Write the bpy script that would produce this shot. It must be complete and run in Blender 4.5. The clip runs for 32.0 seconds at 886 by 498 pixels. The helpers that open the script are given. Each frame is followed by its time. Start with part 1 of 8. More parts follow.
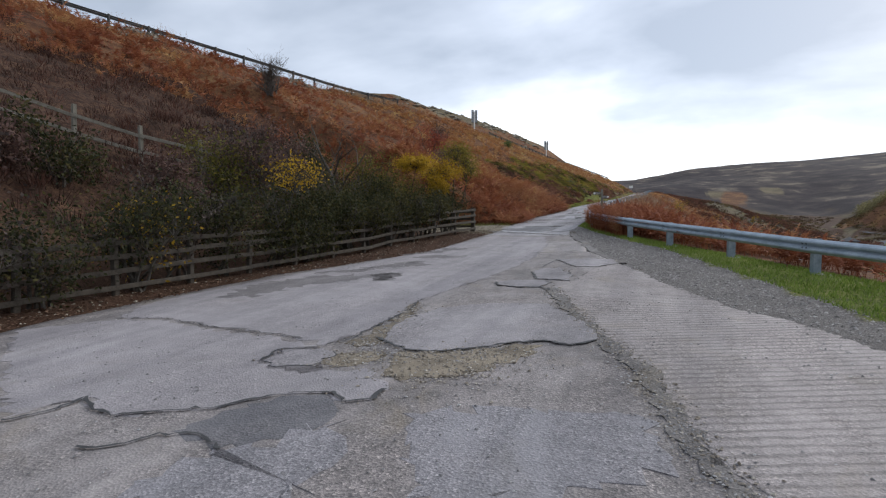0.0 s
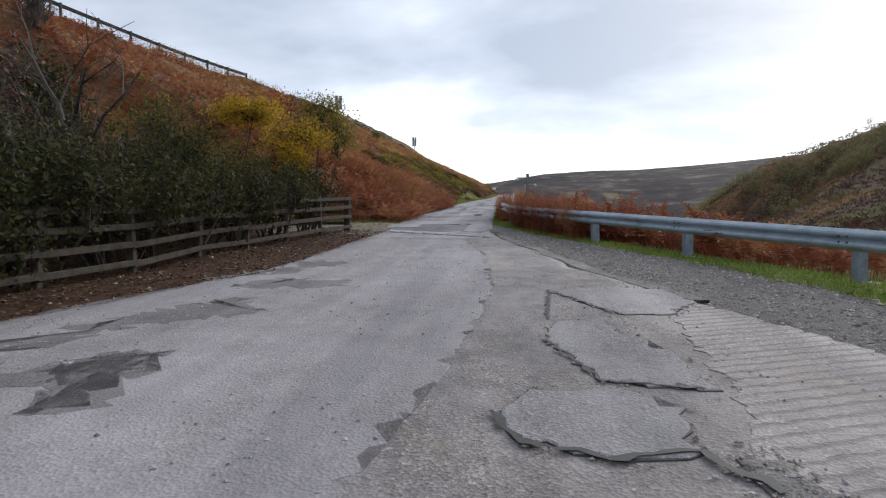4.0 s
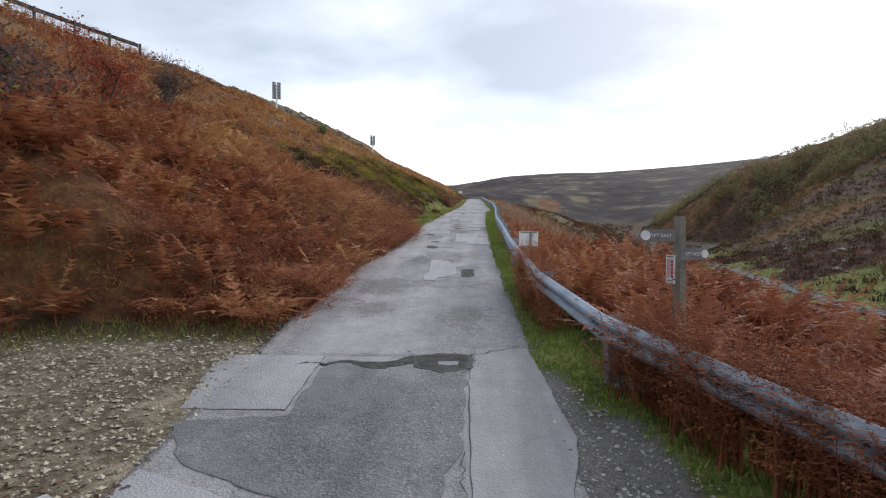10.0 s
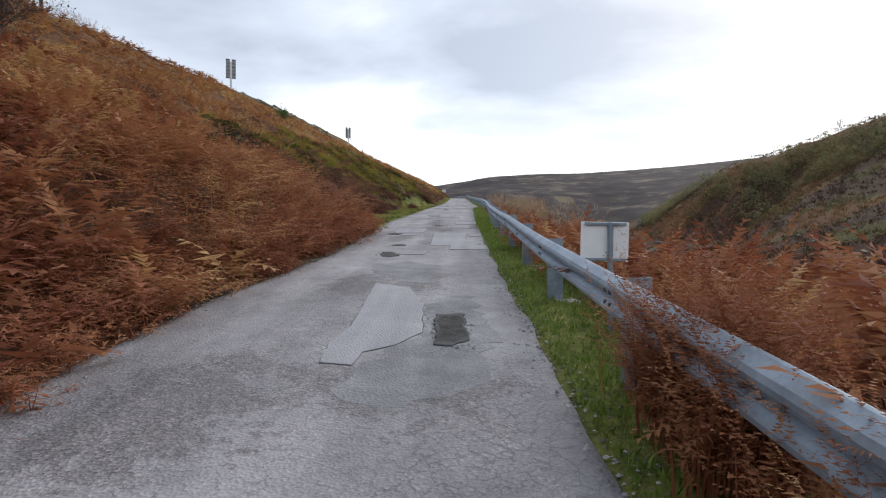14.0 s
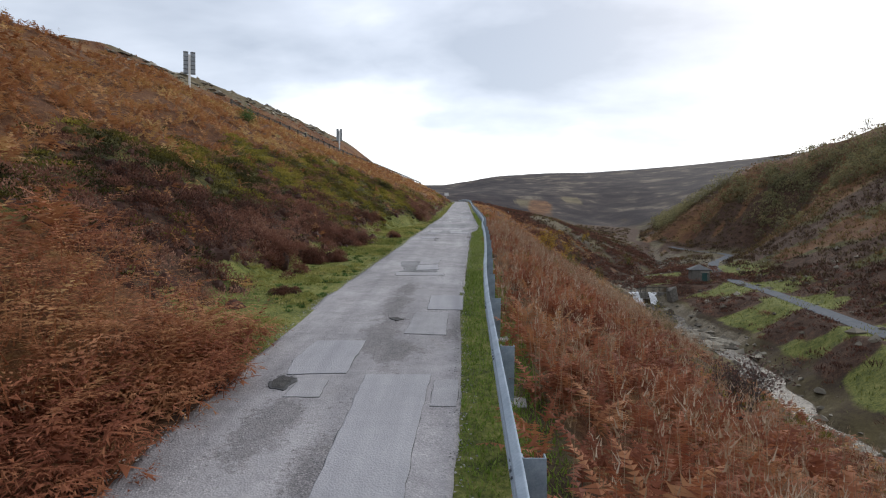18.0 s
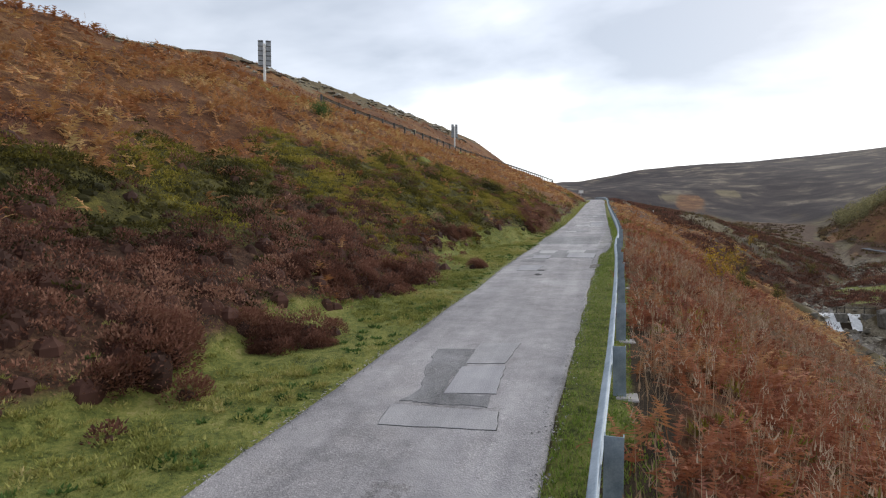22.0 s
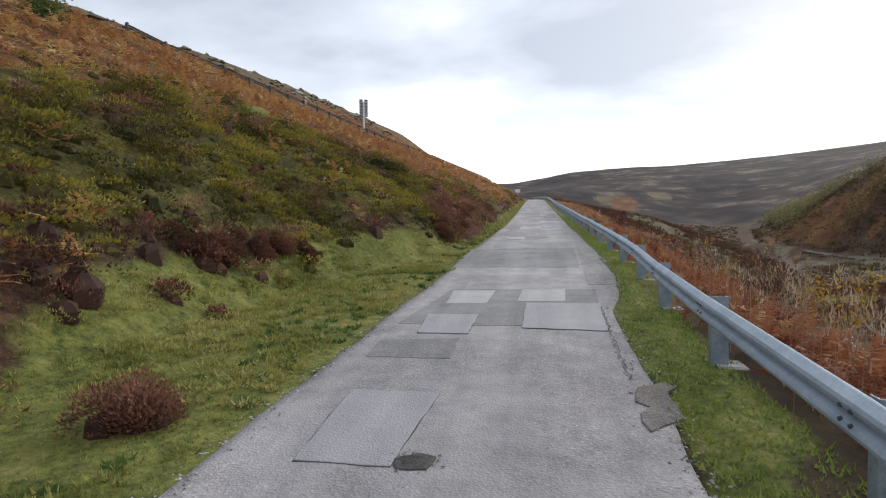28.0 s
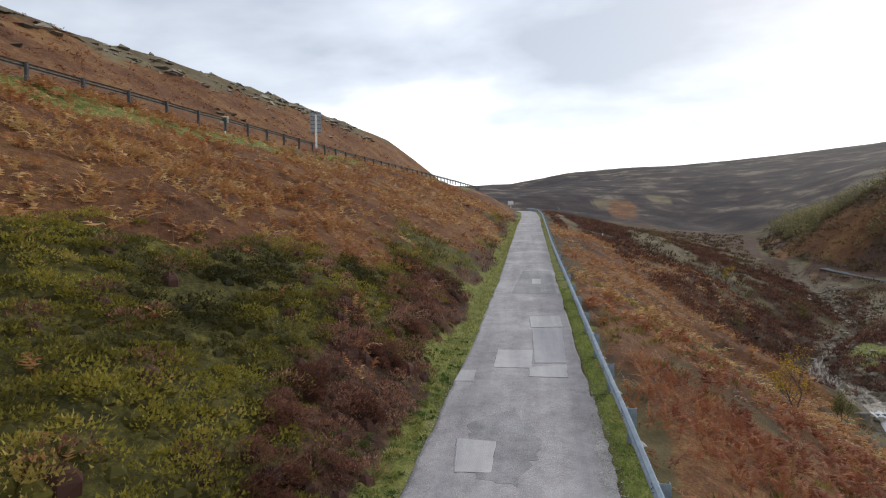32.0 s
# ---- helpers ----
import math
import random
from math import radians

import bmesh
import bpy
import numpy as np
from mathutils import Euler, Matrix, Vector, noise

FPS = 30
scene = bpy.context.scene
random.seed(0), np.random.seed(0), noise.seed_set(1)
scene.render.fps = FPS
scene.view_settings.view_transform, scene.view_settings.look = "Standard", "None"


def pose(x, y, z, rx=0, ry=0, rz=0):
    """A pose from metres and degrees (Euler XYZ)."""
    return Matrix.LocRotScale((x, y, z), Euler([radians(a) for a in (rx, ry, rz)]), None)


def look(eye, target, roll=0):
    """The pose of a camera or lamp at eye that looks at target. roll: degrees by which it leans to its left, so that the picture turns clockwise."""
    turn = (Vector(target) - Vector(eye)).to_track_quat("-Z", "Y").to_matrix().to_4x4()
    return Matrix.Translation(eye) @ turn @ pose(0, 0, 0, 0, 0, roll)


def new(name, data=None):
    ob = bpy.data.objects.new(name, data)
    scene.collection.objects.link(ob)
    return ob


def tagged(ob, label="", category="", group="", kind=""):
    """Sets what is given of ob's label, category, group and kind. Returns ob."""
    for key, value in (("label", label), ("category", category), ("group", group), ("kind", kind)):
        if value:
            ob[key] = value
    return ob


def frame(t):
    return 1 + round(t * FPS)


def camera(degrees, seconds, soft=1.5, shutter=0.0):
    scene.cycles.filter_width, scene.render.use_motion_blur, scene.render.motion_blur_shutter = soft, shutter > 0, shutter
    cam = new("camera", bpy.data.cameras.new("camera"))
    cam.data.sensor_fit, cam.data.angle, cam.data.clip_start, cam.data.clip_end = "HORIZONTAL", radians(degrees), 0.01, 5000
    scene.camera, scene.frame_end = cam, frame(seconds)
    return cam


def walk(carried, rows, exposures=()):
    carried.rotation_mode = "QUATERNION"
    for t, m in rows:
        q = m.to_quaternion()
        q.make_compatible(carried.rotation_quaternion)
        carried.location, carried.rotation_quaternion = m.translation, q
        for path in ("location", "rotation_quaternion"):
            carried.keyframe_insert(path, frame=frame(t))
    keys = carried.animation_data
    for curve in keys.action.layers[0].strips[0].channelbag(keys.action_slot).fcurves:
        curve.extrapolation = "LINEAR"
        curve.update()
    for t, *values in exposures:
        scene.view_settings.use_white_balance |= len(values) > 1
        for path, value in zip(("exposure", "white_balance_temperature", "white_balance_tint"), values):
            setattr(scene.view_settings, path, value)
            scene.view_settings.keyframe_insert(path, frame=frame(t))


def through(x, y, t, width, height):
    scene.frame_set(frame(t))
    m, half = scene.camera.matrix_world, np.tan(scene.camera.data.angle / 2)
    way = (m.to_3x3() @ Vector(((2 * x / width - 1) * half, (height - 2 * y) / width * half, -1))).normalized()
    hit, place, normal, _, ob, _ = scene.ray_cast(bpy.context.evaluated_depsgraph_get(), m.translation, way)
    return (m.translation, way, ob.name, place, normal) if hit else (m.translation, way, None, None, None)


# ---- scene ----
cam = camera(76.9, 32.0, soft=1.2)
METRES, EYE, TILT, LEAN, TURN = 86.0, 1.85, -1.2, 0.0, 20.5
ROWS = [
    (0.0, 0.0, 0.0, 0.0, 0.0, 0.0, -0.0),
    (0.5, 0.0001, 0.0119, 0.0001, -0.21, -0.02, 0.02),
    (1.0, -0.0001, 0.0244, 0.0002, -0.07, -0.05, 0.05),
    (1.5, -0.0003, 0.0372, 0.0002, -2.61, -0.04, 0.02),
    (2.0, -0.0007, 0.0498, 0.0004, -2.7, -0.07, 0.05),
    (2.5, -0.0012, 0.0624, 0.001, -2.73, -0.12, 0.05),
    (3.0, -0.0011, 0.0752, 0.0013, -8.89, -0.0, -0.06),
    (3.5, -0.0007, 0.0889, 0.0015, -14.09, 0.06, 0.06),
    (5.5, 0.0089, 0.1393, 0.0166, -14.07, -0.03, 0.11),
    (6.0, 0.0123, 0.152, 0.0216, -14.0, 0.01, 0.15),
    (6.5, 0.0159, 0.1647, 0.0239, -13.88, -0.0, 0.17),
    (7.0, 0.0199, 0.1775, 0.0262, -13.74, 0.0, 0.16),
    (7.5, 0.0239, 0.1907, 0.0272, -13.65, 0.0, 0.17),
    (8.0, 0.0277, 0.204, 0.028, -13.49, 0.02, 0.19),
    (8.5, 0.0312, 0.2178, 0.0286, -13.36, 0.03, 0.2),
    (9.0, 0.035, 0.2321, 0.0291, -14.49, 0.04, 0.2),
    (9.5, 0.0392, 0.2469, 0.0294, -17.41, 0.11, 0.25),
    (10.0, 0.0436, 0.2614, 0.0299, -17.83, 0.15, 0.24),
    (10.5, 0.0481, 0.2755, 0.0302, -17.82, 0.15, 0.26),
    (11.0, 0.0528, 0.2887, 0.0306, -17.71, 0.16, 0.27),
    (11.5, 0.0574, 0.3015, 0.0307, -19.29, 0.23, 0.25),
    (12.0, 0.0618, 0.3138, 0.031, -19.55, 0.26, 0.24),
    (12.5, 0.0657, 0.3251, 0.0312, -19.53, 0.27, 0.31),
    (13.0, 0.0697, 0.3357, 0.0312, -19.56, 0.3, 0.28),
    (13.5, 0.0742, 0.346, 0.0312, -19.54, 0.3, 0.28),
    (14.0, 0.0789, 0.3562, 0.0321, -19.5, 0.24, 0.27),
    (14.5, 0.0834, 0.3658, 0.0403, -19.4, 0.22, 0.28),
    (15.0, 0.0884, 0.3759, 0.0484, -19.48, 0.19, 0.22),
    (15.5, 0.0941, 0.387, 0.0554, -19.46, 0.2, 0.31),
    (17.5, 0.1181, 0.4367, 0.061, -19.01, 0.07, 0.2),
    (18.0, 0.1252, 0.4516, 0.0613, -18.91, 0.09, 0.22),
    (18.5, 0.1325, 0.4667, 0.0616, -18.77, 0.13, 0.23),
    (19.0, 0.14, 0.4819, 0.0618, -18.63, 0.13, 0.24),
    (19.5, 0.1478, 0.4971, 0.062, -18.49, 0.11, 0.24),
    (20.0, 0.1559, 0.5125, 0.0621, -17.94, 0.13, 0.3),
    (20.5, 0.1637, 0.5279, 0.0625, -17.22, 0.12, 0.33),
    (21.0, 0.1705, 0.543, 0.063, -8.47, 0.07, 0.42),
    (21.5, 0.1763, 0.5584, 0.0667, -5.63, 0.02, 0.42),
    (22.0, 0.1812, 0.5738, 0.0793, -5.01, 0.01, 0.49),
    (22.5, 0.1861, 0.5899, 0.0832, -4.87, 0.09, 0.57),
    (23.0, 0.1908, 0.6063, 0.0853, -4.69, 0.08, 0.58),
    (23.5, 0.1955, 0.6225, 0.0868, -4.36, 0.11, 0.6),
    (24.0, 0.1994, 0.6384, 0.0879, -4.98, 0.14, 0.6),
    (24.5, 0.2031, 0.6543, 0.0884, -4.95, 0.14, 0.63),
    (25.0, 0.2069, 0.6704, 0.0885, -6.16, 0.15, 0.66),
    (25.5, 0.2112, 0.687, 0.0883, -8.26, 0.18, 0.66),
    (27.5, 0.2339, 0.758, 0.0877, -11.45, 0.16, 0.8),
    (28.0, 0.2409, 0.775, 0.0877, -11.52, 0.16, 0.85),
    (28.5, 0.2481, 0.7918, 0.0903, -11.53, 0.07, 0.8),
    (29.0, 0.2553, 0.8091, 0.0971, -11.63, 0.11, 0.77),
    (29.5, 0.2626, 0.8267, 0.1044, -11.78, 0.09, 0.78),
    (30.0, 0.27, 0.8444, 0.112, -11.85, 0.04, 0.77),
    (30.5, 0.2774, 0.8622, 0.1201, -11.87, 0.03, 0.79),
    (31.0, 0.2849, 0.88, 0.1289, -11.88, 0.02, 0.82),
    (31.5, 0.2925, 0.898, 0.1378, -11.9, 0.0, 0.86),
    (32.0, 0.3, 0.9164, 0.145, -11.92, -0.05, 0.89),
]
walk(cam, [(t, pose(0, 0, EYE, TILT, LEAN, TURN) @ pose(METRES * x, METRES * y, METRES * z, 90 + pitch, roll, yaw)) for t, x, y, z, yaw, pitch, roll in ROWS],
     ((0, 0.0, 6270, 10), (3.5, 0.01, 6320, 10), (6, 0.09, 6400, 10), (7, 0.20, 6430, 10), (9, 0.20, 6430, 10), (11, 0.15, 6440, 10), (13, 0.12, 6430, 10), (15, 0.04, 6420, 10), (20, 0.04, 6500, 10), (23, 0.22, 6620, 10), (25.5, 0.26, 6650, 10), (29, 0.12, 6630, 10), (32, 0.09, 6630, 10)))

# ---------------------------------------------------------------- light
world = bpy.data.worlds.new("overcast_sky")
scene.world = world
world.use_nodes = True
wn, wl = world.node_tree.nodes, world.node_tree.links
wn.clear()
SUN_EL, SUN_AZ = radians(32), radians(35)
w_out = wn.new("ShaderNodeOutputWorld")
w_bg = wn.new("ShaderNodeBackground")
w_sky = wn.new("ShaderNodeTexSky")
w_sky.sky_type, w_sky.sun_disc, w_sky.sun_elevation, w_sky.sun_rotation = "NISHITA", False, SUN_EL, SUN_AZ
w_co = wn.new("ShaderNodeTexCoord")
w_sep = wn.new("ShaderNodeSeparateXYZ")
wl.new(w_co.outputs["Generated"], w_sep.inputs[0])


def wmath(op, a, b=None):
    n = wn.new("ShaderNodeMath")
    n.operation = op
    for k, s in enumerate((a, b)):
        if s is None:
            continue
        if isinstance(s, (int, float)):
            n.inputs[k].default_value = s
        else:
            wl.new(s, n.inputs[k])
    return n.outputs[0]


# cloud layer: direction projected on a flat deck overhead
w_h = wmath("MAXIMUM", wmath("ADD", w_sep.outputs[2], 0.26), 0.05)
w_cmb = wn.new("ShaderNodeCombineXYZ")
wl.new(wmath("DIVIDE", w_sep.outputs[0], w_h), w_cmb.inputs[0])
wl.new(wmath("DIVIDE", w_sep.outputs[1], w_h), w_cmb.inputs[1])
w_map = wn.new("ShaderNodeMapping")
w_map.inputs["Scale"].default_value = (0.62, 1.0, 1)
w_map.inputs["Location"].default_value = (2.2, 0.4, 0)
wl.new(w_cmb.outputs[0], w_map.inputs[0])
w_n = wn.new("ShaderNodeTexNoise")
w_n.inputs["Scale"].default_value, w_n.inputs["Detail"].default_value, w_n.inputs["Roughness"].default_value = 1.75, 5, 0.5
w_n.inputs["Distortion"].default_value = 0.15
wl.new(w_map.outputs[0], w_n.inputs["Vector"])
# brighter towards the low veil of light on the valley's right side
w_low = wmath("MULTIPLY", wmath("MAXIMUM", wmath("SUBTRACT", wmath("MINIMUM", w_sep.outputs[2], 0.35), 0.14), 0.0), -1.4)
w_top = wmath("MULTIPLY", wmath("MAXIMUM", wmath("SUBTRACT", w_sep.outputs[2], 0.35), 0.0), -0.02)
w_glow = wmath("ADD", wmath("MULTIPLY", wmath("MAXIMUM", wmath("SUBTRACT", w_sep.outputs[0], 0.44), 0.0), 0.8), wmath("ADD", w_low, w_top))
w_glow = wmath("ADD", w_glow, 0.10)
# one broad grey bank ahead over the valley, with a ragged rim
w_rag = wn.new("ShaderNodeTexNoise")
w_rag.inputs["Scale"].default_value, w_rag.inputs["Detail"].default_value, w_rag.inputs["Roughness"].default_value = 1.6, 6, 0.55
wl.new(w_cmb.outputs[0], w_rag.inputs["Vector"])
w_sep2 = wn.new("ShaderNodeSeparateXYZ")
wl.new(w_cmb.outputs[0], w_sep2.inputs[0])
w_bu = wmath("DIVIDE", wmath("SUBTRACT", w_sep2.outputs[0], 0.34), 0.78)
w_bv = wmath("DIVIDE", wmath("SUBTRACT", w_sep2.outputs[1], 1.86), 0.42)
w_r2 = wmath("ADD", wmath("MULTIPLY", w_bu, w_bu), wmath("MULTIPLY", w_bv, w_bv))
w_bank = wmath("ADD", wmath("SUBTRACT", 0.9, wmath("MULTIPLY", w_r2, 0.55)), wmath("MULTIPLY", wmath("SUBTRACT", w_rag.outputs[0], 0.5), 2.6))
w_bank = wmath("MULTIPLY", wmath("MINIMUM", wmath("MAXIMUM", w_bank, 0.0), 1.0), -0.17)
w_v = wmath("ADD", wmath("ADD", w_n.outputs[0], w_glow), w_bank)
w_ramp = wn.new("ShaderNodeValToRGB")
cr = w_ramp.color_ramp
cr.elements[0].position, cr.elements[0].color = 0.22, (0.27, 0.295, 0.335, 1)
cr.elements[1].position, cr.elements[1].color = 0.72, (0.88, 0.875, 0.865, 1)
e = cr.elements.new(0.42)
e.color = (0.43, 0.455, 0.50, 1)
e = cr.elements.new(0.56)
e.color = (0.63, 0.64, 0.665, 1)
wl.new(w_v, w_ramp.inputs[0])
w_mix = wn.new("ShaderNodeMixRGB")
w_mix.inputs[0].default_value = 0.02
wl.new(w_ramp.outputs[0], w_mix.inputs[1])
wl.new(w_sky.outputs[0], w_mix.inputs[2])
wl.new(w_mix.outputs[0], w_bg.inputs[0])
w_bg.inputs[1].default_value = 1.62
wl.new(w_bg.outputs[0], w_out.inputs[0])

sun = new("sun", bpy.data.lights.new("sun", "SUN"))
sun.data.energy, sun.data.angle, sun.data.color = 1.8, radians(30), (1.0, 0.955, 0.88)
sun.matrix_world = look((0, 0, 200), (-200 * math.sin(SUN_AZ) / math.tan(SUN_EL), -200 * math.cos(SUN_AZ) / math.tan(SUN_EL), 0))


# ---------------------------------------------------------------- materials
def ramp_node(nt, fac, stops):
    n = nt.nodes.new("ShaderNodeValToRGB")
    c = n.color_ramp
    c.elements[0].position, c.elements[0].color = stops[0][0], (*stops[0][1], 1)
    c.elements[1].position, c.elements[1].color = stops[-1][0], (*stops[-1][1], 1)
    for p, col in stops[1:-1]:
        c.elements.new(p).color = (*col, 1)
    nt.links.new(fac, n.inputs[0])
    return n.outputs[0]


def noise_node(nt, scale, detail=4, rough=0.55, vec=None, distort=0.0):
    n = nt.nodes.new("ShaderNodeTexNoise")
    n.inputs["Scale"].default_value, n.inputs["Detail"].default_value, n.inputs["Roughness"].default_value = scale, detail, rough
    n.inputs["Distortion"].default_value = distort
    if vec is not None:
        nt.links.new(vec, n.inputs["Vector"])
    return n.outputs[0]


def mix_node(nt, fac, a, b, kind="MIX"):
    n = nt.nodes.new("ShaderNodeMixRGB")
    n.blend_type = kind
    for k, s in enumerate((fac, a, b)):
        if isinstance(s, (int, float)):
            n.inputs[k].default_value = s
        elif isinstance(s, tuple):
            n.inputs[k].default_value = (*s, 1)
        else:
            nt.links.new(s, n.inputs[k])
    return n.outputs[0]


def math_node(nt, op, a, b=0.0, clamp=False):
    n = nt.nodes.new("ShaderNodeMath")
    n.operation, n.use_clamp = op, clamp
    for k, s in enumerate((a, b)):
        if isinstance(s, (int, float)):
            n.inputs[k].default_value = s
        else:
            nt.links.new(s, n.inputs[k])
    return n.outputs[0]


def bump_node(nt, height, strength, distance):
    n = nt.nodes.new("ShaderNodeBump")
    n.inputs["Strength"].default_value, n.inputs["Distance"].default_value = strength, distance
    nt.links.new(height, n.inputs["Height"])
    return n.outputs[0]


def material(name, rough=0.9, metal=0.0, spec=0.3):
    m = bpy.data.materials.new(name)
    m.use_nodes = True
    nt = m.node_tree
    b = nt.nodes["Principled BSDF"]
    b.inputs["Roughness"].default_value, b.inputs["Metallic"].default_value = rough, metal
    b.inputs["Specular IOR Level"].default_value = spec
    co = nt.nodes.new("ShaderNodeTexCoord").outputs["Object"]
    return m, nt, b, co


def attr(nt, name, out="Fac"):
    n = nt.nodes.new("ShaderNodeAttribute")
    n.attribute_name = name
    return n.outputs[out]


def plain_mat(name, col, col2, scale=6.0, rough=0.85, metal=0.0, bump=0.3, dist=0.01, spec=0.3, fine=60.0):
    """Two-tone surface with coarse stains and fine grain."""
    m, nt, b, co = material(name, rough, metal, spec)
    n1, n2 = noise_node(nt, scale, 5, 0.6, co), noise_node(nt, fine, 3, 0.6, co)
    f = math_node(nt, "ADD", math_node(nt, "MULTIPLY", n1, 0.65), math_node(nt, "MULTIPLY", n2, 0.35))
    nt.links.new(ramp_node(nt, f, [(0.34, col), (0.66, col2)]), b.inputs["Base Color"])
    nt.links.new(bump_node(nt, f, bump, dist), b.inputs["Normal"])
    return m


def leaf_mat(name, stops, rough=0.75, through=0.25):
    """Leaves and stalks: colour by each piece's own tint, with a little light passing through."""
    m, nt, b, co = material(name, rough, 0, 0.2)
    t = attr(nt, "tint")
    n = noise_node(nt, 0.9, 3, 0.6, co)
    f = math_node(nt, "ADD", math_node(nt, "MULTIPLY", t, 0.75), math_node(nt, "MULTIPLY", n, 0.36))
    f = math_node(nt, "SUBTRACT", f, 0.05)
    c = ramp_node(nt, f, stops)
    nt.links.new(c, b.inputs["Base Color"])
    tr = nt.nodes.new("ShaderNodeBsdfTranslucent")
    nt.links.new(c, tr.inputs[0])
    mx = nt.nodes.new("ShaderNodeMixShader")
    mx.inputs[0].default_value = through
    nt.links.new(b.outputs[0], mx.inputs[1])
    nt.links.new(tr.outputs[0], mx.inputs[2])
    nt.links.new(mx.outputs[0], nt.nodes["Material Output"].inputs[0])
    return m


def ground_material():
    """Turf, bracken litter, heather, gravel, leaf litter and bare moor, blended by where each one grows."""
    m, nt, b, co = material("moor_ground", 0.95, 0, 0.15)
    big, mid, fine = noise_node(nt, 0.12, 5, 0.6, co), noise_node(nt, 1.1, 5, 0.65, co), noise_node(nt, 14, 4, 0.7, co)
    tiny = noise_node(nt, 70, 3, 0.7, co)
    clump = noise_node(nt, 4.5, 4, 0.65, co)
    f = math_node(nt, "ADD", math_node(nt, "MULTIPLY", math_node(nt, "ADD", mid, clump), 0.33), math_node(nt, "MULTIPLY", fine, 0.34))
    moor = ramp_node(nt, math_node(nt, "ADD", math_node(nt, "MULTIPLY", big, 0.6), math_node(nt, "MULTIPLY", f, 0.4)),
                     [(0.38, (0.024, 0.019, 0.014)), (0.46, (0.055, 0.039, 0.025)), (0.53, (0.088, 0.07, 0.034)), (0.62, (0.15, 0.122, 0.058))])
    grass = ramp_node(nt, f, [(0.38, (0.028, 0.038, 0.012)), (0.47, (0.105, 0.122, 0.032)), (0.55, (0.185, 0.19, 0.052)), (0.64, (0.29, 0.245, 0.11))])
    bracken = ramp_node(nt, math_node(nt, "ADD", math_node(nt, "MULTIPLY", big, 0.3), math_node(nt, "MULTIPLY", f, 0.7)), [(0.39, (0.04, 0.017, 0.011)), (0.5, (0.125, 0.058, 0.029)), (0.61, (0.26, 0.15, 0.062))])
    heather = ramp_node(nt, f, [(0.38, (0.016, 0.010, 0.008)), (0.5, (0.06, 0.033, 0.022)), (0.62, (0.15, 0.085, 0.052))])
    gravel = ramp_node(nt, math_node(nt, "ADD", math_node(nt, "MULTIPLY", tiny, 0.6), math_node(nt, "MULTIPLY", f, 0.4)),
                       [(0.32, (0.045, 0.041, 0.038)), (0.46, (0.13, 0.12, 0.113)), (0.56, (0.22, 0.203, 0.19)), (0.68, (0.40, 0.375, 0.35))])
    litter = ramp_node(nt, math_node(nt, "ADD", math_node(nt, "MULTIPLY", tiny, 0.5), math_node(nt, "MULTIPLY", f, 0.5)),
                       [(0.35, (0.022, 0.013, 0.009)), (0.5, (0.07, 0.038, 0.024)), (0.66, (0.19, 0.12, 0.08))])
    patch = noise_node(nt, 0.016, 5, 0.62, co, 0.5)
    heath = math_node(nt, "ADD", math_node(nt, "MULTIPLY", noise_node(nt, 0.055, 8, 0.64, co, 0.4), 0.62), math_node(nt, "MULTIPLY", patch, 0.38))
    # heather browns with a bluish cast: distance haze put into the colour
    far_heath = ramp_node(nt, heath, [(0.40, (0.012, 0.009, 0.013)), (0.455, (0.022, 0.017, 0.021)), (0.49, (0.034, 0.025, 0.028)), (0.52, (0.040, 0.032, 0.031)), (0.55, (0.066, 0.051, 0.044)), (0.60, (0.14, 0.117, 0.09))])
    # long pale streaks of grass along the contours
    along = nt.nodes.new("ShaderNodeMapping")
    along.inputs["Scale"].default_value = (0.013, 0.045, 0.1)
    nt.links.new(co, along.inputs["Vector"])
    streak = math_node(nt, "MULTIPLY", math_node(nt, "SUBTRACT", noise_node(nt, 1.0, 7, 0.72, along.outputs[0], 0.6), 0.61), 7.0, True)
    far_heath = mix_node(nt, math_node(nt, "MULTIPLY", streak, 0.45), far_heath, (0.115, 0.098, 0.079))
    c = moor
    bilberry = ramp_node(nt, f, [(0.38, (0.016, 0.016, 0.008)), (0.5, (0.06, 0.056, 0.017)), (0.62, (0.16, 0.14, 0.035))])
    bed = ramp_node(nt, f, [(0.36, (0.045, 0.036, 0.025)), (0.5, (0.15, 0.125, 0.088)), (0.64, (0.33, 0.285, 0.21))])
    straw = ramp_node(nt, math_node(nt, "ADD", math_node(nt, "MULTIPLY", big, 0.4), math_node(nt, "MULTIPLY", f, 0.6)), [(0.35, (0.05, 0.038, 0.023)), (0.5, (0.115, 0.092, 0.055)), (0.68, (0.21, 0.178, 0.112))])
    for name, col in (("far", far_heath), ("w_straw", straw), ("w_bracken", bracken), ("w_heather", heather), ("w_bilberry", bilberry), ("w_bed", bed), ("w_grass", grass), ("w_litter", litter), ("w_gravel", gravel)):
        w = attr(nt, name)
        w = math_node(nt, "ADD", w, math_node(nt, "MULTIPLY", math_node(nt, "SUBTRACT", mid, 0.5), 0.5))
        w = math_node(nt, "MULTIPLY", math_node(nt, "SUBTRACT", w, 0.35), 3.3, True)
        c = mix_node(nt, w, c, col)
    nt.links.new(c, b.inputs["Base Color"])
    h = math_node(nt, "ADD", math_node(nt, "MULTIPLY", fine, 0.7), math_node(nt, "MULTIPLY", tiny, 0.3))
    nt.links.new(bump_node(nt, h, 0.8, 0.06), b.inputs["Normal"])
    return m


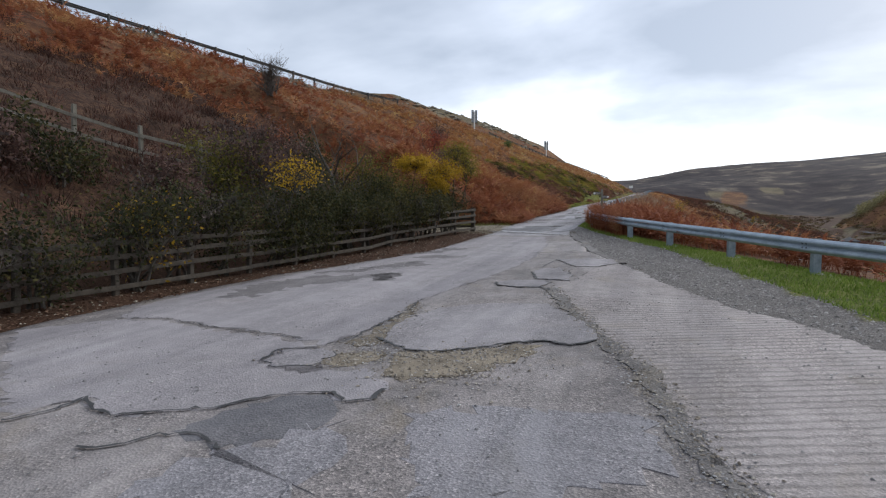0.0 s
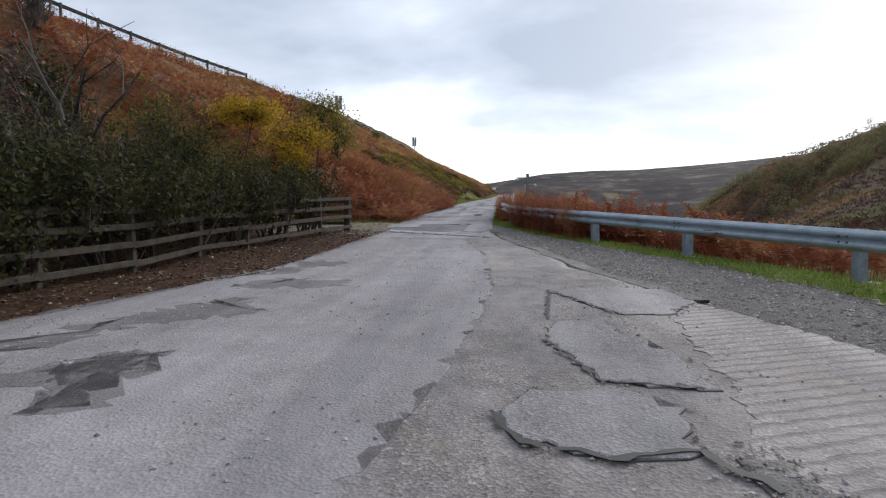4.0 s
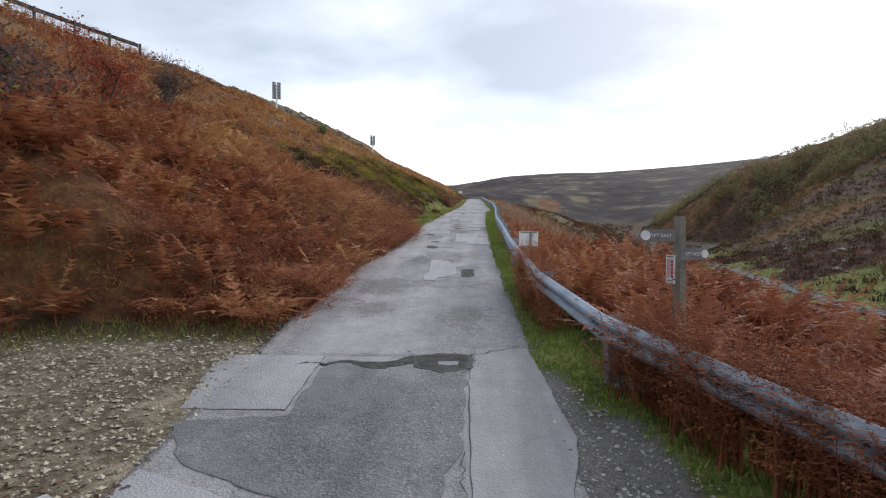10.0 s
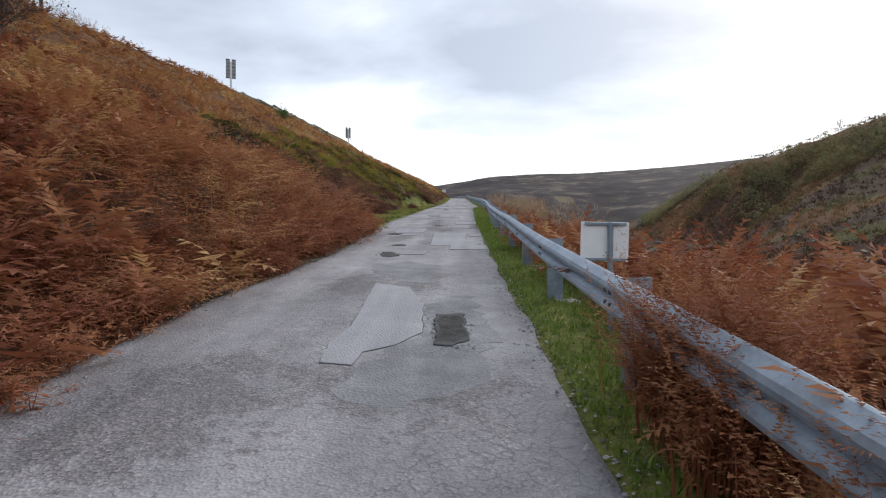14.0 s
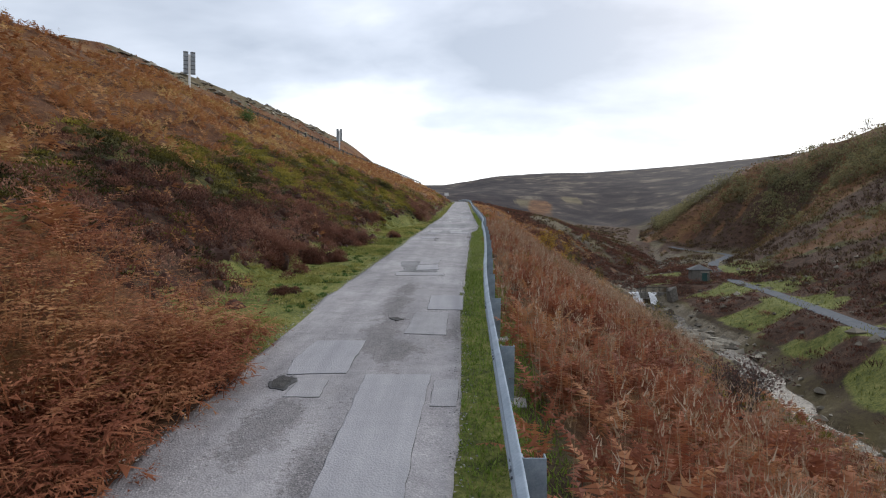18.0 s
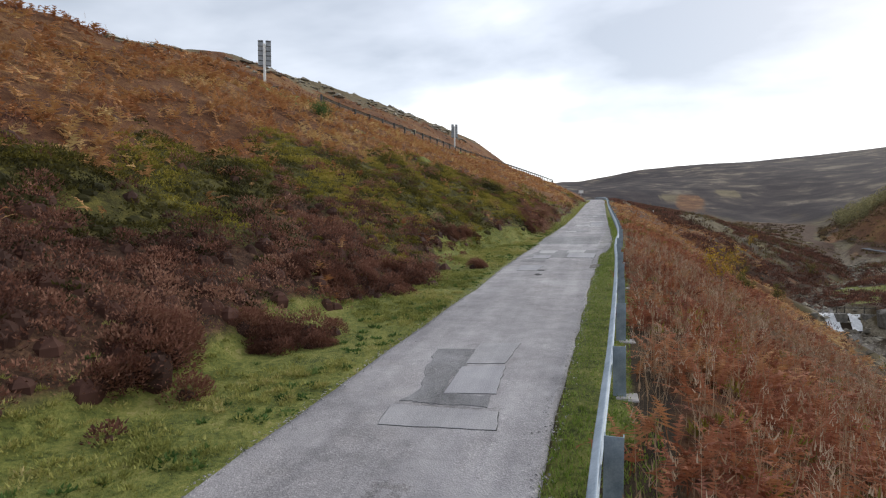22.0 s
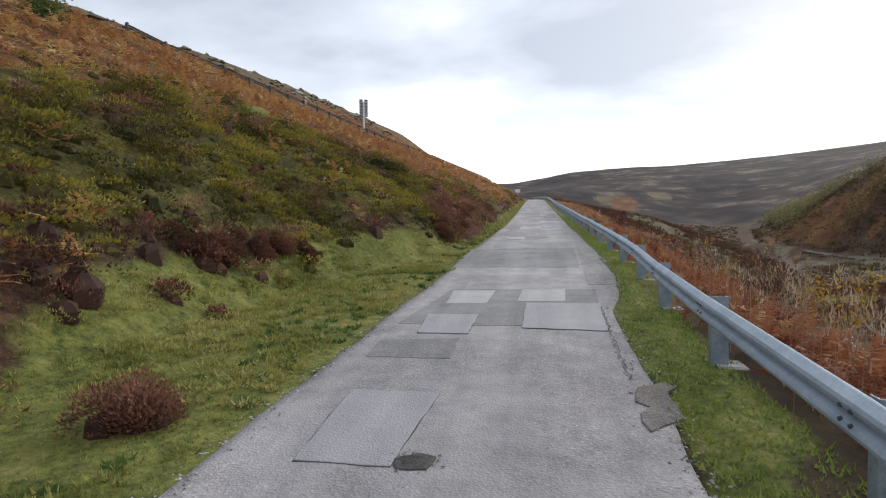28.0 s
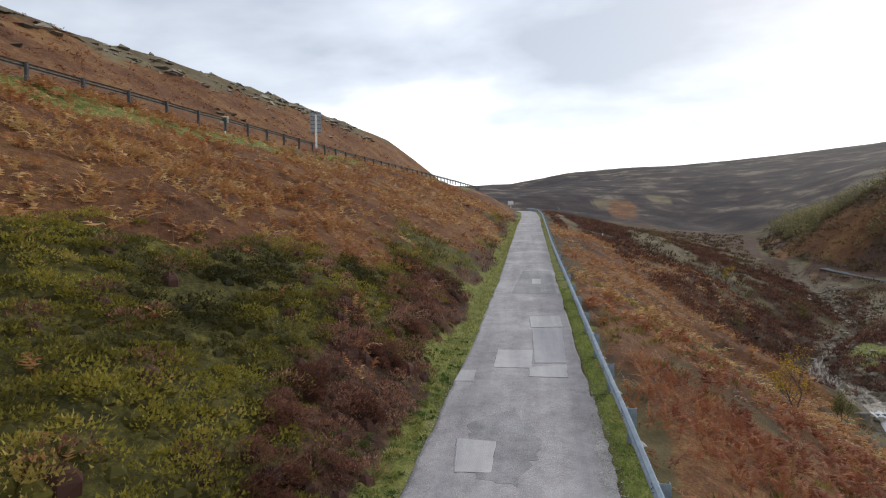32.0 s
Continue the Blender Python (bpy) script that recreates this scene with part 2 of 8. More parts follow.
def asphalt_material(name, dark, light, wet=0.0, cracks=0.5, stone=0.5, warm=0.0, ribs=0.0):
    """Worn tarmac: aggregate, pale wheel dust, damp blotches and crazed cracks."""
    m, nt, b, co = material(name, 0.8, 0, 0.35)
    big, mid = noise_node(nt, 0.35, 5, 0.6, co, 0.6), noise_node(nt, 2.6, 5, 0.65, co)
    grain = nt.nodes.new("ShaderNodeTexVoronoi")
    grain.inputs["Scale"].default_value = 48
    nt.links.new(co, grain.inputs["Vector"])
    g2 = noise_node(nt, 95, 3, 0.75, co)
    g3 = noise_node(nt, 11, 4, 0.7, co)
    f = math_node(nt, "ADD", math_node(nt, "MULTIPLY", big, 0.5), math_node(nt, "MULTIPLY", mid, 0.5))
    c = ramp_node(nt, f, [(0.34, dark), (0.5, tuple((a + d) / 2 for a, d in zip(dark, light))), (0.66, light)])
    lane = nt.nodes.new("ShaderNodeMapping")
    lane.inputs["Scale"].default_value = (1.5, 0.05, 1.0)
    nt.links.new(co, lane.inputs["Vector"])
    streak = ramp_node(nt, noise_node(nt, 1.0, 4, 0.6, lane.outputs[0]), [(0.36, (0.8, 0.8, 0.82)), (0.5, (1.0, 1.0, 1.0)), (0.64, (1.16, 1.15, 1.15))])
    c = mix_node(nt, 0.8, c, mix_node(nt, 1.0, c, streak, "MULTIPLY"))
    spk = ramp_node(nt, math_node(nt, "ADD", math_node(nt, "MULTIPLY", g2, 0.82), math_node(nt, "MULTIPLY", g3, 0.18)), [(0.34, (0.42, 0.42, 0.43)), (0.5, (1.0, 1.0, 1.0)), (0.66, (1.7, 1.67, 1.64))])
    worn = nt.nodes.new("ShaderNodeMapping")
    worn.inputs["Scale"].default_value = (1.0, 0.35, 1.0)
    nt.links.new(co, worn.inputs["Vector"])
    wear = math_node(nt, "MULTIPLY", math_node(nt, "SUBTRACT", noise_node(nt, 0.8, 6, 0.7, worn.outputs[0], 0.8), 0.44), 7.0, True)
    coarse = math_node(nt, "MULTIPLY", math_node(nt, "ADD", 0.35, math_node(nt, "MULTIPLY", wear, 0.65)), stone)
    # stretches where the top course has worn away to coarse stone
    bare = math_node(nt, "ADD", math_node(nt, "MULTIPLY", math_node(nt, "SUBTRACT", mid, 0.5), 1.8), math_node(nt, "MULTIPLY", math_node(nt, "SUBTRACT", g3, 0.5), 1.2))
    bare = math_node(nt, "MULTIPLY", math_node(nt, "SUBTRACT", math_node(nt, "ADD", attr(nt, "tint"), bare), 0.34), 3.6, True)
    c = mix_node(nt, math_node(nt, "MULTIPLY", bare, 0.85), c, mix_node(nt, 1.0, c, (0.58, 0.565, 0.56), "MULTIPLY"))
    coarse = math_node(nt, "ADD", coarse, math_node(nt, "MULTIPLY", bare, 0.4), True)
    c = mix_node(nt, math_node(nt, "MULTIPLY", wear, 0.3 * stone), c, mix_node(nt, 1.0, c, (0.62, 0.60, 0.59), "MULTIPLY"))
    c = mix_node(nt, coarse, c, mix_node(nt, 1.0, c, spk, "MULTIPLY"))
    gs = ramp_node(nt, grain.outputs["Color"], [(0.0, (0.40, 0.40, 0.41)), (0.75, (1.12, 1.11, 1.10)), (1.0, (1.85, 1.8, 1.75))])
    c = mix_node(nt, math_node(nt, "MULTIPLY", coarse, 0.85), c, mix_node(nt, 1.0, c, gs, "MULTIPLY"))
    # crazed cracking in worn areas
    wob = nt.nodes.new("ShaderNodeTexNoise")
    wob.inputs["Scale"].default_value, wob.inputs["Detail"].default_value = 6.0, 5
    nt.links.new(co, wob.inputs["Vector"])
    vec = mix_node(nt, 0.16, co, wob.outputs["Color"])
    v = nt.nodes.new("ShaderNodeTexVoronoi")
    v.feature, v.inputs["Scale"].default_value = "DISTANCE_TO_EDGE", 10.0
    nt.links.new(vec, v.inputs["Vector"])
    line = math_node(nt, "LESS_THAN", v.outputs["Distance"], 0.032)
    mp = nt.nodes.new("ShaderNodeMapping")
    mp.inputs["Scale"].default_value = (1.0, 0.22, 1.0)
    nt.links.new(co, mp.inputs["Vector"])
    where = math_node(nt, "MULTIPLY", math_node(nt, "SUBTRACT", noise_node(nt, 0.9, 4, 0.6, mp.outputs[0]), 0.51), 9.0, True)
    # the lower stretch of the hill is the more worn
    along = nt.nodes.new("ShaderNodeSeparateXYZ")
    nt.links.new(co, along.inputs[0])
    where = math_node(nt, "MULTIPLY", where, math_node(nt, "ADD", 0.12, math_node(nt, "MULTIPLY", math_node(nt, "SUBTRACT", 56.0, along.outputs[1]), 0.1, True)))
    where = math_node(nt, "ADD", where, bare, True)
    line = math_node(nt, "MULTIPLY", math_node(nt, "MULTIPLY", line, where), cracks)
    c = mix_node(nt, math_node(nt, "MULTIPLY", line, 0.5), c, (0.06, 0.06, 0.062))
    # tan grit and damp patches
    grit = math_node(nt, "MULTIPLY", math_node(nt, "SUBTRACT", noise_node(nt, 0.8, 4, 0.65, co, 1.0), 0.56), 5.0, True)
    c = mix_node(nt, math_node(nt, "MULTIPLY", grit, warm), c, (0.23, 0.185, 0.12))
    nt.links.new(c, b.inputs["Base Color"])
    damp = math_node(nt, "MULTIPLY", math_node(nt, "SUBTRACT", big, 0.5), 5.0, True)
    nt.links.new(math_node(nt, "SUBTRACT", 0.82, math_node(nt, "MULTIPLY", damp, wet)), b.inputs["Roughness"])
    h = math_node(nt, "ADD", math_node(nt, "MULTIPLY", grain.outputs["Distance"], 0.5), math_node(nt, "MULTIPLY", mid, 0.6))
    h = math_node(nt, "SUBTRACT", h, math_node(nt, "MULTIPLY", line, 0.8))
    if ribs:
        wv = nt.nodes.new("ShaderNodeTexWave")
        wv.bands_direction, wv.inputs["Scale"].default_value, wv.inputs["Distortion"].default_value = "Y", 2.3, 2.2
        turn = nt.nodes.new("ShaderNodeMapping")
        turn.inputs["Rotation"].default_value = (0, 0, radians(-20))
        nt.links.new(co, turn.inputs["Vector"])
        nt.links.new(turn.outputs[0], wv.inputs["Vector"])
        wv.inputs["Detail"].default_value, wv.inputs["Detail Scale"].default_value = 4, 2.5
        groove = math_node(nt, "MULTIPLY", math_node(nt, "SUBTRACT", 0.45, wv.outputs["Fac"]), 2.2, True)
        groove = math_node(nt, "MULTIPLY", groove, math_node(nt, "MULTIPLY", noise_node(nt, 2.2, 4, 0.7, co), 1.3, True))
        nt.links.new(mix_node(nt, math_node(nt, "MULTIPLY", groove, 0.62), c, (0.085, 0.078, 0.074)), b.inputs["Base Color"])
        h = math_node(nt, "SUBTRACT", h, math_node(nt, "MULTIPLY", groove, ribs * 1.6))
    nt.links.new(bump_node(nt, h, 0.8, 0.016), b.inputs["Normal"])
    return m


M_GROUND = ground_material()
M_ROAD = asphalt_material("worn_tarmac", (0.205, 0.198, 0.206), (0.375, 0.36, 0.37), 0.3, 0.7, 0.55, 0.1)
M_APRON_PALE = asphalt_material("old_pale_tarmac", (0.235, 0.22, 0.226), (0.355, 0.33, 0.337), 0.15, 0.3, 0.4, 0.15)
M_APRON_SLAB = asphalt_material("raised_old_tarmac", (0.20, 0.19, 0.196), (0.33, 0.308, 0.315), 0.15, 0.2, 0.8, 0.1)
M_APRON_DARK = asphalt_material("old_dark_tarmac", (0.105, 0.103, 0.112), (0.20, 0.193, 0.20), 0.4, 0.3, 0.8, 0.15)
M_APRON_BLUE = asphalt_material("blue_grey_old_tarmac", (0.20, 0.195, 0.207), (0.31, 0.298, 0.313), 0.2, 0.2, 0.85, 0.1)
M_APRON = asphalt_material("patchy_old_tarmac", (0.15, 0.137, 0.133), (0.345, 0.315, 0.305), 0.25, 0.4, 1.0, 0.5)
M_SEAM = asphalt_material("coarse_dark_seam", (0.09, 0.084, 0.081), (0.235, 0.218, 0.207), 0.2, 0.0, 1.0, 0.4)
M_BAND = asphalt_material("brown_broken_band", (0.09, 0.074, 0.055), (0.27, 0.225, 0.165), 0.1, 0.3, 1.0, 0.7)
M_CONCRETE = asphalt_material("ribbed_concrete", (0.25, 0.226, 0.218), (0.40, 0.363, 0.352), 0.1, 0.1, 0.9, 0.35, 0.5)
M_PATCH = asphalt_material("smooth_patch_tarmac", (0.285, 0.282, 0.30), (0.35, 0.345, 0.362), 0.2, 0.05, 0.1, 0.0)
M_PATCH_OLD = asphalt_material("old_patch_tarmac", (0.25, 0.246, 0.258), (0.36, 0.352, 0.362), 0.2, 0.2, 0.25, 0.05)
M_PATCH_PALE = asphalt_material("pale_patch_tarmac", (0.33, 0.325, 0.335), (0.43, 0.42, 0.425), 0.1, 0.1, 0.12, 0.0)
M_PATCH_DARK = asphalt_material("dark_patch_tarmac", (0.125, 0.126, 0.133), (0.23, 0.229, 0.238), 0.3, 0.3, 0.9, 0.0)
M_PATCH_MID = asphalt_material("grey_relaid_tarmac", (0.17, 0.17, 0.178), (0.255, 0.253, 0.26), 0.25, 0.2, 0.6, 0.0)
M_SHOULDER = asphalt_material("gritty_shoulder", (0.19, 0.185, 0.18), (0.40, 0.39, 0.385), 0.0, 0.0, 1.0, 0.2)
M_TRACK = plain_mat("blue_grey_track", (0.085, 0.095, 0.11), (0.15, 0.16, 0.175), 1.5, 1.0, spec=0.1)
M_TAR = plain_mat("tar_joint", (0.03, 0.03, 0.032), (0.075, 0.075, 0.075), 9, 0.7)
# grit tone, darkened for the shade of a sunken hole
M_SHADED_GRIT = plain_mat("shaded_pothole_grit", (0.014, 0.014, 0.014), (0.085, 0.08, 0.076), 7, 0.9, bump=0.9, dist=0.03)
M_STAIN = asphalt_material("damp_tarmac", (0.13, 0.121, 0.122), (0.225, 0.208, 0.208), 0.4, 0.2, 0.5, 0.0)
M_SAND = plain_mat("tan_sandy_grit", (0.12, 0.098, 0.073), (0.32, 0.27, 0.2), 3, 0.9, bump=0.7, dist=0.02)
M_PUDDLE = plain_mat("rain_puddle", (0.10, 0.10, 0.11), (0.13, 0.13, 0.14), 3, 0.06, bump=0.02, spec=0.5)
M_DAMP = asphalt_material("damp_dark_tarmac", (0.135, 0.135, 0.143), (0.29, 0.286, 0.297), 0.4, 0.2, 0.5, 0.0)
M_HOLE = plain_mat("pothole_grit", (0.04, 0.038, 0.034), (0.21, 0.17, 0.115), 7, 0.9, bump=0.8, dist=0.03)
M_KERB = plain_mat("weathered_kerb_stone", (0.25, 0.24, 0.232), (0.44, 0.42, 0.405), 5, 0.85)
M_GALV = plain_mat("galvanised_steel", (0.25, 0.31, 0.37), (0.43, 0.50, 0.57), 3.5, 0.68, 0.3, 0.1, 0.003, 0.5, 40)
M_POST_STEEL = plain_mat("dull_post_steel", (0.16, 0.21, 0.25), (0.33, 0.39, 0.44), 5, 0.55, 0.4, 0.1, 0.003)
M_DUSTY_STEEL = plain_mat("dusty_grey_steel", (0.10, 0.085, 0.075), (0.2, 0.175, 0.155), 4, 0.85, 0.0, spec=0.15)
M_OLD_STEEL = plain_mat("old_weathered_steel", (0.045, 0.046, 0.048), (0.12, 0.12, 0.122), 4, 0.8, 0.0, spec=0.15)
M_BOLT = plain_mat("bolt_steel", (0.05, 0.06, 0.07), (0.14, 0.15, 0.16), 30, 0.5, 0.6)
M_WOOD = plain_mat("weathered_fence_wood", (0.035, 0.029, 0.024), (0.11, 0.095, 0.077), 4, 0.9, bump=0.6, dist=0.008, fine=35)
M_POST_WOOD = plain_mat("green_grey_post_wood", (0.13, 0.125, 0.10), (0.27, 0.262, 0.215), 4, 0.9, bump=0.6, dist=0.008, fine=35)
M_WOOD_PALE = plain_mat("grey_weathered_wood", (0.10, 0.092, 0.075), (0.24, 0.225, 0.19), 4, 0.9, bump=0.6, dist=0.008, fine=35)
M_STONE = plain_mat("gritstone", (0.07, 0.065, 0.058), (0.24, 0.22, 0.19), 2.4, 0.9, bump=0.9, dist=0.05, fine=18)
M_PALE_STONE = plain_mat("pale_loose_stone", (0.17, 0.155, 0.13), (0.44, 0.41, 0.36), 3, 0.9, bump=0.6, dist=0.02)
M_WHITE = plain_mat("weathered_white_paint", (0.60, 0.61, 0.60), (0.80, 0.80, 0.79), 6, 0.5, bump=0.1)
M_SHEET = plain_mat("clean_white_sheet", (0.82, 0.83, 0.83), (0.93, 0.93, 0.92), 6, 0.5, bump=0.1)
M_SIGN_BACK = plain_mat("grey_sign_back", (0.20, 0.22, 0.24), (0.34, 0.36, 0.38), 5, 0.5, 0.3)
M_SLATE = plain_mat("slate_roof", (0.045, 0.048, 0.052), (0.12, 0.12, 0.125), 5, 0.75, bump=0.6)
M_GREEN_PAINT = plain_mat("dark_green_paint", (0.015, 0.05, 0.045), (0.03, 0.085, 0.075), 5, 0.55)
M_RED = plain_mat("red_print", (0.42, 0.05, 0.08), (0.55, 0.08, 0.11), 9, 0.6)
M_RED_PALE = plain_mat("pink_print", (0.55, 0.2, 0.24), (0.72, 0.45, 0.46), 60, 0.6)
M_PALE_BOARD = plain_mat("pale_yellow_board", (0.55, 0.50, 0.33), (0.68, 0.64, 0.5), 5, 0.6)
M_BROWN_SIGN = plain_mat("brown_grey_sign", (0.15, 0.14, 0.14), (0.215, 0.205, 0.2), 9, 0.7)
M_BARK = plain_mat("dark_bark", (0.03, 0.026, 0.022), (0.11, 0.10, 0.085), 12, 0.9, bump=0.6)
M_DULLBARK = plain_mat("grey_black_bark", (0.02, 0.018, 0.016), (0.06, 0.054, 0.047), 12, 0.95, bump=0.6)
M_TWIG = plain_mat("grey_twigs", (0.05, 0.042, 0.036), (0.15, 0.13, 0.115), 12, 0.9)
M_BRACKEN = leaf_mat("rust_bracken", [(0.05, (0.07, 0.024, 0.016)), (0.3, (0.19, 0.061, 0.034)), (0.55, (0.315, 0.118, 0.06)), (0.78, (0.41, 0.20, 0.092)), (0.97, (0.53, 0.34, 0.15))], through=0.3)
M_HEATHER = leaf_mat("brown_heather", [(0.05, (0.028, 0.016, 0.012)), (0.38, (0.098, 0.045, 0.033)), (0.65, (0.205, 0.092, 0.062)), (1.0, (0.34, 0.19, 0.13))], through=0.15)
M_BILBERRY = leaf_mat("bilberry_leaves", [(0.05, (0.03, 0.029, 0.010)), (0.35, (0.09, 0.08, 0.019)), (0.62, (0.195, 0.168, 0.03)), (0.85, (0.31, 0.265, 0.042)), (1.0, (0.37, 0.28, 0.08))], through=0.3)
M_OCHRE = leaf_mat("ochre_bracken", [(0.05, (0.08, 0.033, 0.018)), (0.3, (0.235, 0.09, 0.043)), (0.55, (0.36, 0.162, 0.068)), (0.78, (0.46, 0.255, 0.105)), (0.97, (0.55, 0.39, 0.17))], through=0.3)
M_GRASS = leaf_mat("rough_grass", [(0.05, (0.11, 0.13, 0.034)), (0.45, (0.265, 0.27, 0.074)), (0.75, (0.35, 0.325, 0.11)), (1.0, (0.50, 0.42, 0.21))])
M_VERGE = leaf_mat("mossy_verge_grass", [(0.05, (0.07, 0.12, 0.02)), (0.5, (0.18, 0.26, 0.045)), (1.0, (0.31, 0.35, 0.10))])
M_STRAW = leaf_mat("bleached_grass_stalks", [(0.05, (0.16, 0.10, 0.06)), (0.5, (0.30, 0.20, 0.125)), (1.0, (0.52, 0.42, 0.32))], through=0.3)
M_WEED = leaf_mat("dock_leaves", [(0.05, (0.03, 0.06, 0.018)), (0.5, (0.075, 0.14, 0.035)), (1.0, (0.15, 0.2, 0.06))])
M_PURPLE = leaf_mat("purple_brown_twigs", [(0.05, (0.04, 0.025, 0.024)), (0.5, (0.125, 0.075, 0.065)), (1.0, (0.26, 0.165, 0.125))])
M_DULLTWIG = leaf_mat("dull_thicket_twigs", [(0.05, (0.018, 0.014, 0.014)), (0.5, (0.06, 0.045, 0.042)), (1.0, (0.19, 0.15, 0.13))])
M_YELLOW = leaf_mat("yellow_autumn_leaves", [(0.05, (0.09, 0.07, 0.012)), (0.45, (0.37, 0.235, 0.022)), (1.0, (0.62, 0.40, 0.04))], through=0.35)
M_OLIVE = leaf_mat("olive_leaves", [(0.05, (0.045, 0.05, 0.016)), (0.5, (0.13, 0.125, 0.03)), (1.0, (0.28, 0.21, 0.045))], through=0.35)
M_BIRCH = leaf_mat("yellowing_birch_leaves", [(0.05, (0.06, 0.06, 0.016)), (0.5, (0.2, 0.175, 0.032)), (1.0, (0.38, 0.29, 0.055))], through=0.35)
M_DARKLEAF = leaf_mat("dark_thicket_leaves", [(0.05, (0.014, 0.018, 0.010)), (0.5, (0.04, 0.046, 0.018)), (1.0, (0.13, 0.105, 0.035))])
M_REDLEAF = leaf_mat("red_rowan_leaves", [(0.05, (0.14, 0.03, 0.018)), (0.5, (0.33, 0.075, 0.045)), (1.0, (0.46, 0.16, 0.08))])
M_WOODS = leaf_mat("autumn_birch_leaves", [(0.05, (0.10, 0.095, 0.056)), (0.5, (0.19, 0.18, 0.09)), (1.0, (0.33, 0.275, 0.13))], through=0.4)
M_SCRUB = leaf_mat("mixed_moor_scrub", [(0.05, (0.034, 0.026, 0.02)), (0.35, (0.095, 0.058, 0.04)), (0.6, (0.125, 0.11, 0.042)), (0.8, (0.19, 0.10, 0.056)), (1.0, (0.27, 0.22, 0.10))])
M_LITTER = leaf_mat("fallen_leaves", [(0.05, (0.028, 0.013, 0.009)), (0.55, (0.09, 0.043, 0.026)), (1.0, (0.27, 0.18, 0.12))], through=0.05)


def water_material():
    m, nt, b, co = material("peaty_stream_water", 0.08, 0, 0.2)
    b.inputs["IOR"].default_value = 1.15
    n = noise_node(nt, 1.3, 4, 0.6, co, 0.8)
    foam = math_node(nt, "MULTIPLY", math_node(nt, "SUBTRACT", noise_node(nt, 0.9, 6, 0.7, co, 1.6), 0.70), 7.0, True)
    nt.links.new(mix_node(nt, foam, (0.035, 0.026, 0.018), (0.55, 0.55, 0.54)), b.inputs["Base Color"])
    nt.links.new(math_node(nt, "ADD", 0.22, math_node(nt, "MULTIPLY", foam, 0.5)), b.inputs["Roughness"])
    nt.links.new(bump_node(nt, n, 0.2, 0.1), b.inputs["Normal"])
    return m


M_WATER = water_material()
M_FOAM = plain_mat("white_water", (0.55, 0.56, 0.57), (0.85, 0.85, 0.85), 2.5, 0.4, bump=0.7, dist=0.08, fine=9)


# ---------------------------------------------------------------- shape of the land (x across the road, y along it)
def lattice(ix, iy, seed):
    h = (ix.astype(np.int64) * 374761393 + iy.astype(np.int64) * 668265263 + seed * 1442695041) & 0x7FFFFFFF
    h = ((h ^ (h >> 13)) * 1274126177) & 0x7FFFFFFF
    return ((h ^ (h >> 16)) & 0xFFFF) / 65535.0


def vnoise(x, y, seed=0):
    """Smooth value noise in 0..1."""
    x, y = np.asarray(x, float), np.asarray(y, float)
    ix, iy = np.floor(x), np.floor(y)
    fx, fy = x - ix, y - iy
    fx, fy = fx * fx * (3 - 2 * fx), fy * fy * (3 - 2 * fy)
    a, b = lattice(ix, iy, seed), lattice(ix + 1, iy, seed)
    c, d = lattice(ix, iy + 1, seed), lattice(ix + 1, iy + 1, seed)
    return (a * (1 - fx) + b * fx) * (1 - fy) + (c * (1 - fx) + d * fx) * fy


def fbm(x, y, scale, octaves=4, seed=0):
    out, amp, tot = 0, 1.0, 0
    for k in range(octaves):
        out = out + amp * vnoise(np.asarray(x) / scale * 2 ** k + 17 * k, np.asarray(y) / scale * 2 ** k - 9 * k, seed + k)
        tot += amp
        amp *= 0.5
    return out / tot


def smooth(a, b, x):
    t = np.clip((np.asarray(x, float) - a) / (b - a), 0, 1)
    return t * t * (3 - 2 * t)


def curve(*pairs):
    ys, vs = [p[0] for p in pairs], [p[1] for p in pairs]
    return lambda y: np.interp(y, ys, vs)


ROAD_Z = curve((-900, -40), (-40, -3.0), (0, 0), (14, 1.07), (30, 2.48), (50, 4.30), (65, 5.60), (100, 8.42), (113, 9.55), (170, 14.4), (240, 19.6), (300, 22.5), (900, 40))
LEFT = curve((-40, -9.6), (8, -9.2), (12, -8.9), (15, -7.9), (17, -7.1), (21, -6.98), (26, -6.95), (31, -7.3), (38, -7.4), (43, -7.0), (49, -7.0), (55, -7.15), (60, -6.88), (66, -6.65), (73, -6.55), (80, -6.3), (84, -6.12), (92, -5.95), (105, -5.5), (117, -5.3), (167, -5.0), (200, -4.6), (230, -5.0), (260, -9), (300, -20), (340, -36))
RIGHT = curve((-40, 6), (0, 3.6), (8, 2.0), (11.4, 0.5), (15.5, -1.0), (17.3, -1.65), (20, -2.3), (23.8, -3.2), (27, -3.55), (40, -3.6), (54, -3.46), (62, -3.22), (66, -3.1), (69, -3.0), (74.4, -2.82), (79.5, -2.62), (81, -2.3), (83, -2.1), (86, -1.9), (95, -1.83), (119, -1.75), (167, -1.4), (200, -0.95), (230, -1.2), (260, -5), (300, -16), (340, -32))
GRAVEL = curve((-40, 9), (5, 4.2), (9.7, 2.75), (14.1, 1.65), (18.9, 0.25), (20, -0.3), (21.6, -0.95), (23.2, -1.55), (25, -2.3), (27.1, -2.9), (29, -3.5), (30, -9))
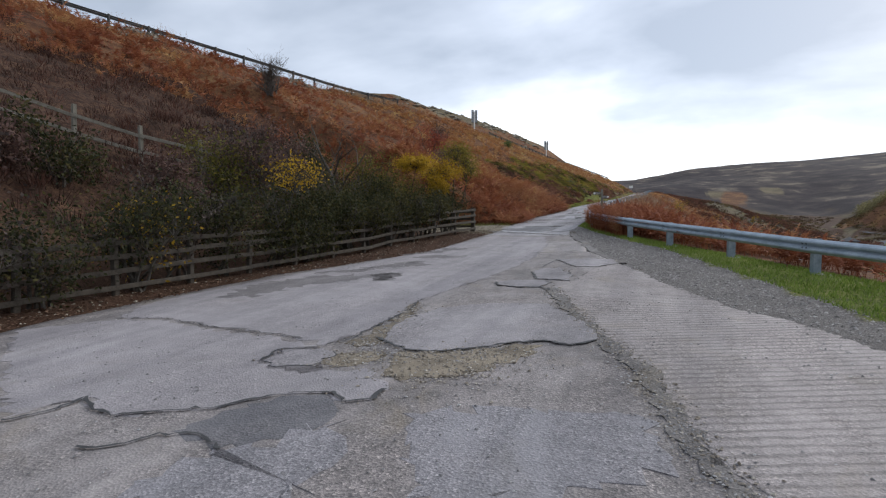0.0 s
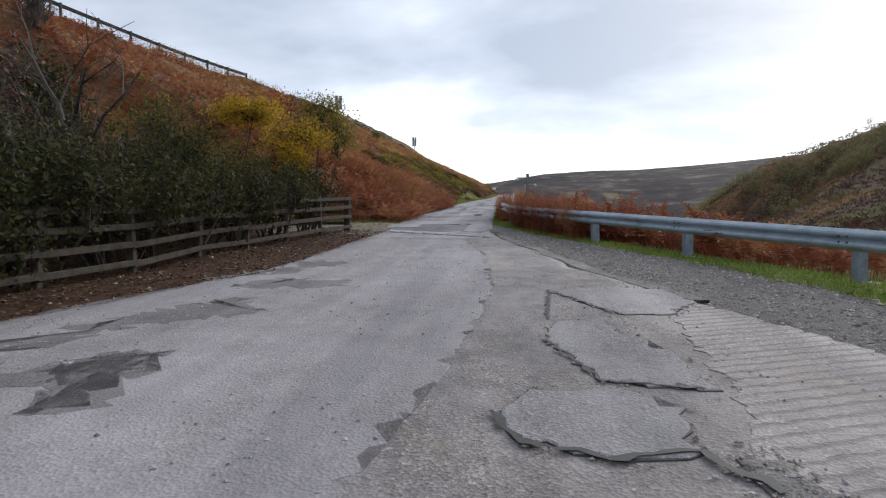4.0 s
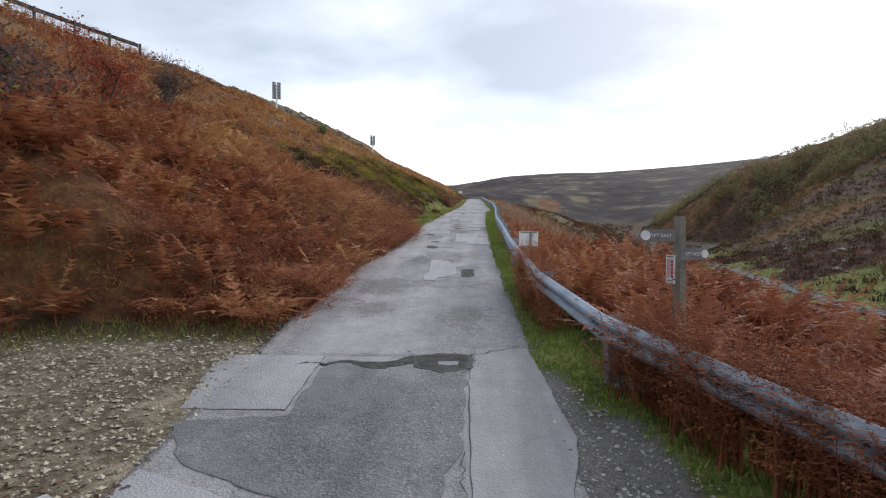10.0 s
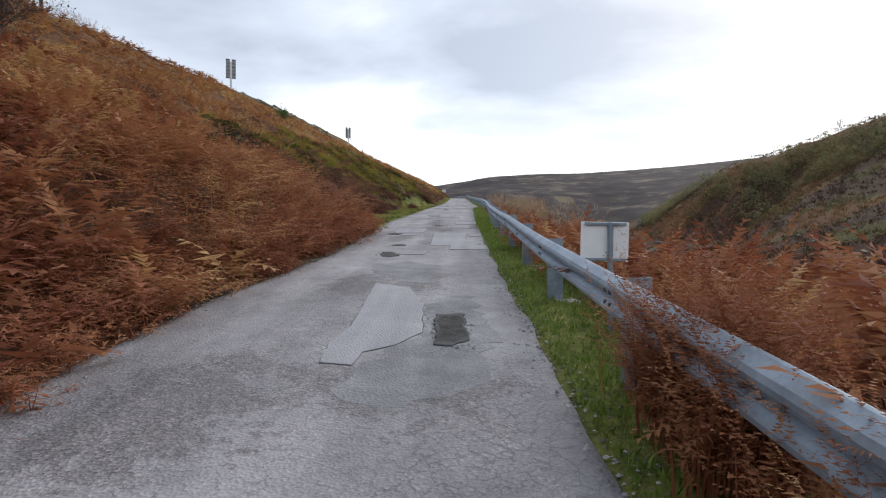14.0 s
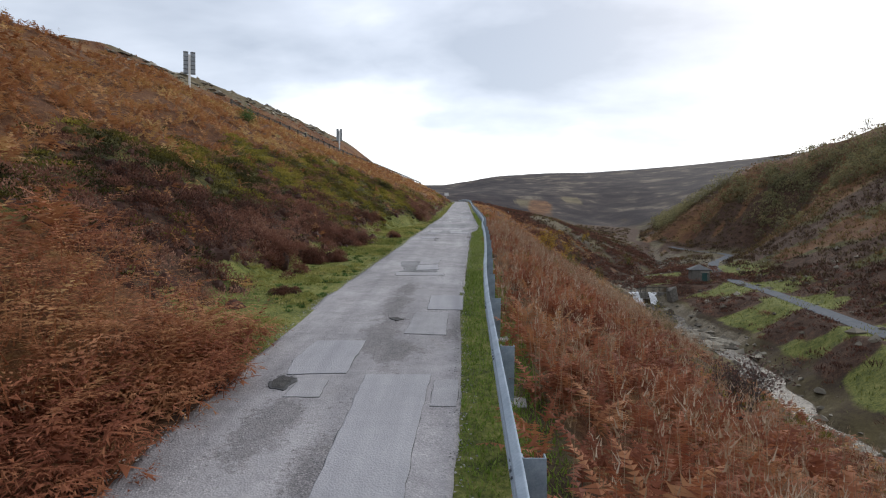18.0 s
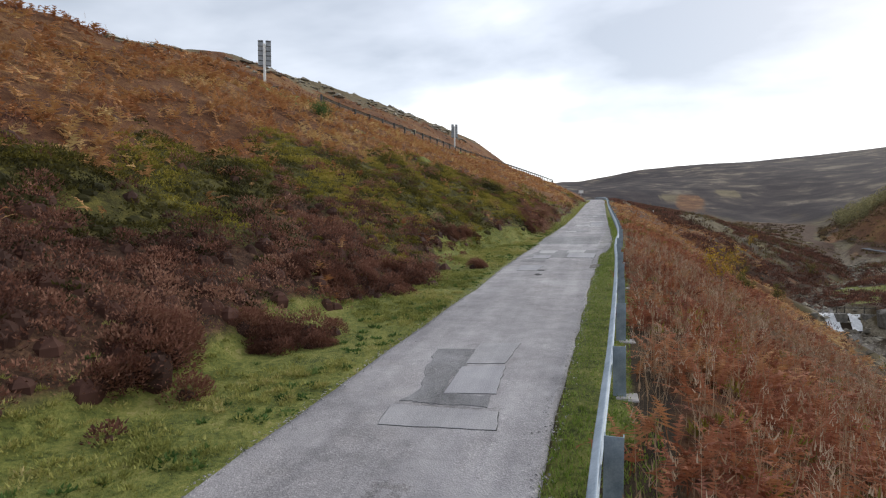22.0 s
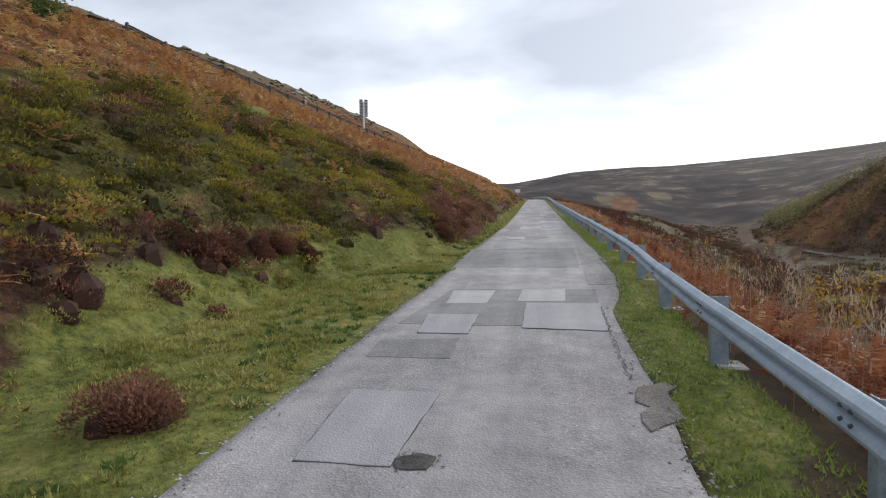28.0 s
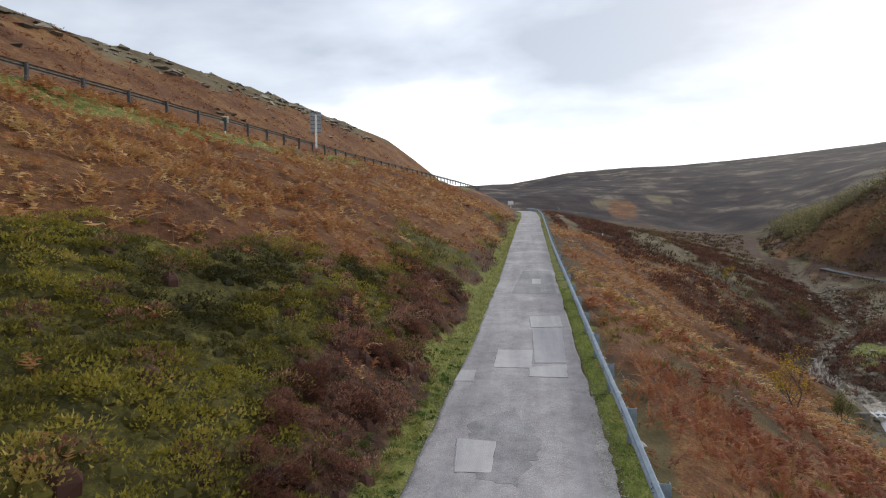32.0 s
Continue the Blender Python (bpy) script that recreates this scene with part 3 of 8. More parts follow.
RAIL = curve((-40, 24), (12.5, 4.15), (14.5, 3.1), (17.8, 1.66), (19.5, 0.75), (21.3, -0.05), (23, -0.85), (24.5, -1.33), (25.9, -1.84), (27.3, -2.34), (29, -2.78), (31.2, -3.0), (37, -3.05), (44.5, -2.88), (51.5, -2.77), (56.2, -2.6), (61, -2.33), (66.4, -2.1), (72.5, -1.88), (78, -1.78), (81.7, -1.55), (83.5, -1.43), (87.2, -1.31), (95.4, -1.21), (133, -1.1), (167, -0.7), (200, -0.25), (230, -0.5), (260, -4.3), (300, -15.3), (340, -31))
FENCE = curve((-40, -15), (0, -10.95), (9, -9.95), (12.6, -9.6), (21.5, -8.85), (25.75, -8.05))
FOOT = curve((-40, -15), (0, -11.6), (20, -10.6), (25, -10.6), (27, -14), (30, -13), (32, -8.4), (50, -8.2), (53, -9.6), (58, -9.4), (70, -9.6), (82, -9.0), (90, -6.9), (120, -6.2), (200, -5.6), (230, -6.2), (260, -10), (300, -21), (340, -37))
UPPER = curve((-60, -50), (28, -38.6), (44, -36.5), (57, -34.4), (75, -31.4), (92, -29.8), (105, -28.5), (115, -27.5), (124, -26.8), (134, -26.4), (150, -25.7), (171, -23.8), (220, -20.5), (250, -18), (300, -27), (340, -40))
UPPER_Z = lambda y: 20.8 + 0.036 * (np.asarray(y, float) - 91) - np.interp(y, [-60, 28, 44, 58, 70, 82, 94, 105, 120, 135, 170, 220], [1.3, 1.3, 1.15, 1.2, 0.7, 0.0, 0.5, 1.2, 1.25, 1.1, 0.9, 0.4])
CREST = curve((-60, -110), (60, -75), (140, -67), (190, -57), (250, -46), (300, -44), (340, -60))
CREST_Z = curve((-60, 20), (60, 27), (100, 33.5), (140, 40.8), (190, 42.6), (250, 43), (290, 37), (340, 30))
# the right-hand side: bank, stream, flat, track, far hillside; each is (y, x, z)
RIVER_LINE = curve((-60, 31), (0, 28), (40, 22.5), (75, 20.2), (87, 21.4), (96, 25.0), (105, 25.6), (130, 27.5), (150, 27.5), (160, 34), (175, 45), (220, 60), (300, 84), (400, 110))
RIVER_Z = curve((-60, -10.5), (0, -9), (40, -7.3), (75, -6.3), (90, -5.9), (105, -5.5), (133.5, -4.5), (135, -2.75), (150, -2.65), (160, -2.3), (175, -1.8), (220, 0.2), (300, 6), (400, 14))
RIVER_SPAN = curve((-60, 3), (90, 2.6), (128, 2.6), (136, 3.4), (146, 3.2), (154, 2.2), (400, 2))
RIVER_X = lambda y: RIVER_LINE(y) + (1.0 * np.sin(np.asarray(y, float) * 0.16) + 0.55 * np.sin(np.asarray(y, float) * 0.43 + 1)) * np.interp(y, [60, 85, 100, 128], [1, 0.3, 0.4, 0.15])
RIVER_W = lambda y: RIVER_SPAN(y) * (0.72 + 0.22 * np.sin(np.asarray(y, float) * 0.31) + 0.14 * np.sin(np.asarray(y, float) * 0.83 + 2))
BANK_X = curve((-60, 16), (0, 12), (60, 10.5), (130, 12), (150, 14), (165, 19), (187, 22), (215, 26), (250, 24), (300, 6), (340, -12))
BANK_K = curve((-60, 0.52), (30, 0.56), (50, 0.615), (75, 0.56), (100, 0.53), (140, 0.52), (165, 0.40), (187, 0.31), (215, 0.33), (250, 0.32), (300, 0.25), (400, 0.25))
TRACK_X = curve((-60, 36), (0, 31), (54, 27.5), (75, 30), (92, 33.4), (108, 37.5), (120, 40.4), (133, 42.6), (149, 46.8), (161, 50.8), (172, 56), (186, 65), (196, 71), (203, 72.5), (213, 69.5), (240, 70), (262, 66), (290, 74), (400, 110))
TRACK_Z = curve((-60, -6.6), (0, -4.6), (54, -2.4), (80, -1.9), (125, -1.0), (145, -0.6), (170, 0.8), (230, 3.4), (300, 8), (400, 16))
HILL_X = curve((-60, 150), (0, 142), (100, 130), (200, 118), (250, 102), (300, 108), (400, 150))
HILL_Z = curve((-60, 50), (0, 47), (100, 43.5), (200, 38.5), (240, 35), (270, 28), (300, 22), (400, 30))
SKYLINE = curve((-180, 4.5), (-40, 4.6), (-6, 5.2), (-2, 5.4), (3.4, 6.3), (9, 6.62), (18.5, 6.78), (25, 7.1), (31, 7.4), (40, 7.6), (70, 6), (180, 4.5))


def land(x, y):
    """Height of the open ground."""
    x, y = np.broadcast_arrays(np.asarray(x, float), np.asarray(y, float))
    z0 = ROAD_Z(y)
    yn = np.clip(y, -60, 340)
    # left: foot of the bank up to the upper road, its shelf, then the moor edge above
    ft, up, cr_ = FOOT(yn), UPPER(yn), CREST(yn)
    s = np.clip((ft - x) / np.maximum(ft - up, 1), 0, 1)
    rise = UPPER_Z(yn) - z0
    left = z0 + rise * (s ** 0.84) + np.clip((LEFT(yn) - x), 0, 3) * 0.05
    t = np.clip((up - 8 - x) / np.maximum(up - 8 - cr_, 1), 0, 1)
    left = left + (CREST_Z(yn) - UPPER_Z(yn)) * t ** 0.9
    left = left - np.clip(cr_ - 25 - x, 0, 400) * 0.03
    # right
    ra = RAIL(yn) + 0.9
    rx, rz, rw = RIVER_X(yn), RIVER_Z(yn), RIVER_W(yn)
    bx = np.maximum(BANK_X(yn), ra + 3)
    bz = z0 - (z0 - rz) * BANK_K(yn)
    tx, tz, hx, hz = TRACK_X(yn), TRACK_Z(yn), HILL_X(yn), HILL_Z(yn)
    sw = np.interp(yn, [8, 14, 18, 31, 36, 40, 43], [0.5, 2.0, 4.2, 4.2, 2.6, 0.9, 0.4])
    nodes = [(ra - 0.9, z0), (ra, z0 - 0.1), (ra + sw, z0 - 0.1 - 0.10 * sw), (np.maximum(bx, ra + sw + 2), bz), (rx - rw - 2.0, rz + 1.0), (rx - rw, rz + 0.1), (rx - rw * 0.6, rz - 0.5), (rx + rw * 0.6, rz - 0.5),
             (rx + rw, rz + 0.1), (rx + rw + 1.6, rz + 1.1), (tx - 2.4, tz), (tx + 2.4, tz), (tx + 8, tz + 2.2), (tx * 0.4 + hx * 0.6, tz * 0.42 + hz * 0.58), (hx, hz), (hx + 120, hz + 6), (hx + 2500, hz + 30)]
    right = z0.copy()
    for (xa, za), (xb, zb) in zip(nodes, nodes[1:]):
        xb = np.maximum(xb, xa + 0.05)
        k = np.clip((x - xa) / (xb - xa), 0, 1)
        right = np.where(x > xa, za + (zb - za) * k, right)
    z = np.where(x < LEFT(yn), left, np.where(x > RAIL(yn), right, z0))
    off = np.maximum(smooth(0.3, 3.5, LEFT(yn) - x), smooth(1.2, 4, x - RAIL(yn)))
    calm = smooth(0, 3, np.abs(x - tx) - 1.5) * smooth(0, 2.5, np.abs(x - rx) - rw)
    z = z + off * np.where(x > RAIL(yn), calm, 1 - 0.6 * smooth(0, 0.2, t)) * ((fbm(x, y, 5, 4, 3) - 0.5) * 0.9 + (fbm(x, y, 22, 3, 9) - 0.5) * 1.6)
    z = z + smooth(14, 70, x - tx) * (fbm(x, y, 30, 5, 21) - 0.5) * 8 * np.where(x > tx, 1, 0)
    z = z + smooth(0.8, 2.5, FOOT(yn) - 0.5 - x) * (1 - smooth(0, 0.1, t)) * (x > up) * (fbm(x, y, 2.2, 2, 13) - 0.5) * 0.62
    # gritstone ledges on the moor edge
    z = z + smooth(0.45, 0.6, t) * smooth(0.5, 0.56, fbm(x, y, 9, 4, 31)) * 0.35 * (y > 60)
    # distance: the moor closes the valley
    dx, dy = x, y - 60
    r = np.hypot(dx, dy)
    az = np.degrees(np.arctan2(dx, dy))
    base = np.interp(az, [-180, -40, -8, 0, 6, 14, 22, 35, 60, 180], [0, 30, 26, 19, 12, 7, 7, 30, 20, -10])
    top = 8 + 900 * np.tan(np.radians(SKYLINE(az)))
    q = np.clip((r - 240) / 660, 0, 1)
    far = base + (top - base) * (0.75 * q ** 0.9 + 0.25 * smooth(0, 1, q)) - np.clip(r - 900, 0, 3000) * 0.06
    far = far + smooth(0.02, 0.3, q) * (1 - smooth(0.7, 1, q)) * (fbm(x, y, 110, 5, 41) - 0.5) * 14
    far = far + smooth(0.7, 1, q) * (fbm(x, y, 160, 3, 43) - 0.5) * 7
    w = smooth(250, 400, r)
    z = z * (1 - w) + far * w
    # below the carriageway the ground stays under the tarmac
    on = (x > LEFT(y) + 0.12) & (x < RIGHT(y) - 0.12) & (y < 338)
    return np.where(on, z0 - 0.10, z)


def dense(lo, hi, step, far_lo, far_hi, grow=1.13):
    mid = list(np.arange(lo, hi, step))
    a, s = [], step
    p = lo
    while p > far_lo:
        s *= grow
        p -= s
        a.append(p)
    b, s, p = [], step, mid[-1]
    while p < far_hi:
        s *= grow
        p += s
        b.append(p)
    return np.array(a[::-1] + mid + b)


def mesh_from(name, verts, faces, mat, tint=None, smooth_shade=False):
    """One mesh from arrays of corners and of equal-sided faces; tint: a number for each corner."""
    me = bpy.data.meshes.new(name)
    verts, faces = np.asarray(verts, np.float32), np.asarray(faces, np.int32)
    n, k = faces.shape
    me.vertices.add(len(verts))
    me.vertices.foreach_set("co", verts.ravel())
    me.loops.add(n * k)
    me.loops.foreach_set("vertex_index", faces.ravel())
    me.polygons.add(n)
    me.polygons.foreach_set("loop_start", np.arange(0, n * k, k, dtype=np.int32))
    me.polygons.foreach_set("use_smooth", np.full(n, smooth_shade))
    me.update(calc_edges=True)
    if mat:
        me.materials.append(mat)
    if tint is not None:
        me.attributes.new("tint", "FLOAT", "POINT").data.foreach_set("value", np.asarray(tint, np.float32))
    return me


def grid_faces(nx, ny):
    i, j = np.meshgrid(np.arange(nx - 1), np.arange(ny - 1))
    a = (j * nx + i).ravel()
    return np.stack([a, a + 1, a + 1 + nx, a + nx], 1)


def zones(x, y):
    """Where each kind of cover grows, 0..1 each."""
    n1, n2, n3 = fbm(x, y, 9, 4, 51), fbm(x, y, 3.2, 3, 61), fbm(x, y, 16, 4, 71)
    lft, rgt, rl, ft, up = LEFT(y), RIGHT(y), RAIL(y), FOOT(y), UPPER(y)
    gv = GRAVEL(y)
    on_left = x < lft + 0.3
    s = np.clip((ft - x) / np.maximum(ft - up, 1), 0, 1.3)
    z = {}
    # verge between tarmac and rail, and the lawn strip at the bank's foot
    grass = ((x > np.maximum(rgt - 0.15, gv + (n2 - 0.62) * 1.5 * (gv > rgt + 0.3))) & (x < rl + np.interp(y, [34, 42], [0.35, 0.05]) + (n2 - 0.5) * 0.7)) * 1.0
    lawn_w = np.interp(y, [28, 30, 49.6, 51.6, 56, 58.5, 61.5, 63, 66, 67.5, 69.5, 72, 73.5, 75.5, 79, 80.5, 82.7, 85, 88, 90, 110, 200], [0.3, -1.5, -0.3, 2.4, 3.4, 3.1, 3.2, 3.6, 3.2, 2.5, 2.7, 2.2, 2.1, 3.4, 4.1, 3.9, 3.4, 3.4, 2.5, 1.2, 1.1, 0.9])
    lawn = on_left * smooth(0.35, -0.35, (lft - x) - lawn_w - (n2 - 0.5) * np.interp(y, [52, 58, 86, 92], [2.2, 1.0, 1.0, 2.2])) * (y > 30)
    grass = np.maximum(grass, lawn)
    grass = np.maximum(grass, on_left * (y > 90) * smooth(0.84, 0.95, s + (n1 - 0.5) * 0.25) * (s < 1.05) * 0.75)
    dry = on_left * np.maximum(smooth(1.6, 0.4, np.abs(y - 91.3 + (n1 - 0.5) * 5)) * smooth(-13.5, -15.5, x), (y > 100) * (y < 128) * smooth(0.4, 1.2, x - up) * smooth(5.5, 3, x - up + (n2 - 0.5) * 4)) * (x > up) * (y < 330)
    grass = np.maximum(grass, 0.85 * dry)
    # flats by the stream
    flat = smooth(0, 2, x - RIVER_X(y) - RIVER_W(y) - 1) * smooth(2, -2, x - TRACK_X(y) - 4 - n1 * 6)
    knot = np.exp(-(((x - 33.0) / 4.2) ** 2 + ((y - 121) / 11) ** 2) * 1.2) + 0.8 * np.exp(-(((x - 31.6) / 2.0) ** 2 + ((y - 99.5) / 4.5) ** 2)) + 0.7 * smooth(2.2, 0.8, x - RIVER_X(y) - RIVER_W(y)) * (y > 84) * (y < 102)
    grass = np.maximum(grass, 0.9 * flat * smooth(0.36, 0.48, n1) * (x > 15) * (y < 215) * smooth(0.5, 0.3, knot + (n2 - 0.5) * 0.4))
    grass = np.maximum(grass, (y > 165) * (y < 290) * smooth(2, 4, x - rl) * smooth(8, 5, x - rl + (n1 - 0.5) * 5) * 0.95)
    crest = (y > 166) * (y < 262) * smooth(-9, -5, x - BANK_X(y) + (n1 - 0.5) * 5) * smooth(2.5, 0, x - BANK_X(y) + (n2 - 0.5) * 3) * smooth(166, 176, y)
    grass = np.maximum(grass, crest)
    # bracken: lower bank near the lay-by, upper bank everywhere, the outer bank of the rail
    low = smooth(52.0, 50.0, y + (n2 - 0.5) * 2 + 0.3 * np.clip(lft - x - 3, 0, 20)) * (y > 26) * on_left * smooth(-0.1, 0.25, lft - x + (n2 - 0.5) * 0.7) * np.where(y < 31, smooth(3.5, 5, lft - x), 1)
    sb = np.interp(y, [8, 20, 28, 34, 40, 47, 51, 56, 62, 70, 76, 90, 105, 120, 140, 200], [0.62, 0.5, 0.2, 0.08, 0.10, 0.14, 0.30, 0.31, 0.29, 0.33, 0.36, 0.30, 0.22, 0.12, 0.06, 0.04])
    hi = smooth(-0.04, 0.05, s + (n1 - 0.5) * 0.42 + (n2 - 0.5) * 0.12 - sb) * on_left
    hi = hi * (s < np.where(y > 92, 0.93 + (n2 - 0.5) * 0.1, 1.0))
    beyond = (x < up - 7) * (x > CREST(np.clip(y, -60, 340)) - 2)
    out = smooth(0.3, 0.9, x - rl + (n2 - 0.5)) * smooth(0, -4, x - RIVER_X(y) + RIVER_W(y) + 1.5) * (y < 175 + (n1 - 0.5) * 60)
    out = out * (1 - 0.6 * smooth(0.55, 0.62, n1) * (y > 60))
    hillr = smooth(4, 14, x - TRACK_X(y)) * np.maximum(smooth(0.56, 0.66, n3 * 0.6 + n1 * 0.4), smooth(158, 178, y) * smooth(50, 30, x - TRACK_X(y)) * smooth(0.36, 0.5, n3 * 0.6 + n1 * 0.4))
    russet = (y > 178) * (x > rl + 8) * smooth(14, 30, x - rl) * smooth(0.44, 0.52, n1 * 0.5 + n3 * 0.5) * (1 - smooth(0.4, 1.0, np.abs(x - TRACK_X(y)) < 2))
    z["w_bracken"] = np.maximum.reduce([low, hi, beyond, out, hillr, russet]) * (1 - grass)
    # heather and bilberry on the lower slope
    hea = on_left * (y > 46) * (s < 0.6) * (1 - grass) * (1 - z["w_bracken"])
    hea = np.maximum(hea, (x > np.maximum(rl + 2, np.interp(y, [140, 168], [13, 1]))) * (y > 140) * smooth(0.36, 0.44, n1 + 0.05) * (1 - grass) * (x < TRACK_X(y)))
    hea = np.maximum(hea, smooth(3, 8, x - TRACK_X(y)) * (1 - z["w_bracken"]) * (y < 330))
    hea = np.maximum(hea, flat * (1 - grass) * (x > 15))
    hea = np.maximum(hea, on_left * (y < 26) * smooth(0.7, 0.4, s) * smooth(0.2, 0.8, FENCE(y) - 1 - x))
    z["w_heather"] = hea
    sh = np.interp(y, [46, 58, 66, 72, 76, 84, 92, 98, 108, 118], [0.17, 0.19, 0.17, 0.10, 0.04, 0.02, 0.03, 0.08, 0.09, 0.05])
    n4 = fbm(x, y, 3.6, 4, 81)
    bil = smooth(-0.05, 0.05, s + (n4 - 0.5) * np.interp(y, [70, 78], [0.45, 0.18]) + (n2 - 0.5) * 0.15 - sh) * hea * (y > 40) * (x < 0)
    bil = np.maximum(bil, hea * (x > TRACK_X(y) + 5) * smooth(0.46, 0.56, n3 * 0.5 + n1 * 0.5) * 0.9)
    z["w_bilberry"] = bil
    z["w_heather"] = hea * (1 - bil)
    z["w_grass"] = grass
    # stony ground: lay-by, right shoulder, stream bed
    gr = ((x > rgt - 0.1) & (x < gv + 0.1) & (y < 29)) * 1.0
    lay = (y > 24.5) * (y < 31) * (x < lft + 0.2) * (x > -14) * smooth(30.6 , 29.2, y + (n2 - 0.5) * 1.5) * (x > FENCE(np.minimum(y, 25.75)) - np.where(y < 26.0, 0.2, 9))
    bed = np.interp(y, [70, 100, 106, 130, 150], [0.35, 0.4, 0.75, 0.8, 0.55]) * smooth(1.6, 0.2, np.abs(x - RIVER_X(y)) - RIVER_W(y) - 0.5 - smooth(138, 150, y) * 4 * (x > RIVER_X(y)) * smooth(0.45, 0.55, n1))
    shelf = (x < up - 0.6) & (x > up - 7)
    trk = smooth(1.5, 1.0, np.abs(x - TRACK_X(y)))
    near = smooth(240, 190, np.hypot(x, y - 60))
    z["w_gravel"] = np.maximum(gr, shelf * 0.8 * near)
    z["w_bed"] = np.maximum.reduce([bed * near, lay, 0.3 * (y > 120) * (y < 200) * smooth(6, 3, x - RIVER_X(y)) * smooth(-1, 2, x - RIVER_X(y)) * smooth(0.5, 0.6, n1) * near])
    z["w_litter"] = ((x < lft + 0.15) & (x > FENCE(y) - 2.5) & (y < 27)) * (1 - lay)
    z["w_straw"] = smooth(8, 0, x - CREST(np.clip(y, -60, 340)) + (n1 - 0.5) * 18) * (y < 330) * (y > -60) * (x < 0)
    z["w_bracken"] = z["w_bracken"] * (1 - z["w_straw"])
    z["w_straw"] = np.maximum(z["w_straw"], 0.45 * dry)
    r = np.hypot(x, y - 60)
    z["far"] = smooth(230, 380, r + (n3 - 0.5) * 90)
    z["w_grass"] = z["w_grass"] * (1 - z["w_gravel"])
    for k in z:
        if k != "far":
            z[k] = z[k] * (1 - z["far"])
    far_red = np.exp(-(((x - 52) / 18) ** 2 + ((y - 420) / 17) ** 2)) + (n1 - 0.5) * 0.4
    z["w_bracken"] = np.maximum(z["w_bracken"], smooth(0.35, 0.6, far_red))
    far_pale = np.exp(-(((x - 62 - (y - 447) * 0.7) / 26) ** 2 + ((y - 447 - (x - 62) * 0.75) / 8) ** 2))
    z["w_straw"] = np.maximum(z["w_straw"], smooth(0.35, 0.6, far_pale + (n2 - 0.5) * 0.4))
    pale = (y > 165) * (x > rl)
    z["w_straw"] = np.maximum(z["w_straw"], z["w_grass"] * pale * 0.9)
    z["w_grass"] = z["w_grass"] * (1 - 0.75 * pale)
    return z


gx, gy = dense(-46, 46, 0.5, -1900, 2200, 1.12), dense(-24, 195, 0.62, -1500, 2600, 1.12)
GX, GY = np.meshgrid(gx, gy)
GZ = land(GX, GY)
ground_me = mesh_from("ground", np.stack([GX.ravel(), GY.ravel(), GZ.ravel()], 1), grid_faces(len(gx), len(gy)), M_GROUND, smooth_shade=True)
for zname, zval in zones(GX.ravel(), GY.ravel()).items():
    ground_me.attributes.new(zname, "FLOAT", "POINT").data.foreach_set("value", np.asarray(zval, np.float32))
ground = tagged(new("ground", ground_me), "moorland valley ground with turf, bracken litter and heather", "ground", kind="structure")


def thing(name, label, category, group="", at=(0, 0, 0), turn=0.0, kind=""):
    ob = new(name)
    ob.empty_display_size = 0.2
    ob.matrix_basis = pose(*at, 0, 0, turn)
    return tagged(ob, label, category, group, kind)


def hang(name, me, parent, label="", m=None):
    """A mesh as one part under a thing or a part."""
    ob = new(name, me)
    ob.parent = parent
    if m is not None:
        ob.matrix_basis = m
    if label:
        ob["label"] = label
    return ob


def to_mesh(name, bm, mat, smooth_shade=False):
    me = bpy.data.meshes.new(name)
    for f in bm.faces:
        f.smooth = smooth_shade
    bm.to_mesh(me)
    bm.free()
    for mm in (mat if isinstance(mat, (list, tuple)) else [mat]):
        me.materials.append(mm)
    return me


def part(name, bm, mat, parent, label="", m=None):
    return hang(name, to_mesh(name, bm, mat), parent, label, m)


def box(sx, sy, sz, bevel=0.0, at=(0, 0, 0), bm=None, warp=0.0, seed=1):
    """A block standing on at, with worn edges."""
    b2 = bmesh.new()
    bmesh.ops.create_cube(b2, size=1)
    for v in b2.verts:
        v.co = Vector((v.co.x * sx, v.co.y * sy, (v.co.z + 0.5) * sz))
    if bevel:
        bmesh.ops.bevel(b2, geom=b2.edges[:], offset=bevel, segments=1, affect="EDGES")
    rng = random.Random(seed)
    for v in b2.verts:
        v.co += Vector(at) + Vector((rng.uniform(-warp, warp), rng.uniform(-warp, warp), rng.uniform(-warp, warp)))
    if bm is None:
        return b2
    me = bpy.data.meshes.new("tmp")
    b2.to_mesh(me)
    b2.free()
    bm.from_mesh(me)
    bpy.data.meshes.remove(me)
    return bm


def beam(p, q, w, h, mat, name, parent, bevel=0.006, label="", warp=0.0, seed=1):
    """A bar from p to q: w across, h high."""
    p, q = Vector(p), Vector(q)
    d = q - p
    bm = box(w, d.length, h, bevel, (0, d.length / 2, -h / 2), warp=warp, seed=seed)
    ob = part(name, bm, mat, parent, label)
    ob.matrix_basis = Matrix.Translation(p) @ d.to_track_quat("Y", "Z").to_matrix().to_4x4()
    return ob


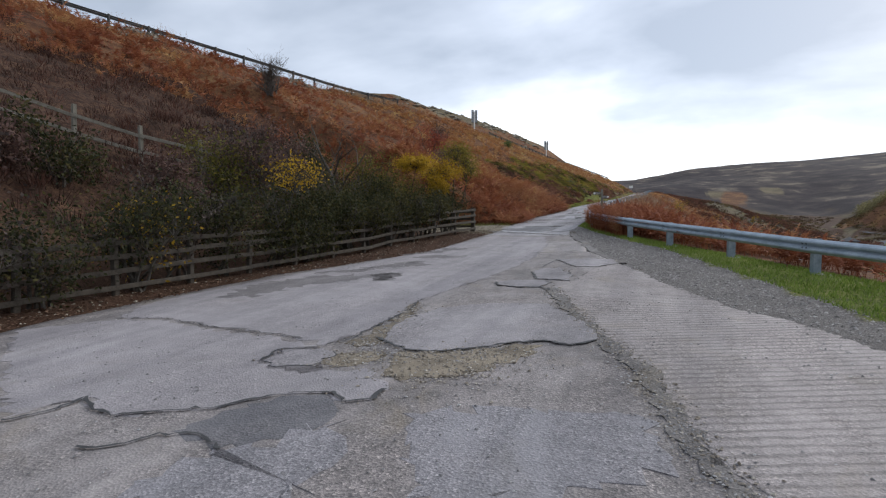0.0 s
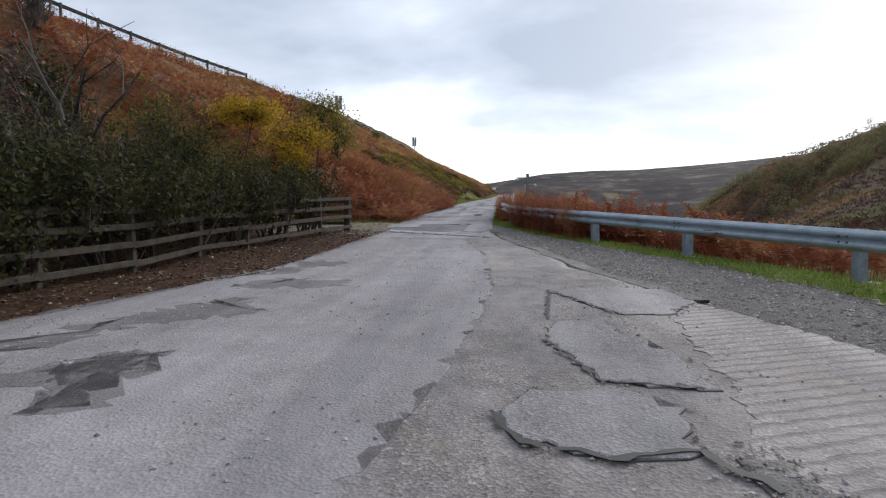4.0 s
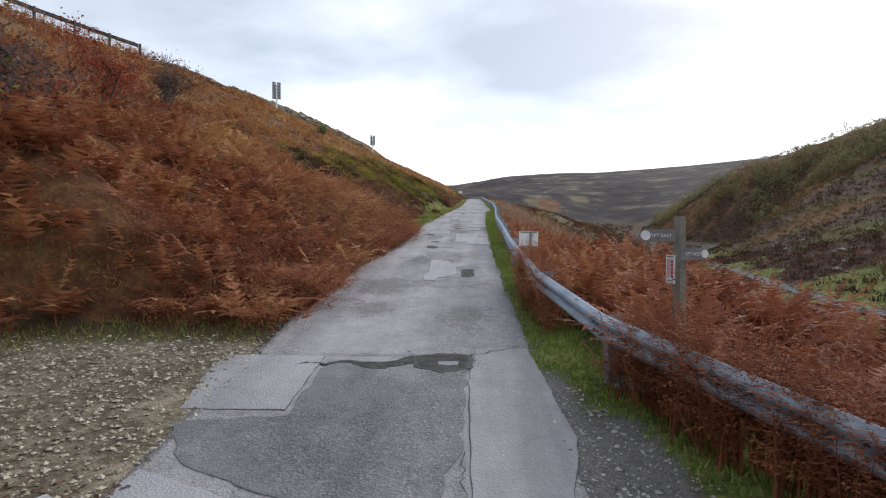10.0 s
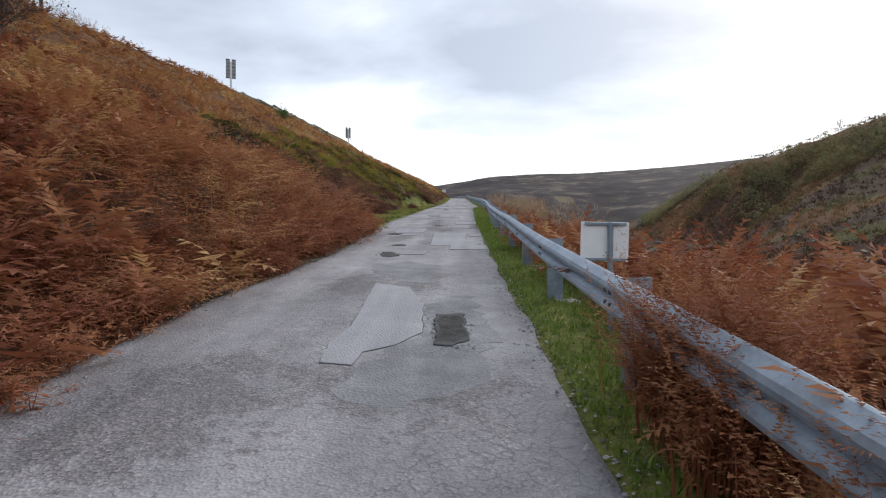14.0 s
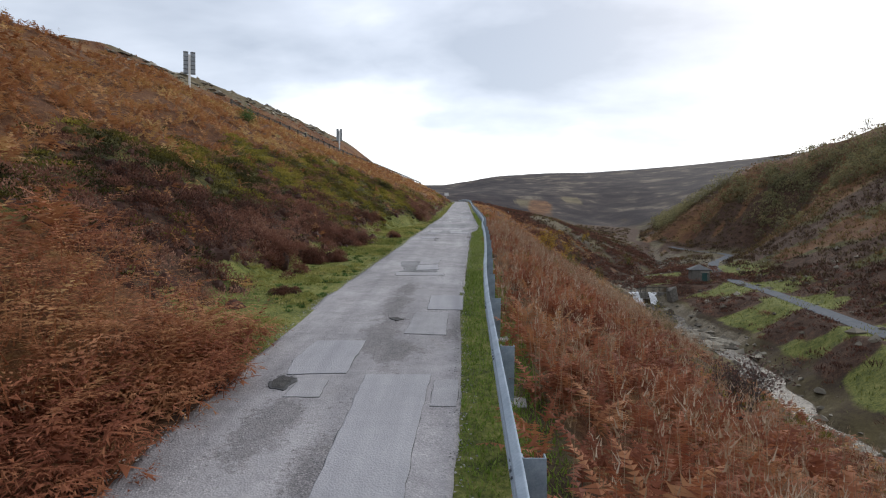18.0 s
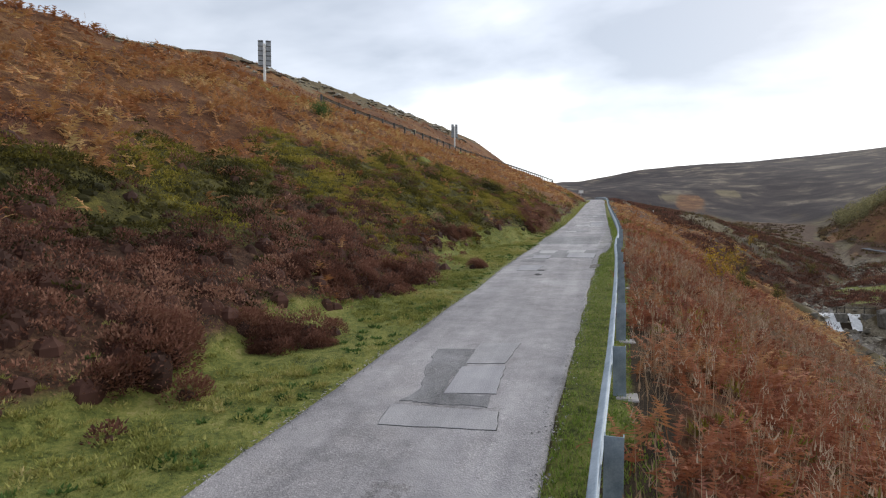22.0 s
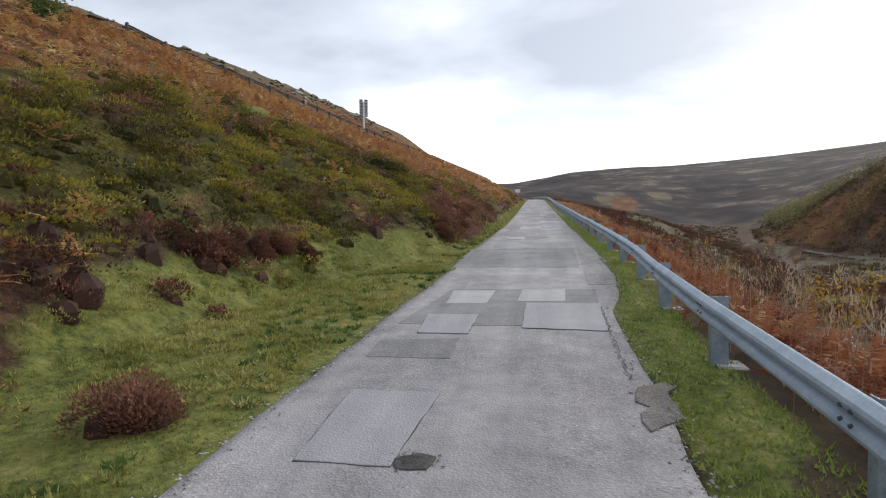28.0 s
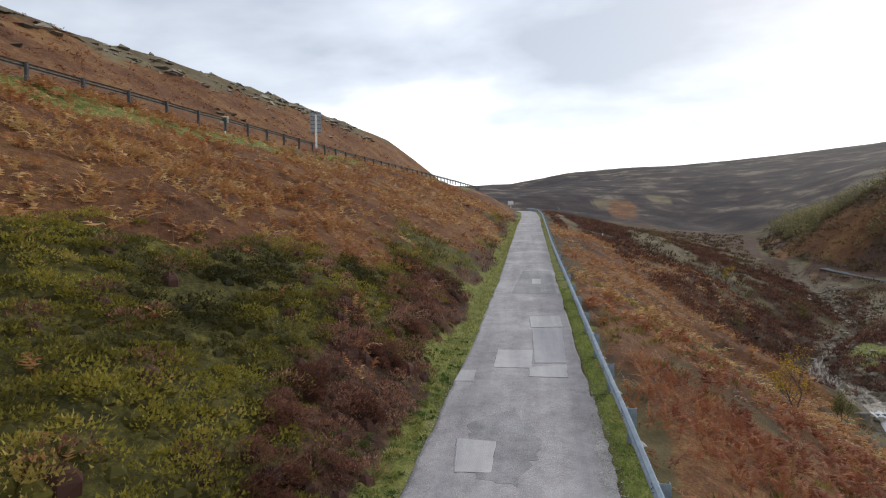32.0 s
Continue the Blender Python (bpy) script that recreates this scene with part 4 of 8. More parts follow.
# ---------------------------------------------------------------- carriageway
def worn_through(x, y):
    """Where the top course of the tarmac is gone: blots at (x, y) with half sizes."""
    w = np.zeros_like(x)
    for cx, cy, rx, ry in ((-6.2, 34.7, 0.55, 0.9), (-4.8, 35.1, 0.7, 0.6), (-5.85, 39.3, 0.3, 0.9), (-4.85, 39.7, 0.35, 1.1), (-5.9, 46.9, 0.35, 0.9), (-4.9, 45.9, 0.3, 1.1), (-4.7, 50.1, 0.35, 0.9),
                           (-5.1, 51.4, 0.32, 1.4), (-5.1, 54.2, 0.3, 1.6), (-4.95, 56.4, 0.25, 0.9), (-3.72, 51.6, 0.2, 1.2), (-4.4, 31.9, 0.4, 0.8), (-6.1, 32.4, 0.4, 0.6)):
        w = np.maximum(w, np.exp(-0.7 * (((x - cx) / rx) ** 2 + ((y - cy) / ry) ** 2)))
    return w


def strip(name, xa, xb, y0, y1, step, lift, mat, nx=14, rag=0.0, seed=5):
    ys = np.arange(y0, y1 + step / 2, step)
    k = np.concatenate([[0, 0.004], np.linspace(0.03, 0.97, nx - 4), [0.996, 1]])
    a = xa(ys) + (fbm(ys, ys * 0 + 3, 0.9, 3, seed) - 0.5) * rag
    b = xb(ys) + (fbm(ys, ys * 0 + 8, 0.9, 3, seed + 2) - 0.5) * rag
    X = a[:, None] * (1 - k) + b[:, None] * k
    Y = np.repeat(ys[:, None], nx, 1)
    Z = ROAD_Z(Y) + lift + (fbm(X, Y, 2.5, 3, 7) - 0.5) * 0.012
    edge = np.zeros_like(k)
    edge[0] = edge[-1] = 1
    Z = Z - edge * 0.09
    return mesh_from(name, np.stack([X.ravel(), Y.ravel(), Z.ravel()], 1), grid_faces(nx, len(ys)), mat, worn_through(X, Y).ravel(), True)


road = tagged(new("road", strip("road", LEFT, RIGHT, 23.5, 336, 0.3, 0.0, M_ROAD, 14, 0.16)), "worn grey single-track tarmac road, cracked and patched", "road", kind="structure")
rut = strip("wheel_rut", lambda y: RIGHT(y) + 0.02, lambda y: RIGHT(y) + 0.12 + 0.3 * fbm(y, y * 0, 1.3, 2, 77), 15.2, 24.6, 0.15, 0.012, M_SEAM, 6, 0.25, 15)
apron = tagged(new("road_apron", strip("road_apron", LEFT, lambda y: RIGHT(y) * 0.5 + np.maximum(RIGHT(y), -3.6) * 0.5, -24, 23.6, 0.3, 0.004, M_APRON, 26, 0.4)), "broken grey tarmac yard entrance with grit", "road", kind="structure")
hang("wheel_rut", rut, apron, "dark damp rut along the tarmac's edge")


# ---------------------------------------------------------------- safety barrier
def w_profile(grow=1.0):
    """Cross-section of the corrugated rail: (out, up)."""
    pts = [(0.0, -0.155), (-0.012, -0.150), (-0.070, -0.105), (-0.080, -0.075), (-0.070, -0.045), (-0.008, -0.012), (-0.008, 0.012), (-0.070, 0.045), (-0.080, 0.075), (-0.070, 0.105), (-0.012, 0.150), (0.0, 0.155)]
    return [(a * grow, b) for a, b in pts]


def rail_section(pa, pb, na, nb, mat):
    """One length of corrugated rail between two posts, folded from sheet; na, nb: the way out at each end."""
    prof = w_profile()
    back = [(a + 0.006, b) for a, b in prof][::-1]
    ring = prof + back
    vs, n = [], len(ring)
    segs = 3
    for i in range(segs + 1):
        k = i / segs
        p, nn = pa.lerp(pb, k), na.lerp(nb, k).normalized()
        for a, b in ring:
            vs.append(p + nn * a + Vector((0, 0, b)))
    fs = [(i * n + j, i * n + (j + 1) % n, (i + 1) * n + (j + 1) % n, (i + 1) * n + j) for i in range(segs) for j in range(n)]
    return mesh_from("beam", [tuple(v) for v in vs], fs, mat)


def post_mesh(mat):
    bm = box(0.19, 0.012, 1.06, 0.003, (-0.06, -0.05, -0.3))
    box(0.012, 0.10, 1.06, 0.003, (0.029, 0.0, -0.3), bm)
    box(0.012, 0.10, 1.06, 0.003, (-0.149, 0.0, -0.3), bm)
    return to_mesh("post", bm, mat)


def bolt_mesh():
    bm = bmesh.new()
    bmesh.ops.create_cone(bm, cap_ends=True, segments=8, radius1=0.02, radius2=0.014, depth=0.018)
    return to_mesh("bolt", bm, M_BOLT)


POST_ME, BOLT_ME = post_mesh(M_POST_STEEL), bolt_mesh()
OLD_POST_ME = post_mesh(M_OLD_STEEL)
PAD_ME = to_mesh("concrete_pad", box(0.34, 0.4, 0.16, 0.03, (0, 0, -0.14), warp=0.03, seed=4), M_KERB)


def barrier(name, xs, zs, y0, y1, label, bolts_to, pads=True, top=0.62, ground_z=None, steel=None):
    ys = [y0]
    while ys[-1] < y1:
        d = (xs(ys[-1] + 0.5) - xs(ys[-1])) / 0.5
        ys.append(ys[-1] + 3.2 / math.hypot(1, d))
    th = thing(name, label, "guard rail")
    rng = random.Random(7)
    pts = []
    for y in ys:
        x = float(xs(y))
        d = float(xs(y + 0.4) - xs(y - 0.4)) / 0.8
        nn = Vector((1, -d, 0)).normalized()
        pts.append((Vector((x, y, float(zs(y)) + top + rng.uniform(-0.012, 0.012))), nn))
    for i, (p, nn) in enumerate(pts):
        base = float(land(p.x + nn.x * 0.12, p.y)) if ground_z is None else float(ground_z(p.y))
        ang = math.degrees(math.atan2(-nn.y, nn.x))
        c = p
        hang("post", POST_ME if pads else OLD_POST_ME, th, "", Matrix.Translation((c.x, c.y, p.z - 0.60)) @ pose(0, 0, 0, rng.uniform(-1.5, 1.5), rng.uniform(-1, 1), -ang))
        if pads and p.y < 110:
            hang("concrete_pad", PAD_ME, th, "", Matrix.Translation((c.x + 0.05, c.y, base + 0.01)) @ pose(0, 0, 0, 0, 0, rng.uniform(-14, 14)))
        if i + 1 < len(pts):
            q, n2 = pts[i + 1]
            me = rail_section(p - nn * 0.17, q - n2 * 0.17, nn, n2, steel)
            bm_ = hang("beam", me, th)
            if p.y < bolts_to:
                for dz in (-0.045, 0.045):
                    for dy in (0.05, 0.17):
                        c2 = p + (q - p).normalized() * dy - nn * 0.242 + Vector((0, 0, dz * 1.0))
                        hang("bolt", BOLT_ME, bm_, "", Matrix.Translation(c2) @ (-nn).to_track_quat("Z", "Y").to_matrix().to_4x4())
    return th


RAIL_DROP = curve((10, 0.02), (300, 0.0))
guard_rail = barrier("guard_rail", RAIL, lambda y: ROAD_Z(y) - RAIL_DROP(y), -15.9, 250, "galvanised corrugated steel barrier on steel posts beside the road", 100, steel=M_GALV)
for rail_from, rail_to in ((5, 66), (101, 255)):
    barrier("upper_guard_rail", lambda y: UPPER(y) + 0.5, lambda y: UPPER_Z(y) + np.interp(y, [66, 101], [0.3, 0.55]), rail_from, rail_to, "grey steel barrier along the upper road", -99, pads=False, ground_z=lambda y: UPPER_Z(y) - 0.4, steel=M_OLD_STEEL if rail_to < 100 else M_DUSTY_STEEL)


# ---------------------------------------------------------------- timber fences
def timber_fence(name, stations, heights, label, mat, post_h=1.15):
    th = thing(name, label, "fence")
    rng = random.Random(11)
    feet = [Vector((x, y, float(land(x, y)))) for x, y in stations]
    for p in feet:
        bm = box(0.11, 0.11, post_h + 0.3, 0.012, (0, 0, -0.3), warp=0.006, seed=rng.randint(0, 999))
        part("post", bm, mat, th, "", Matrix.Translation(p) @ pose(0, 0, 0, rng.uniform(-2, 2), rng.uniform(-2, 2), rng.uniform(-8, 8)))
    for a, b in zip(feet, feet[1:]):
        d = (b - a)
        side = Vector((d.y, -d.x, 0)).normalized() * 0.075
        ext = d.normalized() * 0.06
        for h in heights:
            beam(a + side - ext + Vector((0, 0, h + rng.uniform(-0.02, 0.02))), b + side + ext + Vector((0, 0, h + rng.uniform(-0.02, 0.02))), 0.04, 0.10, mat, "rail", th, warp=0.004, seed=rng.randint(0, 999))
    return th


fy = [25.75 - 1.76 * k for k in range(24)][::-1]
timber_fence("post_and_rail_fence", [(float(FENCE(y)), y) for y in fy], (0.17, 0.49, 0.79, 1.05), "weathered four-rail wooden fence beside the tarmac yard", M_WOOD)
timber_fence("fence_return", [(-8.2, 25.95), (-9.8, 26.5), (-11.5, 27.0), (-13.2, 27.4)], (0.25, 0.6, 0.95), "weathered wooden fence turning away from the road", M_WOOD)
timber_fence("upper_field_fence", [(-18.5 + 0.83 * k, 6.9 + 1.6 * k) for k in range(-2, 8)], (0.45, 0.95), "grey wooden fence standing up the wooded bank", M_WOOD_PALE, 1.3)


# ---------------------------------------------------------------- repairs, cracks and kerb stones in the road: outlines as (x, y)
PATCHES, CRACKS = [], []


def repair(kind, *outline):
    PATCHES.append((kind, list(outline)))


def split(*line, wide=1.0):
    CRACKS.append((list(line), wide))


# the yard: sheets of old surfacing, broken slabs, sandy hollows and a ribbed concrete strip
repair("smooth", (-8.2, 6.72), (-7.4, 6.92), (-6.2, 6.62), (-4.8, 6.45), (-3.9, 6.15), (-3.75, 7.2), (-3.75, 8.2), (-3.95, 9.2), (-3.7, 11), (-3.4, 13), (-3.2, 16), (-3.5, 20), (-4.1, 23), (-6.7, 23.2), (-6.95, 17.8), (-8.4, 12.2), (-8.9, 8))
repair("smooth", (-5.09, 3.81), (-4.73, 3.6), (-4.43, 3.55), (-4.03, 3.79), (-3.63, 3.98), (-3.48, 4.25), (-3.2, 4.47), (-2.83, 4.59), (-2.61, 4.42), (-2.39, 4.54), (-2.45, 4.95), (-2.9, 5.4), (-3.4, 5.1), (-3.9, 5.05), (-4.28, 5.3), (-4.36, 5.8), (-3.95, 6.02), (-4.8, 6.3), (-6.2, 6.46), (-7.4, 6.76), (-8.24, 6.55), (-9.0, 5.6), (-7.35, 4.46), (-5.33, 3.23))
repair("slab", (-3.21, 6.46), (-2.73, 6.17), (-2.35, 6.22), (-1.98, 6.46), (-1.62, 6.81), (-1.26, 7.02), (-0.92, 6.89), (-0.6, 7.26), (-0.74, 7.73), (-1.1, 8.5), (-1.67, 9.4), (-2.67, 9.2), (-3.35, 8.6), (-3.49, 7.61), (-3.41, 6.88))
repair("slab", (-3.08, 11.55), (-2.94, 11.15), (-2.53, 11.02), (-2.08, 11.12), (-1.95, 11.68), (-2.27, 12.01), (-2.86, 11.93))
repair("slab", (-2.68, 13.22), (-2.36, 12.16), (-1.64, 12.06), (-1.68, 12.84), (-2.17, 14.14), (-2.55, 13.83))
repair("slab", (-2.46, 15.71), (-1.84, 14.38), (-1.29, 14.38), (-0.84, 15.02), (-0.93, 15.85), (-1.64, 16.08))
repair("slab", (-4.2, 5.31), (-4.28, 5.74), (-3.83, 5.98), (-3.53, 5.74), (-3.57, 5.3), (-3.92, 5.13))
repair("sand", (-2.89, 5.94), (-2.68, 5.35), (-2.4, 5.08), (-2.0, 5.28), (-1.6, 5.8), (-1.26, 6.5), (-1.4, 6.8), (-1.96, 6.4), (-2.72, 6.1))
repair("sand", (-3.5, 5.75), (-3.1, 6.05), (-2.95, 5.7), (-3.2, 5.4), (-3.5, 5.35))
repair("band", (-3.89, 9.07), (-3.72, 8.15), (-3.62, 7.42), (-3.69, 7.19), (-3.56, 6.75), (-3.7, 6.2), (-3.3, 6.2), (-3.3, 6.6), (-3.4, 6.94), (-3.34, 7.42), (-3.5, 7.93), (-3.78, 8.9))
repair("wet", (-3.59, 3.9), (-3.28, 4.38), (-2.79, 4.56), (-2.49, 4.1), (-2.67, 3.59), (-3.04, 3.28), (-3.64, 3.42))
repair("blue", (-3.12, 2.5), (-3.16, 3.07), (-2.83, 3.46), (-2.43, 4.02), (-2.12, 3.51), (-2.05, 2.6))
repair("blue", (-1.93, 4.41), (-1.16, 4.73), (-0.23, 4.93), (0.08, 4.5), (0.16, 3.95), (-0.5, 3.4), (-1.34, 3.1))
repair("conc", (-0.8, 15.0), (-0.18, 13.58), (0.15, 12.29), (1.2, 9.6), (1.85, 8.9), (2.45, 7.36), (1.4, 3.7), (0.75, 3.6), (0.55, 3.95), (0.36, 4.3), (0.2, 4.98), (-0.05, 6.08), (-0.54, 7.25), (-1.2, 8.98), (-1.5, 10.1), (-1.72, 10.5), (-1.8, 11.1), (-1.55, 12.0), (-1.3, 14.2))
repair("seam", (-1.95, 11.05), (-1.8, 10.45), (-1.6, 9.9), (-1.3, 8.95), (-0.64, 7.2), (-0.16, 6.02), (0.09, 4.93), (0.25, 4.2), (0.44, 3.7), (0.62, 3.75), (0.42, 4.27), (0.27, 4.98), (0.04, 6.08), (-0.46, 7.27), (-1.1, 9.0), (-1.42, 10.1), (-1.62, 10.55), (-1.72, 11.1))
repair("stain", (-7.91, 8.6), (-8.4, 10.4), (-7.7, 11.7), (-6.0, 12.3), (-6.3, 11.3), (-7.1, 10.4), (-7.3, 8.8))
repair("stain", (-7.3, 13.2), (-7.0, 14.3), (-6.2, 14.9), (-5.6, 14.2), (-6.4, 13.6))
repair("stain", (-6.3, 11.9), (-6.3, 12.5), (-5.8, 12.6), (-5.7, 11.9), (-5.6, 11.4), (-5.8, 11.3))
repair("stain", (-6.9, 15.6), (-6.4, 16.4), (-5.2, 16.2), (-5.6, 15.7))
# the road up the hill
# gritty strip at the patch's top edge, blackened for the broken edge's shadow
repair("shaded_lip", (-6.5, 29.16), (-6.0, 29.3), (-5.5, 29.26), (-5.2, 29.5), (-4.8, 29.66), (-4.38, 29.6), (-4.34, 29.2), (-4.6, 29.3), (-5.05, 29.18), (-5.5, 29.02), (-6.0, 29.2))
repair("damp", (-4.62, 38.2), (-4.2, 38.4), (-3.95, 36.6), (-4.15, 35.1), (-4.75, 34.6), (-5.25, 34.9), (-4.95, 35.8), (-4.7, 36.5))
repair("damp", (-5.9, 41.4), (-5.3, 41.9), (-4.6, 41.2), (-4.7, 39.3), (-5.2, 39.5), (-5.6, 40.2))
repair("damp", (-5.1, 89.6), (-4.2, 90.2), (-3.4, 89.4), (-3.5, 88.2), (-4.3, 87.4), (-5, 88.2))
repair("damp", (-4.6, 87), (-3.6, 87.2), (-3.2, 85.6), (-3.9, 84.4), (-4.5, 85.2))
repair("damp", (-4.9, 96.5), (-3.9, 97.5), (-3.2, 95.8), (-3.7, 93.6), (-4.6, 94))
repair("seam", (-3.02, 74.6), (-2.95, 75.7), (-2.62, 75.9), (-2.66, 74.9))
repair("shoulder", (-1.95, 98.49), (-1.75, 98.5), (-1.95, 89.17), (-2.25, 82.2), (-2.75, 82.2), (-2.5, 87.15))
repair("dark", (-6.13, 29.3), (-4.38, 29.43), (-4.44, 26.93), (-4.72, 25.81), (-5.38, 26.01), (-6.64, 26.66), (-7.13, 27.44), (-6.1, 27.61))
repair("pale", (-7.61, 29.53), (-6.23, 29.5), (-6.17, 27.74), (-7.21, 27.72))
repair("patch", (-6.91, 26.55), (-5.35, 25.86), (-4.77, 25.59), (-4.73, 25.02), (-5.57, 25.19), (-6.9, 26.04))
repair("pale", (-4.38, 28.56), (-4.34, 25.89), (-3.77, 25.71), (-3.43, 27.24), (-3.6, 29.95), (-4.28, 29.9))
repair("hole", (-5.05, 29.52), (-4.7, 29.6), (-4.38, 29.58), (-4.38, 29.08), (-4.7, 28.95), (-5.0, 29.12))
repair("patch", (-5.53, 39.33), (-5, 38.96), (-4.74, 37.81), (-4.68, 36.49), (-4.9, 36.06), (-5.16, 35.83), (-5.19, 35.48), (-5.45, 35.54), (-5.51, 36.08), (-5.42, 36.7))
repair("hole", (-4.55, 37.16), (-4.3, 37.22), (-4.24, 36.34), (-4.39, 36.1), (-4.54, 36.14))
repair("pale", (-5.75, 43.77), (-4.98, 43.79), (-4.98, 42.96), (-5.71, 43.02))
repair("hole", (-5.92, 43.02), (-5.87, 43.35), (-5.68, 43.24), (-5.55, 42.77), (-5.68, 42.61), (-5.84, 42.71))
repair("patch", (-4.45, 44.88), (-3.58, 44.89), (-3.59, 43.94), (-4.47, 43.99))
repair("patch", (-6.22, 50.74), (-5.3, 50.77), (-5.3, 48.88), (-6.21, 48.79), (-6.33, 49.51))
repair("hole", (-6.34, 48.45), (-6.24, 48.72), (-6.01, 48.59), (-6.05, 48.15), (-6.26, 48.21))
repair("pale", (-5.96, 48.53), (-5.5, 48.57), (-5.47, 47.88), (-5.98, 47.87))
repair("patch", (-4.99, 48.82), (-3.97, 48.85), (-4.05, 46.51), (-4.06, 44.79), (-4.94, 44.82), (-4.96, 46.28))
repair("pale", (-3.9, 48.62), (-3.54, 48.63), (-3.57, 47.61), (-3.93, 47.6))
repair("pale", (-4.54, 53.28), (-3.78, 53.3), (-3.79, 51.22), (-4.63, 51.3))
repair("patch", (-4.3, 55.33), (-3.41, 55.35), (-3.44, 53.53), (-4.29, 53.58))
repair("hole", (-5.78, 45.06), (-5.63, 45.11), (-5.57, 44.9), (-5.75, 44.81), (-5.88, 44.89))
repair("hole", (-5.08, 52.63), (-4.92, 52.72), (-4.78, 52.54), (-4.92, 52.4))
repair("dark", (-5.83, 62.56), (-5.01, 62.7), (-5.02, 61.6), (-5.13, 61.45), (-5.07, 60.17), (-4.3, 60.22), (-4.29, 59.77), (-5.66, 59.77), (-5.49, 60.29), (-5.72, 61.41))
repair("pale", (-5.08, 63.1), (-4.25, 63.24), (-4.37, 61.85), (-5.07, 61.73))
repair("patch", (-5.09, 61.53), (-4.33, 61.73), (-4.25, 60.32), (-5.07, 60.19))
repair("pale", (-5.72, 59.62), (-4.09, 59.64), (-4.02, 59.02), (-5.65, 58.89))
repair("hole", (-4.98, 72.89), (-4.85, 72.95), (-4.75, 72.79), (-4.82, 72.61), (-4.95, 72.68))
repair("patch", (-5.83, 75.38), (-4.9, 75.35), (-5.03, 73.8), (-5.8, 73.81))
repair("hole", (-5.02, 73.92), (-4.88, 74.01), (-4.74, 73.97), (-4.77, 73.8), (-4.96, 73.77))
repair("mid", (-5.65, 81.53), (-2.68, 81.59), (-2.92, 78.56), (-3.62, 78.37), (-4.66, 78.28), (-6.06, 78.34))
repair("patch", (-5.71, 79.02), (-4.86, 79.06), (-4.89, 77.75), (-5.64, 77.76))
repair("pale", (-5.59, 81.32), (-4.72, 81.34), (-4.81, 79.97), (-5.55, 79.94))
repair("pale", (-4.17, 81.49), (-3.3, 81.51), (-3.38, 80.24), (-4.26, 80.21))
repair("patch", (-4.09, 80.05), (-2.77, 80.05), (-2.89, 78.04), (-4.14, 78.16))
repair("mid", (-6.08, 77.35), (-4.99, 77.52), (-4.97, 76.55), (-6.04, 76.54))
repair("mid", (-6.12, 85.01), (-6.17, 89.88), (-2.46, 90.13), (-2.73, 84.98))
repair("pale", (-5.15, 95.63), (-4.23, 95.55), (-4.27, 94.12), (-5.01, 94.09))
repair("pale", (-4.57, 102.81), (-3.35, 102.82), (-3.41, 100.84), (-4.62, 100.86))
repair("pale", (-3.47, 108.02), (-2.11, 108.08), (-2.09, 106.17), (-3.38, 106.01))
repair("patch", (-3.36, 105.83), (-2.15, 105.89), (-2.3, 101.44), (-3.31, 101.36))
repair("pale", (-3.49, 100.95), (-2.28, 101.26), (-2.36, 100.02), (-3.5, 100.04))
repair("pale", (-5.63, 100.51), (-5.13, 100.54), (-5.12, 99.5), (-5.69, 99.45))
repair("pale", (-3.22, 118.24), (-2.7, 118.24), (-2.74, 116.38), (-3.27, 116.37))
repair("mid", (-3.83, 121.61), (-1.93, 121.58), (-1.98, 113.37), (-4.38, 113.32))
repair("stain", (-6.8, 18.46), (-6.03, 18.34), (-5.97, 18.04), (-6.36, 17.76), (-6.52, 17.46), (-6.6, 16.92), (-6.79, 16.94), (-6.84, 17.59), (-6.79, 17.9))
repair("stain", (-7.1, 17.2), (-6.75, 17.5), (-6.8, 16.9), (-7.2, 16.3), (-7.6, 16.2))
repair("stain", (-6.47, 12.27), (-5.78, 12.55), (-5.49, 11.5), (-5.87, 11.25))
repair("stain", (-7.9, 12.6), (-6.9, 13.2), (-6.8, 12.9), (-8, 12))
split((-5.46, 25.97), (-4.89, 25.2), (-4.42, 24.76), (-4.22, 24.38), wide=0.5)
split((-5.14, 24.49), (-4.91, 24.28), (-4.91, 24.02), wide=0.5)
split((-4.76, 25.62), (-4.67, 25.22), (-4.38, 25.11), (-4.12, 24.9), wide=0.5)
split((-4.42, 26.93), (-4.39, 25.44), wide=0.5)
split((-7.55, 29.66), (-6.06, 29.56), (-4.36, 29.56), (-3.6, 30.09))
split((-5.68, 59.69), (-4.96, 59.68), (-4, 59.69))
split((-2.79, 79.7), (-2.9, 77.63), (-2.95, 75.81))
split((-6.15, 84.52), (-4.57, 84.28), (-3, 84.26))
split((-6.04, 84.97), (-4.94, 84.99), (-4.06, 84.94), (-2.74, 84.96))
split((-6.47, 77.74), (-6.28, 78.15))
split((-8.24, 6.69), (-7.41, 6.88), (-6.21, 6.58), (-5.28, 6.46), (-4.76, 6.41), (-4.3, 6.3), wide=1.3)
split((-5.27, 3.15), (-5.1, 3.42), (-5.09, 3.81), (-4.73, 3.6), (-4.43, 3.55), (-4.03, 3.79), (-3.63, 3.98), (-3.48, 4.25), (-3.2, 4.47), (-2.83, 4.59), (-2.61, 4.42), (-2.39, 4.54), (-2.44, 4.88), wide=1.8)
split((-3.41, 6.6), (-3.21, 6.45), (-2.73, 6.15), (-2.35, 6.2), (-1.98, 6.44), (-1.62, 6.79), (-1.26, 7.0), (-0.92, 6.87), (-0.6, 7.24), wide=2.4)
